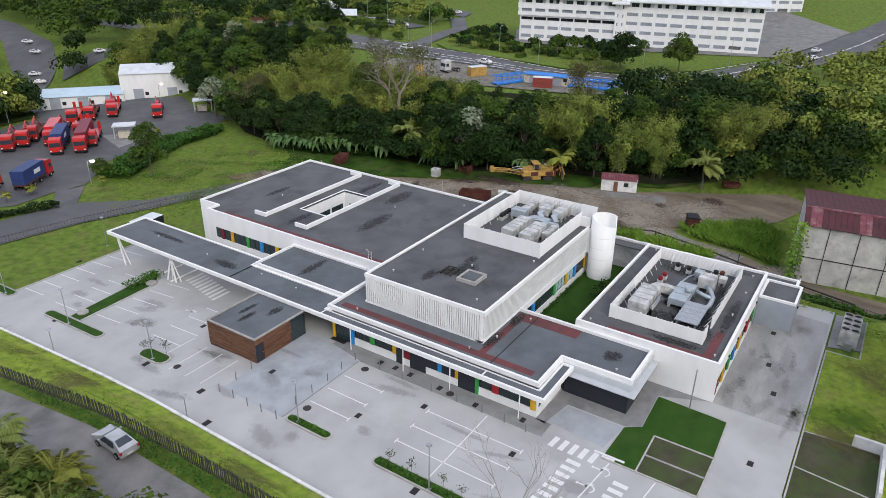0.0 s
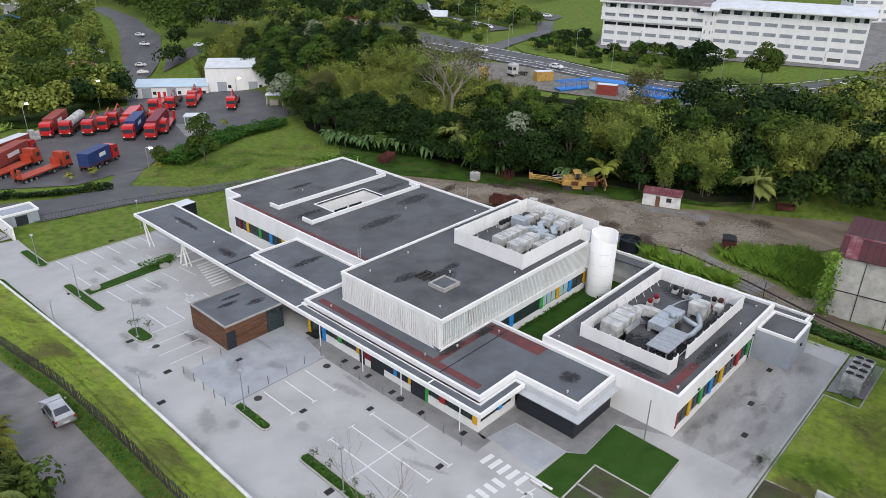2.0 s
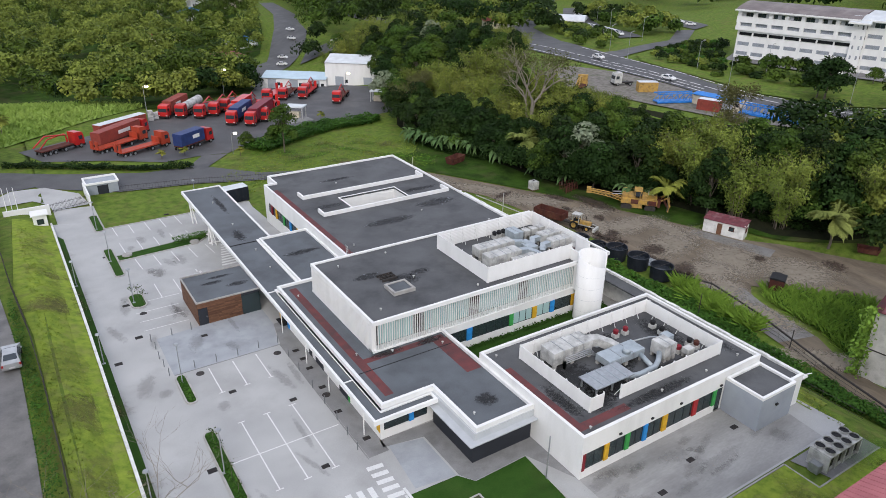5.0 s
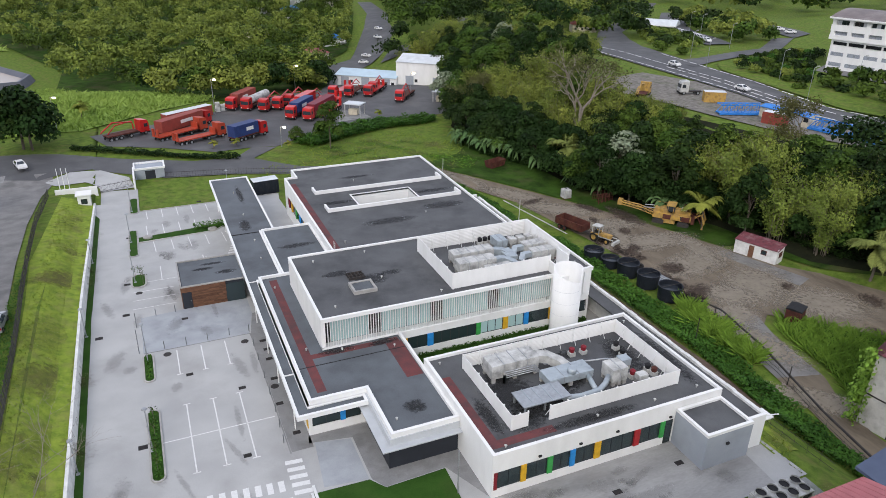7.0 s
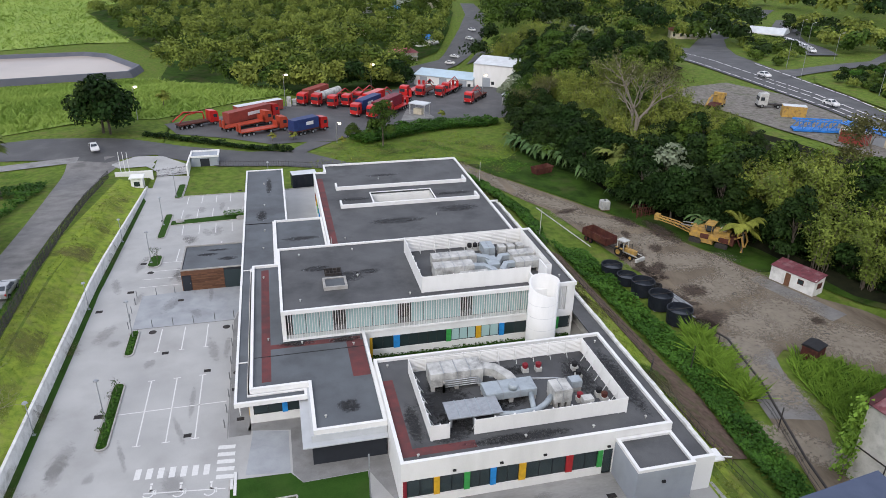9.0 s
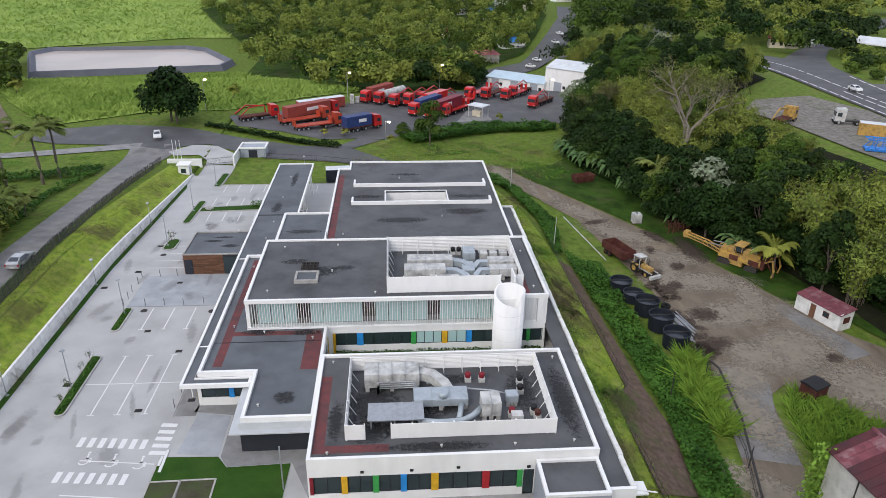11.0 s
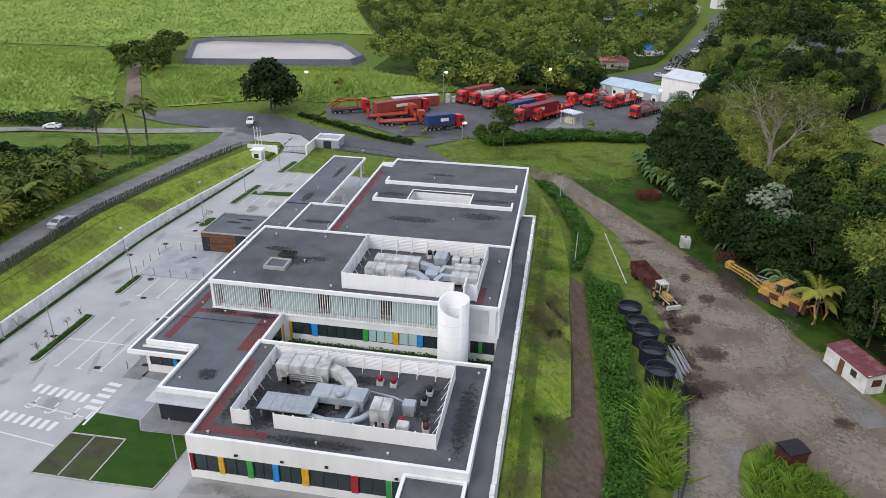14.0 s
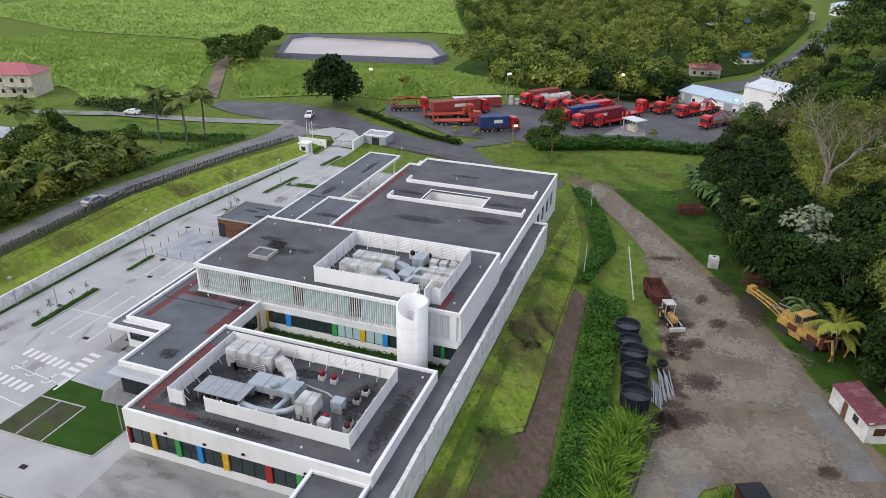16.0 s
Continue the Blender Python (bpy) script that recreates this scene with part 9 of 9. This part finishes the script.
# ---- lit lamps of the haulage yard ----
for x, y, h in ((21.5, 145, 8.2), (57.0, 157.5, 9.0), (84.5, 187.5, 8.0), (67.5, 123.6, 4.6), (115.6, 168, 7.0)):
    zz = ground_z(x, y)
    ob = thing("yard_lamp", (x, y, zz), "tall yard lamp post with a glowing warm head", "street lamp", "lit yard lamps")
    bm = bmesh.new()
    tube(bm, [(x, y, zz), (x, y, zz + h)], 0.09, 0.06, 8)
    tube(bm, [(x, y, zz + h), (x + 0.7, y - 0.4, zz + h + 0.2)], 0.05, 0.05, 6)
    part("post", bm, "metal", ob)
    part("lamp_head", boxes((x + 0.5, x + 1.0, y - 0.7, y - 0.3, zz + h + 0.12, zz + h + 0.28)), "metal", ob)
    bm = bmesh.new()
    box(bm, x + 0.42, x + 1.08, y - 0.78, y - 0.22, zz + h - 0.2, zz + h + 0.12, bevel=0.1)
    part("bulb", bm, "glow", ob, "glowing warm lamp bulb")


# ---- the large white building on the hill and the storage ground ----
def block(name, corner, turn, L, W, storeys, sh, label, curved=False, roof="roof_white"):
    """A white block with ribbons of grey louvred openings between slim piers, and a shallow vaulted roof."""
    x, y = corner
    z = ground_z(x, y)
    ob = thing(name, (0, 0, 0), label, "building")
    h = storeys * sh
    for s in range(storeys):
        z0 = s * sh
        over = 0.7 if (curved and s >= storeys - 2) else 0.0
        sill, head = z0 + sh * 0.42, z0 + sh * (0.86 if s == storeys - 1 else 0.8)
        gallery = curved and s == storeys - 3
        part("storey_band", boxes((-over, L + over, -over, W + over, z0 + (0 if s else -4), sill)), "white", ob)
        part("storey_band", boxes((-over, L + over, -over, W + over, head, z0 + sh)), "white", ob)
        # core behind the openings is coloured dark to stand for unlit rooms and gallery
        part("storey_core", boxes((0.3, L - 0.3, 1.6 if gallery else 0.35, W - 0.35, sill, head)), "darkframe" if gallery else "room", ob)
        n = max(2, int(L / 4.7))
        for i in range(n + 1):
            c, w = L * i / n, 0.22 if gallery else 0.55
            part("pier", boxes((max(-over, c - w), min(L + over, c + w), -over, 0.36, sill, head)), "white", ob)
        for i in range(n):
            if gallery:
                break
            c0, c1 = L * i / n + 0.55, L * (i + 1) / n - 0.55
            if s == storeys - 1:
                for k in range(3):
                    a = c0 + (c1 - c0) * k / 3
                    part("pane", boxes((a + 0.06, a + (c1 - c0) / 3 - 0.06, 0.1, 0.16, sill, head)), "glass" if (i + k) % 3 else "soffit", ob)
            elif s == 0 and i % 4 == 3:
                continue
            else:
                for k in range(4):
                    zz = sill + (head - sill) * k / 4
                    part("louvre", boxes((c0, c1, 0.02, 0.1, zz + 0.03, zz + (head - sill) / 4 - 0.03)), "grey_wall", ob)
        m = max(2, int(W / 4.5))
        for i in range(m + 1):
            c = W * i / m
            part("pier", boxes((-over, 0.34, max(0.37, c - 0.8), min(W, c + 0.8), sill, head)), "white", ob)
        for i in range(m):
            part("pane", boxes((0.12, 0.2, W * i / m + 0.85, W * (i + 1) / m - 0.85, sill, head)), "glass", ob)
    bm = bmesh.new()
    arc = [(-1.6 + (W + 3.2) * k / 10, h + 0.35 + 1.9 * math.sin(math.pi * k / 10)) for k in range(11)]
    profile(bm, [(-1.6, h + 0.05)] + arc + [(W + 1.6, h + 0.05)], -1.2, L + 1.2, "x")
    part("roof", bm, roof, ob, "shallow vaulted sheet roof")
    part("gutter", boxes((-1.25, L + 1.25, -1.8, -1.62, h - 0.05, h + 0.4)), "white", ob)
    place(ob, x, y, z, turn)


block("office_building", (228.0, 117.5), radians(-76), 33, 18, 5, 2.9, "large white office building with a dull brown vaulted roof", True, "roof_dull")
block("office_building", (237.5, 83.0), radians(-77), 43, 16, 5, 2.9, "long white office wing with grey louvred windows")
block("office_building", (235.2, 85.6), radians(-76), 3.2, 9, 5, 2.75, "narrow white stair block between two wings", False, "roof_white")
block("office_building", (246, 224), radians(-50), 12, 8, 1, 3.4, "low white building on the hillside")
block("office_building", (318, 64), radians(-60), 26, 16, 5, 3.0, "distant dark-banded office building", False, "roof_dull")


def truss(x, y, turn, L, mat, label, h=2.2, w=2.4):
    ob = thing("steel_truss", (0, 0, 0), label, "steelwork", "stored steelwork")
    for sx in (-w / 2, w / 2):
        for zz in (0.1, h):
            part("chord", boxes((sx - 0.1, sx + 0.1, 0, L, zz, zz + 0.2)), mat, ob)
    n = int(L / 1.5)
    for i in range(n):
        y0, y1 = L * i / n, L * (i + 1) / n
        for sx in (-w / 2, w / 2):
            bm = bmesh.new()
            tube(bm, [(sx, y0, 0.2), (sx, y1, h)], 0.08, 0.08, 4)
            tube(bm, [(sx, y1, h), (sx, y1, 0.2)], 0.08, 0.08, 4)
            part("web", bm, mat, ob)
        bm = bmesh.new()
        tube(bm, [(-w / 2, y0, h), (w / 2, y1, h)], 0.08, 0.08, 4)
        part("brace", bm, mat, ob)
    part("deck", boxes((-w / 2, w / 2, 0, L, 0.3, 0.5)), mat, ob)
    place(ob, x, y, ground_z(x, y) + 0.15, turn)


truss(160.6, 89.2, radians(-112), 10, "sky_blue", "long blue steel lattice section on the ground")
truss(170.6, 72.5, radians(192), 14, "sky_blue", "long blue steel lattice section on the ground")
shed(168.4, 84.6, radians(-82), 12, 3.6, 2.4, 0.3, "cream", "sky_blue", "site cabin with a bright blue roof", 2, "site_cabin")
container(168.8, 99.4, radians(60), "plant_yellow", "dull yellow site container", 5)
container(166.2, 78, radians(20), "cont_red", "dark red site container", 5)
for x, y, t in ((156.6, 110.6, -0.9), (168.4, 108.4, 1.2)):
    lorry(x, y, t, "crane" if x < 160 else "bobtail", "yellow-orange digger lorry on the storage ground" if x < 160 else "pale tipper lorry on the storage ground", cab="unit" if x > 160 else "plant_yellow", length=4)
for x, y in ((192, 92), (197, 62), (216, 43), (200, 136), (204, 112), (214, 96), (206, 150), (228, 156), (246, 190), (262, 214)):
    zz = ground_z(x, y)
    ob = thing("street_lamp", (x, y, zz), "slim grey street lamp beside the main road", "street lamp", "street lamps")
    bm = bmesh.new()
    tube(bm, [(x, y, zz), (x, y, zz + 8), (x + 1.2, y, zz + 8.4)], 0.09, 0.05, 6)
    part("post", bm, "metal", ob)
    part("lamp_head", boxes((x + 1.0, x + 1.7, y - 0.14, y + 0.14, zz + 8.35, zz + 8.5)), "unit", ob)


# ---- houses ----
def house(x, y, turn, L, W, h, roof, wall, label):
    ob = thing("house", (0, 0, 0), label, "house", "scattered houses")
    part("wall", boxes((0, L, 0, W, -1, h)), wall, ob)
    bm = bmesh.new()
    v = [bm.verts.new(p) for p in ((-0.6, -0.6, h), (L + 0.6, -0.6, h), (L + 0.6, W + 0.6, h), (-0.6, W + 0.6, h), (W * 0.4, W / 2, h + W * 0.24), (L - W * 0.4, W / 2, h + W * 0.24))]
    for f in ((0, 1, 5, 4), (1, 2, 5), (2, 3, 4, 5), (3, 0, 4), (3, 2, 1, 0)):
        bm.faces.new([v[i] for i in f])
    part("roof", bm, roof, ob)
    for s in range(max(1, int(h / 3))):
        for i in range(int(L / 3)):
            c = 1.5 + 3 * i
            part("window", boxes((c - 0.5, c + 0.5, -0.05, 0.0, 1.0 + 3 * s, 2.1 + 3 * s)), "darkframe", ob)
    for i in range(3):
        part("balcony_post", boxes((L * (0.55 + 0.2 * i) - 0.1, L * (0.55 + 0.2 * i) + 0.1, -1.5, -1.3, -1, h)), "unit", ob)
    part("balcony", boxes((L * 0.5, L, -1.5, 0, h * 0.48, h * 0.48 + 0.2)), "unit", ob)
    place(ob, x, y, ground_z(x, y), turn)


house(-84, 112, radians(18), 16, 10, 6.2, "roof_rose", "cream", "two-storey cream house with a rose sheet roof")
house(-12, 50, radians(35), 9, 12, 3.0, "roof_white", "white", "low house with a pale sheet roof in the garden")
for x, y, t, r, w, lab in ((122, 296, 0.3, "sky_blue", "white", "white house with a bright blue roof"), (104, 262, 0.1, "roof_rose", "cream", "house with a faded red roof among trees"), (96, 330, 0.4, "cont_red", "cream", "house with an orange-red roof among trees"), (150, 392, 0.2, "cream", "cream", "tall cream house at the road's end"),
                           (128, 402, 0.5, "sky_blue", "white", "white house with a blue roof"), (140, 440, 0.2, "roof_white", "white", "white house with a pale roof"), (112, 430, 0.6, "roof_white", "white", "white house on the far hill"), (176, 430, 0.3, "roof_blue", "white", "white house with a pale blue roof"), (120, 470, 0.1, "sky_blue", "white", "white house with a blue roof"), (232, 250, -0.6, "roof_white", "white", "white house above the road"), (222, 244, -0.4, "cont_red", "cream", "house with a red roof among trees")):
    house(x, y, t, 11, 8, 3.4 if y < 380 else 5.5, r, w, lab)


# ---- worn patches and loose things in the works yard ----
def yard_patch(cx, cy, rx, ry, mat, seed, name, label, lift=0.05):
    verts, faces, cover = soft_patch(cx, cy, rx * 1.5, ry * 1.5, lambda x, y: ground_z(x, y) + 0.04 + lift, seed * 0.3)
    covered(single(name, (verts, [], faces), mat, label, "ground", "", "structure"), cover)


for k, (x, y, a, b) in enumerate(((110.4, 42.7, 1.5, 1.8), (108.0, 35, 1.3, 3.0), (109.6, 51.0, 0.9, 1.2), (112.2, 57.2, 0.9, 1.2), (110.1, 63.1, 0.6, 1.3), (116.6, 63, 1.6, 4.0), (112.6, 68.6, 1.0, 2.6), (122, 31.8, 0.9, 0.8), (108.2, 47.4, 0.6, 0.7), (129.5, 24, 1.6, 1.2), (123, 16.5, 2.4, 1.0), (104.4, 75, 0.7, 2.0))):
    yard_patch(x, y, a, b, "soft_earth", 100 + k, "bare_earth", "dark red-brown patch of wet bare earth", 0.075)
rnd = random.Random(77)
# worn wheel tracks and pale gravel along the yard
for k, (x, y, a, b) in enumerate(((91, 98, 2.2, 5), (97.5, 90, 2, 6), (103, 79.5, 2, 6), (107, 70, 2.4, 6), (110.5, 61, 2.2, 6), (113.5, 52, 2.6, 7), (115.5, 43, 3, 7), (118, 34, 4, 6), (123, 26, 5, 4), (110.5, 56, 1.4, 6), (119, 47, 1.6, 5), (106.5, 22, 2.4, 5.5), (109, 28.5, 3.2, 2.6), (104, 10, 1.8, 6), (112.5, 33, 2.6, 3.4))):
    yard_patch(x, y, a, b, "soft_pale", k, "worn_track", "pale worn gravel on the dirt yard", 0.055 + 0.001 * k)
for k in range(16):
    x, y = 106.6 + rnd.uniform(-0.8, 1.2), rnd.uniform(32, 56)
    yard_patch(x, y, rnd.uniform(0.5, 1.1), rnd.uniform(0.7, 1.8), "soft_earth", 140 + k, "bare_earth", "dark scuffed earth beside the tanks", 0.09)
# grime and tyre marks on the concrete
for k in range(60):
    x, y = (rnd.uniform(62, 86), rnd.uniform(0.6, 7.4)) if k < 22 else (rnd.uniform(32, 47), rnd.uniform(2, 88))
    verts, faces, cover = soft_patch(x, y, rnd.uniform(0.8, 3.4), rnd.uniform(0.3, 1.1), lambda u, v: lot_z(v) + 0.011 + 0.0002 * (k % 9), rnd.uniform(-0.4, 0.4) if k < 22 else rnd.uniform(1.2, 1.9))
    covered(single("grime", (verts, [], faces), "soft_grime", "grey grimy patch on the pale concrete", "stain", "", "structure"), cover)
# dry and lush patches in the grass
for k, (x0, x1, y0, y1, m, q) in enumerate(((25.6, 29.3, -10, 92, "soft_brown", 34), (88.6, 93, 4, 86, "soft_brown", 34), (88.6, 92.6, 10, 80, "soft_green", 16), (64, 104, 100, 124, "soft_brown", 22), (68, 106, 98, 122, "soft_green", 26), (62, 90, -16, -2, "soft_brown", 20), (62, 90, -16, -2, "soft_green", 12), (-70, 10, 104, 112, "soft_green", 20))):
    for j in range(q):
        yard_patch(rnd.uniform(x0, x1), rnd.uniform(y0, y1), rnd.uniform(0.8, 2.2), rnd.uniform(1.0, 3.4), m, j, "grass_patch", "dry brown patch in the grass" if m == "soft_brown" else "lush green patch in the grass", 0.05 + 0.0013 * j)


def pipe_stack():
    for i in range(7):
        bm = bmesh.new()
        x = 105.5 + 0.2 * i
        tube(bm, [(x, 43.6 - 0.5 * (i % 3), -3.82), (x + 0.9, 36.8 + 0.6 * (i % 2) + 0.3 * i, -3.82)], 0.075, 0.075, 8)
        single("pipe", bm, "metal", "pale grey pipe lying in the yard", "pipe", "loose pipes")
    bm = bmesh.new()
    for i in range(16):
        a0, a1 = 2 * math.pi * i / 16, 2 * math.pi * (i + 1) / 16
        q = [[bm.verts.new((105.9 + r * math.cos(a), 45.0 + r * math.sin(a), z)) for r, z in ((0.62, -3.95), (0.68, -3.75), (0.6, -3.55), (0.34, -3.58), (0.34, -3.95))] for a in (a0, a1)]
        for j in range(4):
            bm.faces.new((q[0][j], q[1][j], q[1][j + 1], q[0][j + 1]))
    single("tyre", bm, "tyre", "old black tractor tyre lying in the yard", "tyre")


pipe_stack()


def cattle_rack():
    ob = thing("metal_rack", (0, 0, 0), "rusty open metal rack at the yard's edge", "rack")
    p, q, z = Vector((115.3, 69.3)), Vector((119.2, 70.4)), -4.0
    for i in range(5):
        e = p.lerp(q, i / 4)
        part("upright", boxes((e.x - 0.06, e.x + 0.06, e.y - 0.06, e.y + 0.06, ground_z(e.x, e.y), ground_z(e.x, e.y) + 1.7)), "rust", ob)
    for h in (0.4, 0.8, 1.2, 1.65):
        bm = bmesh.new()
        tube(bm, [(p.x, p.y, ground_z(p.x, p.y) + h), (q.x, q.y, ground_z(q.x, q.y) + h)], 0.05, 0.05, 5)
        part("rail", bm, "rust", ob)


cattle_rack()
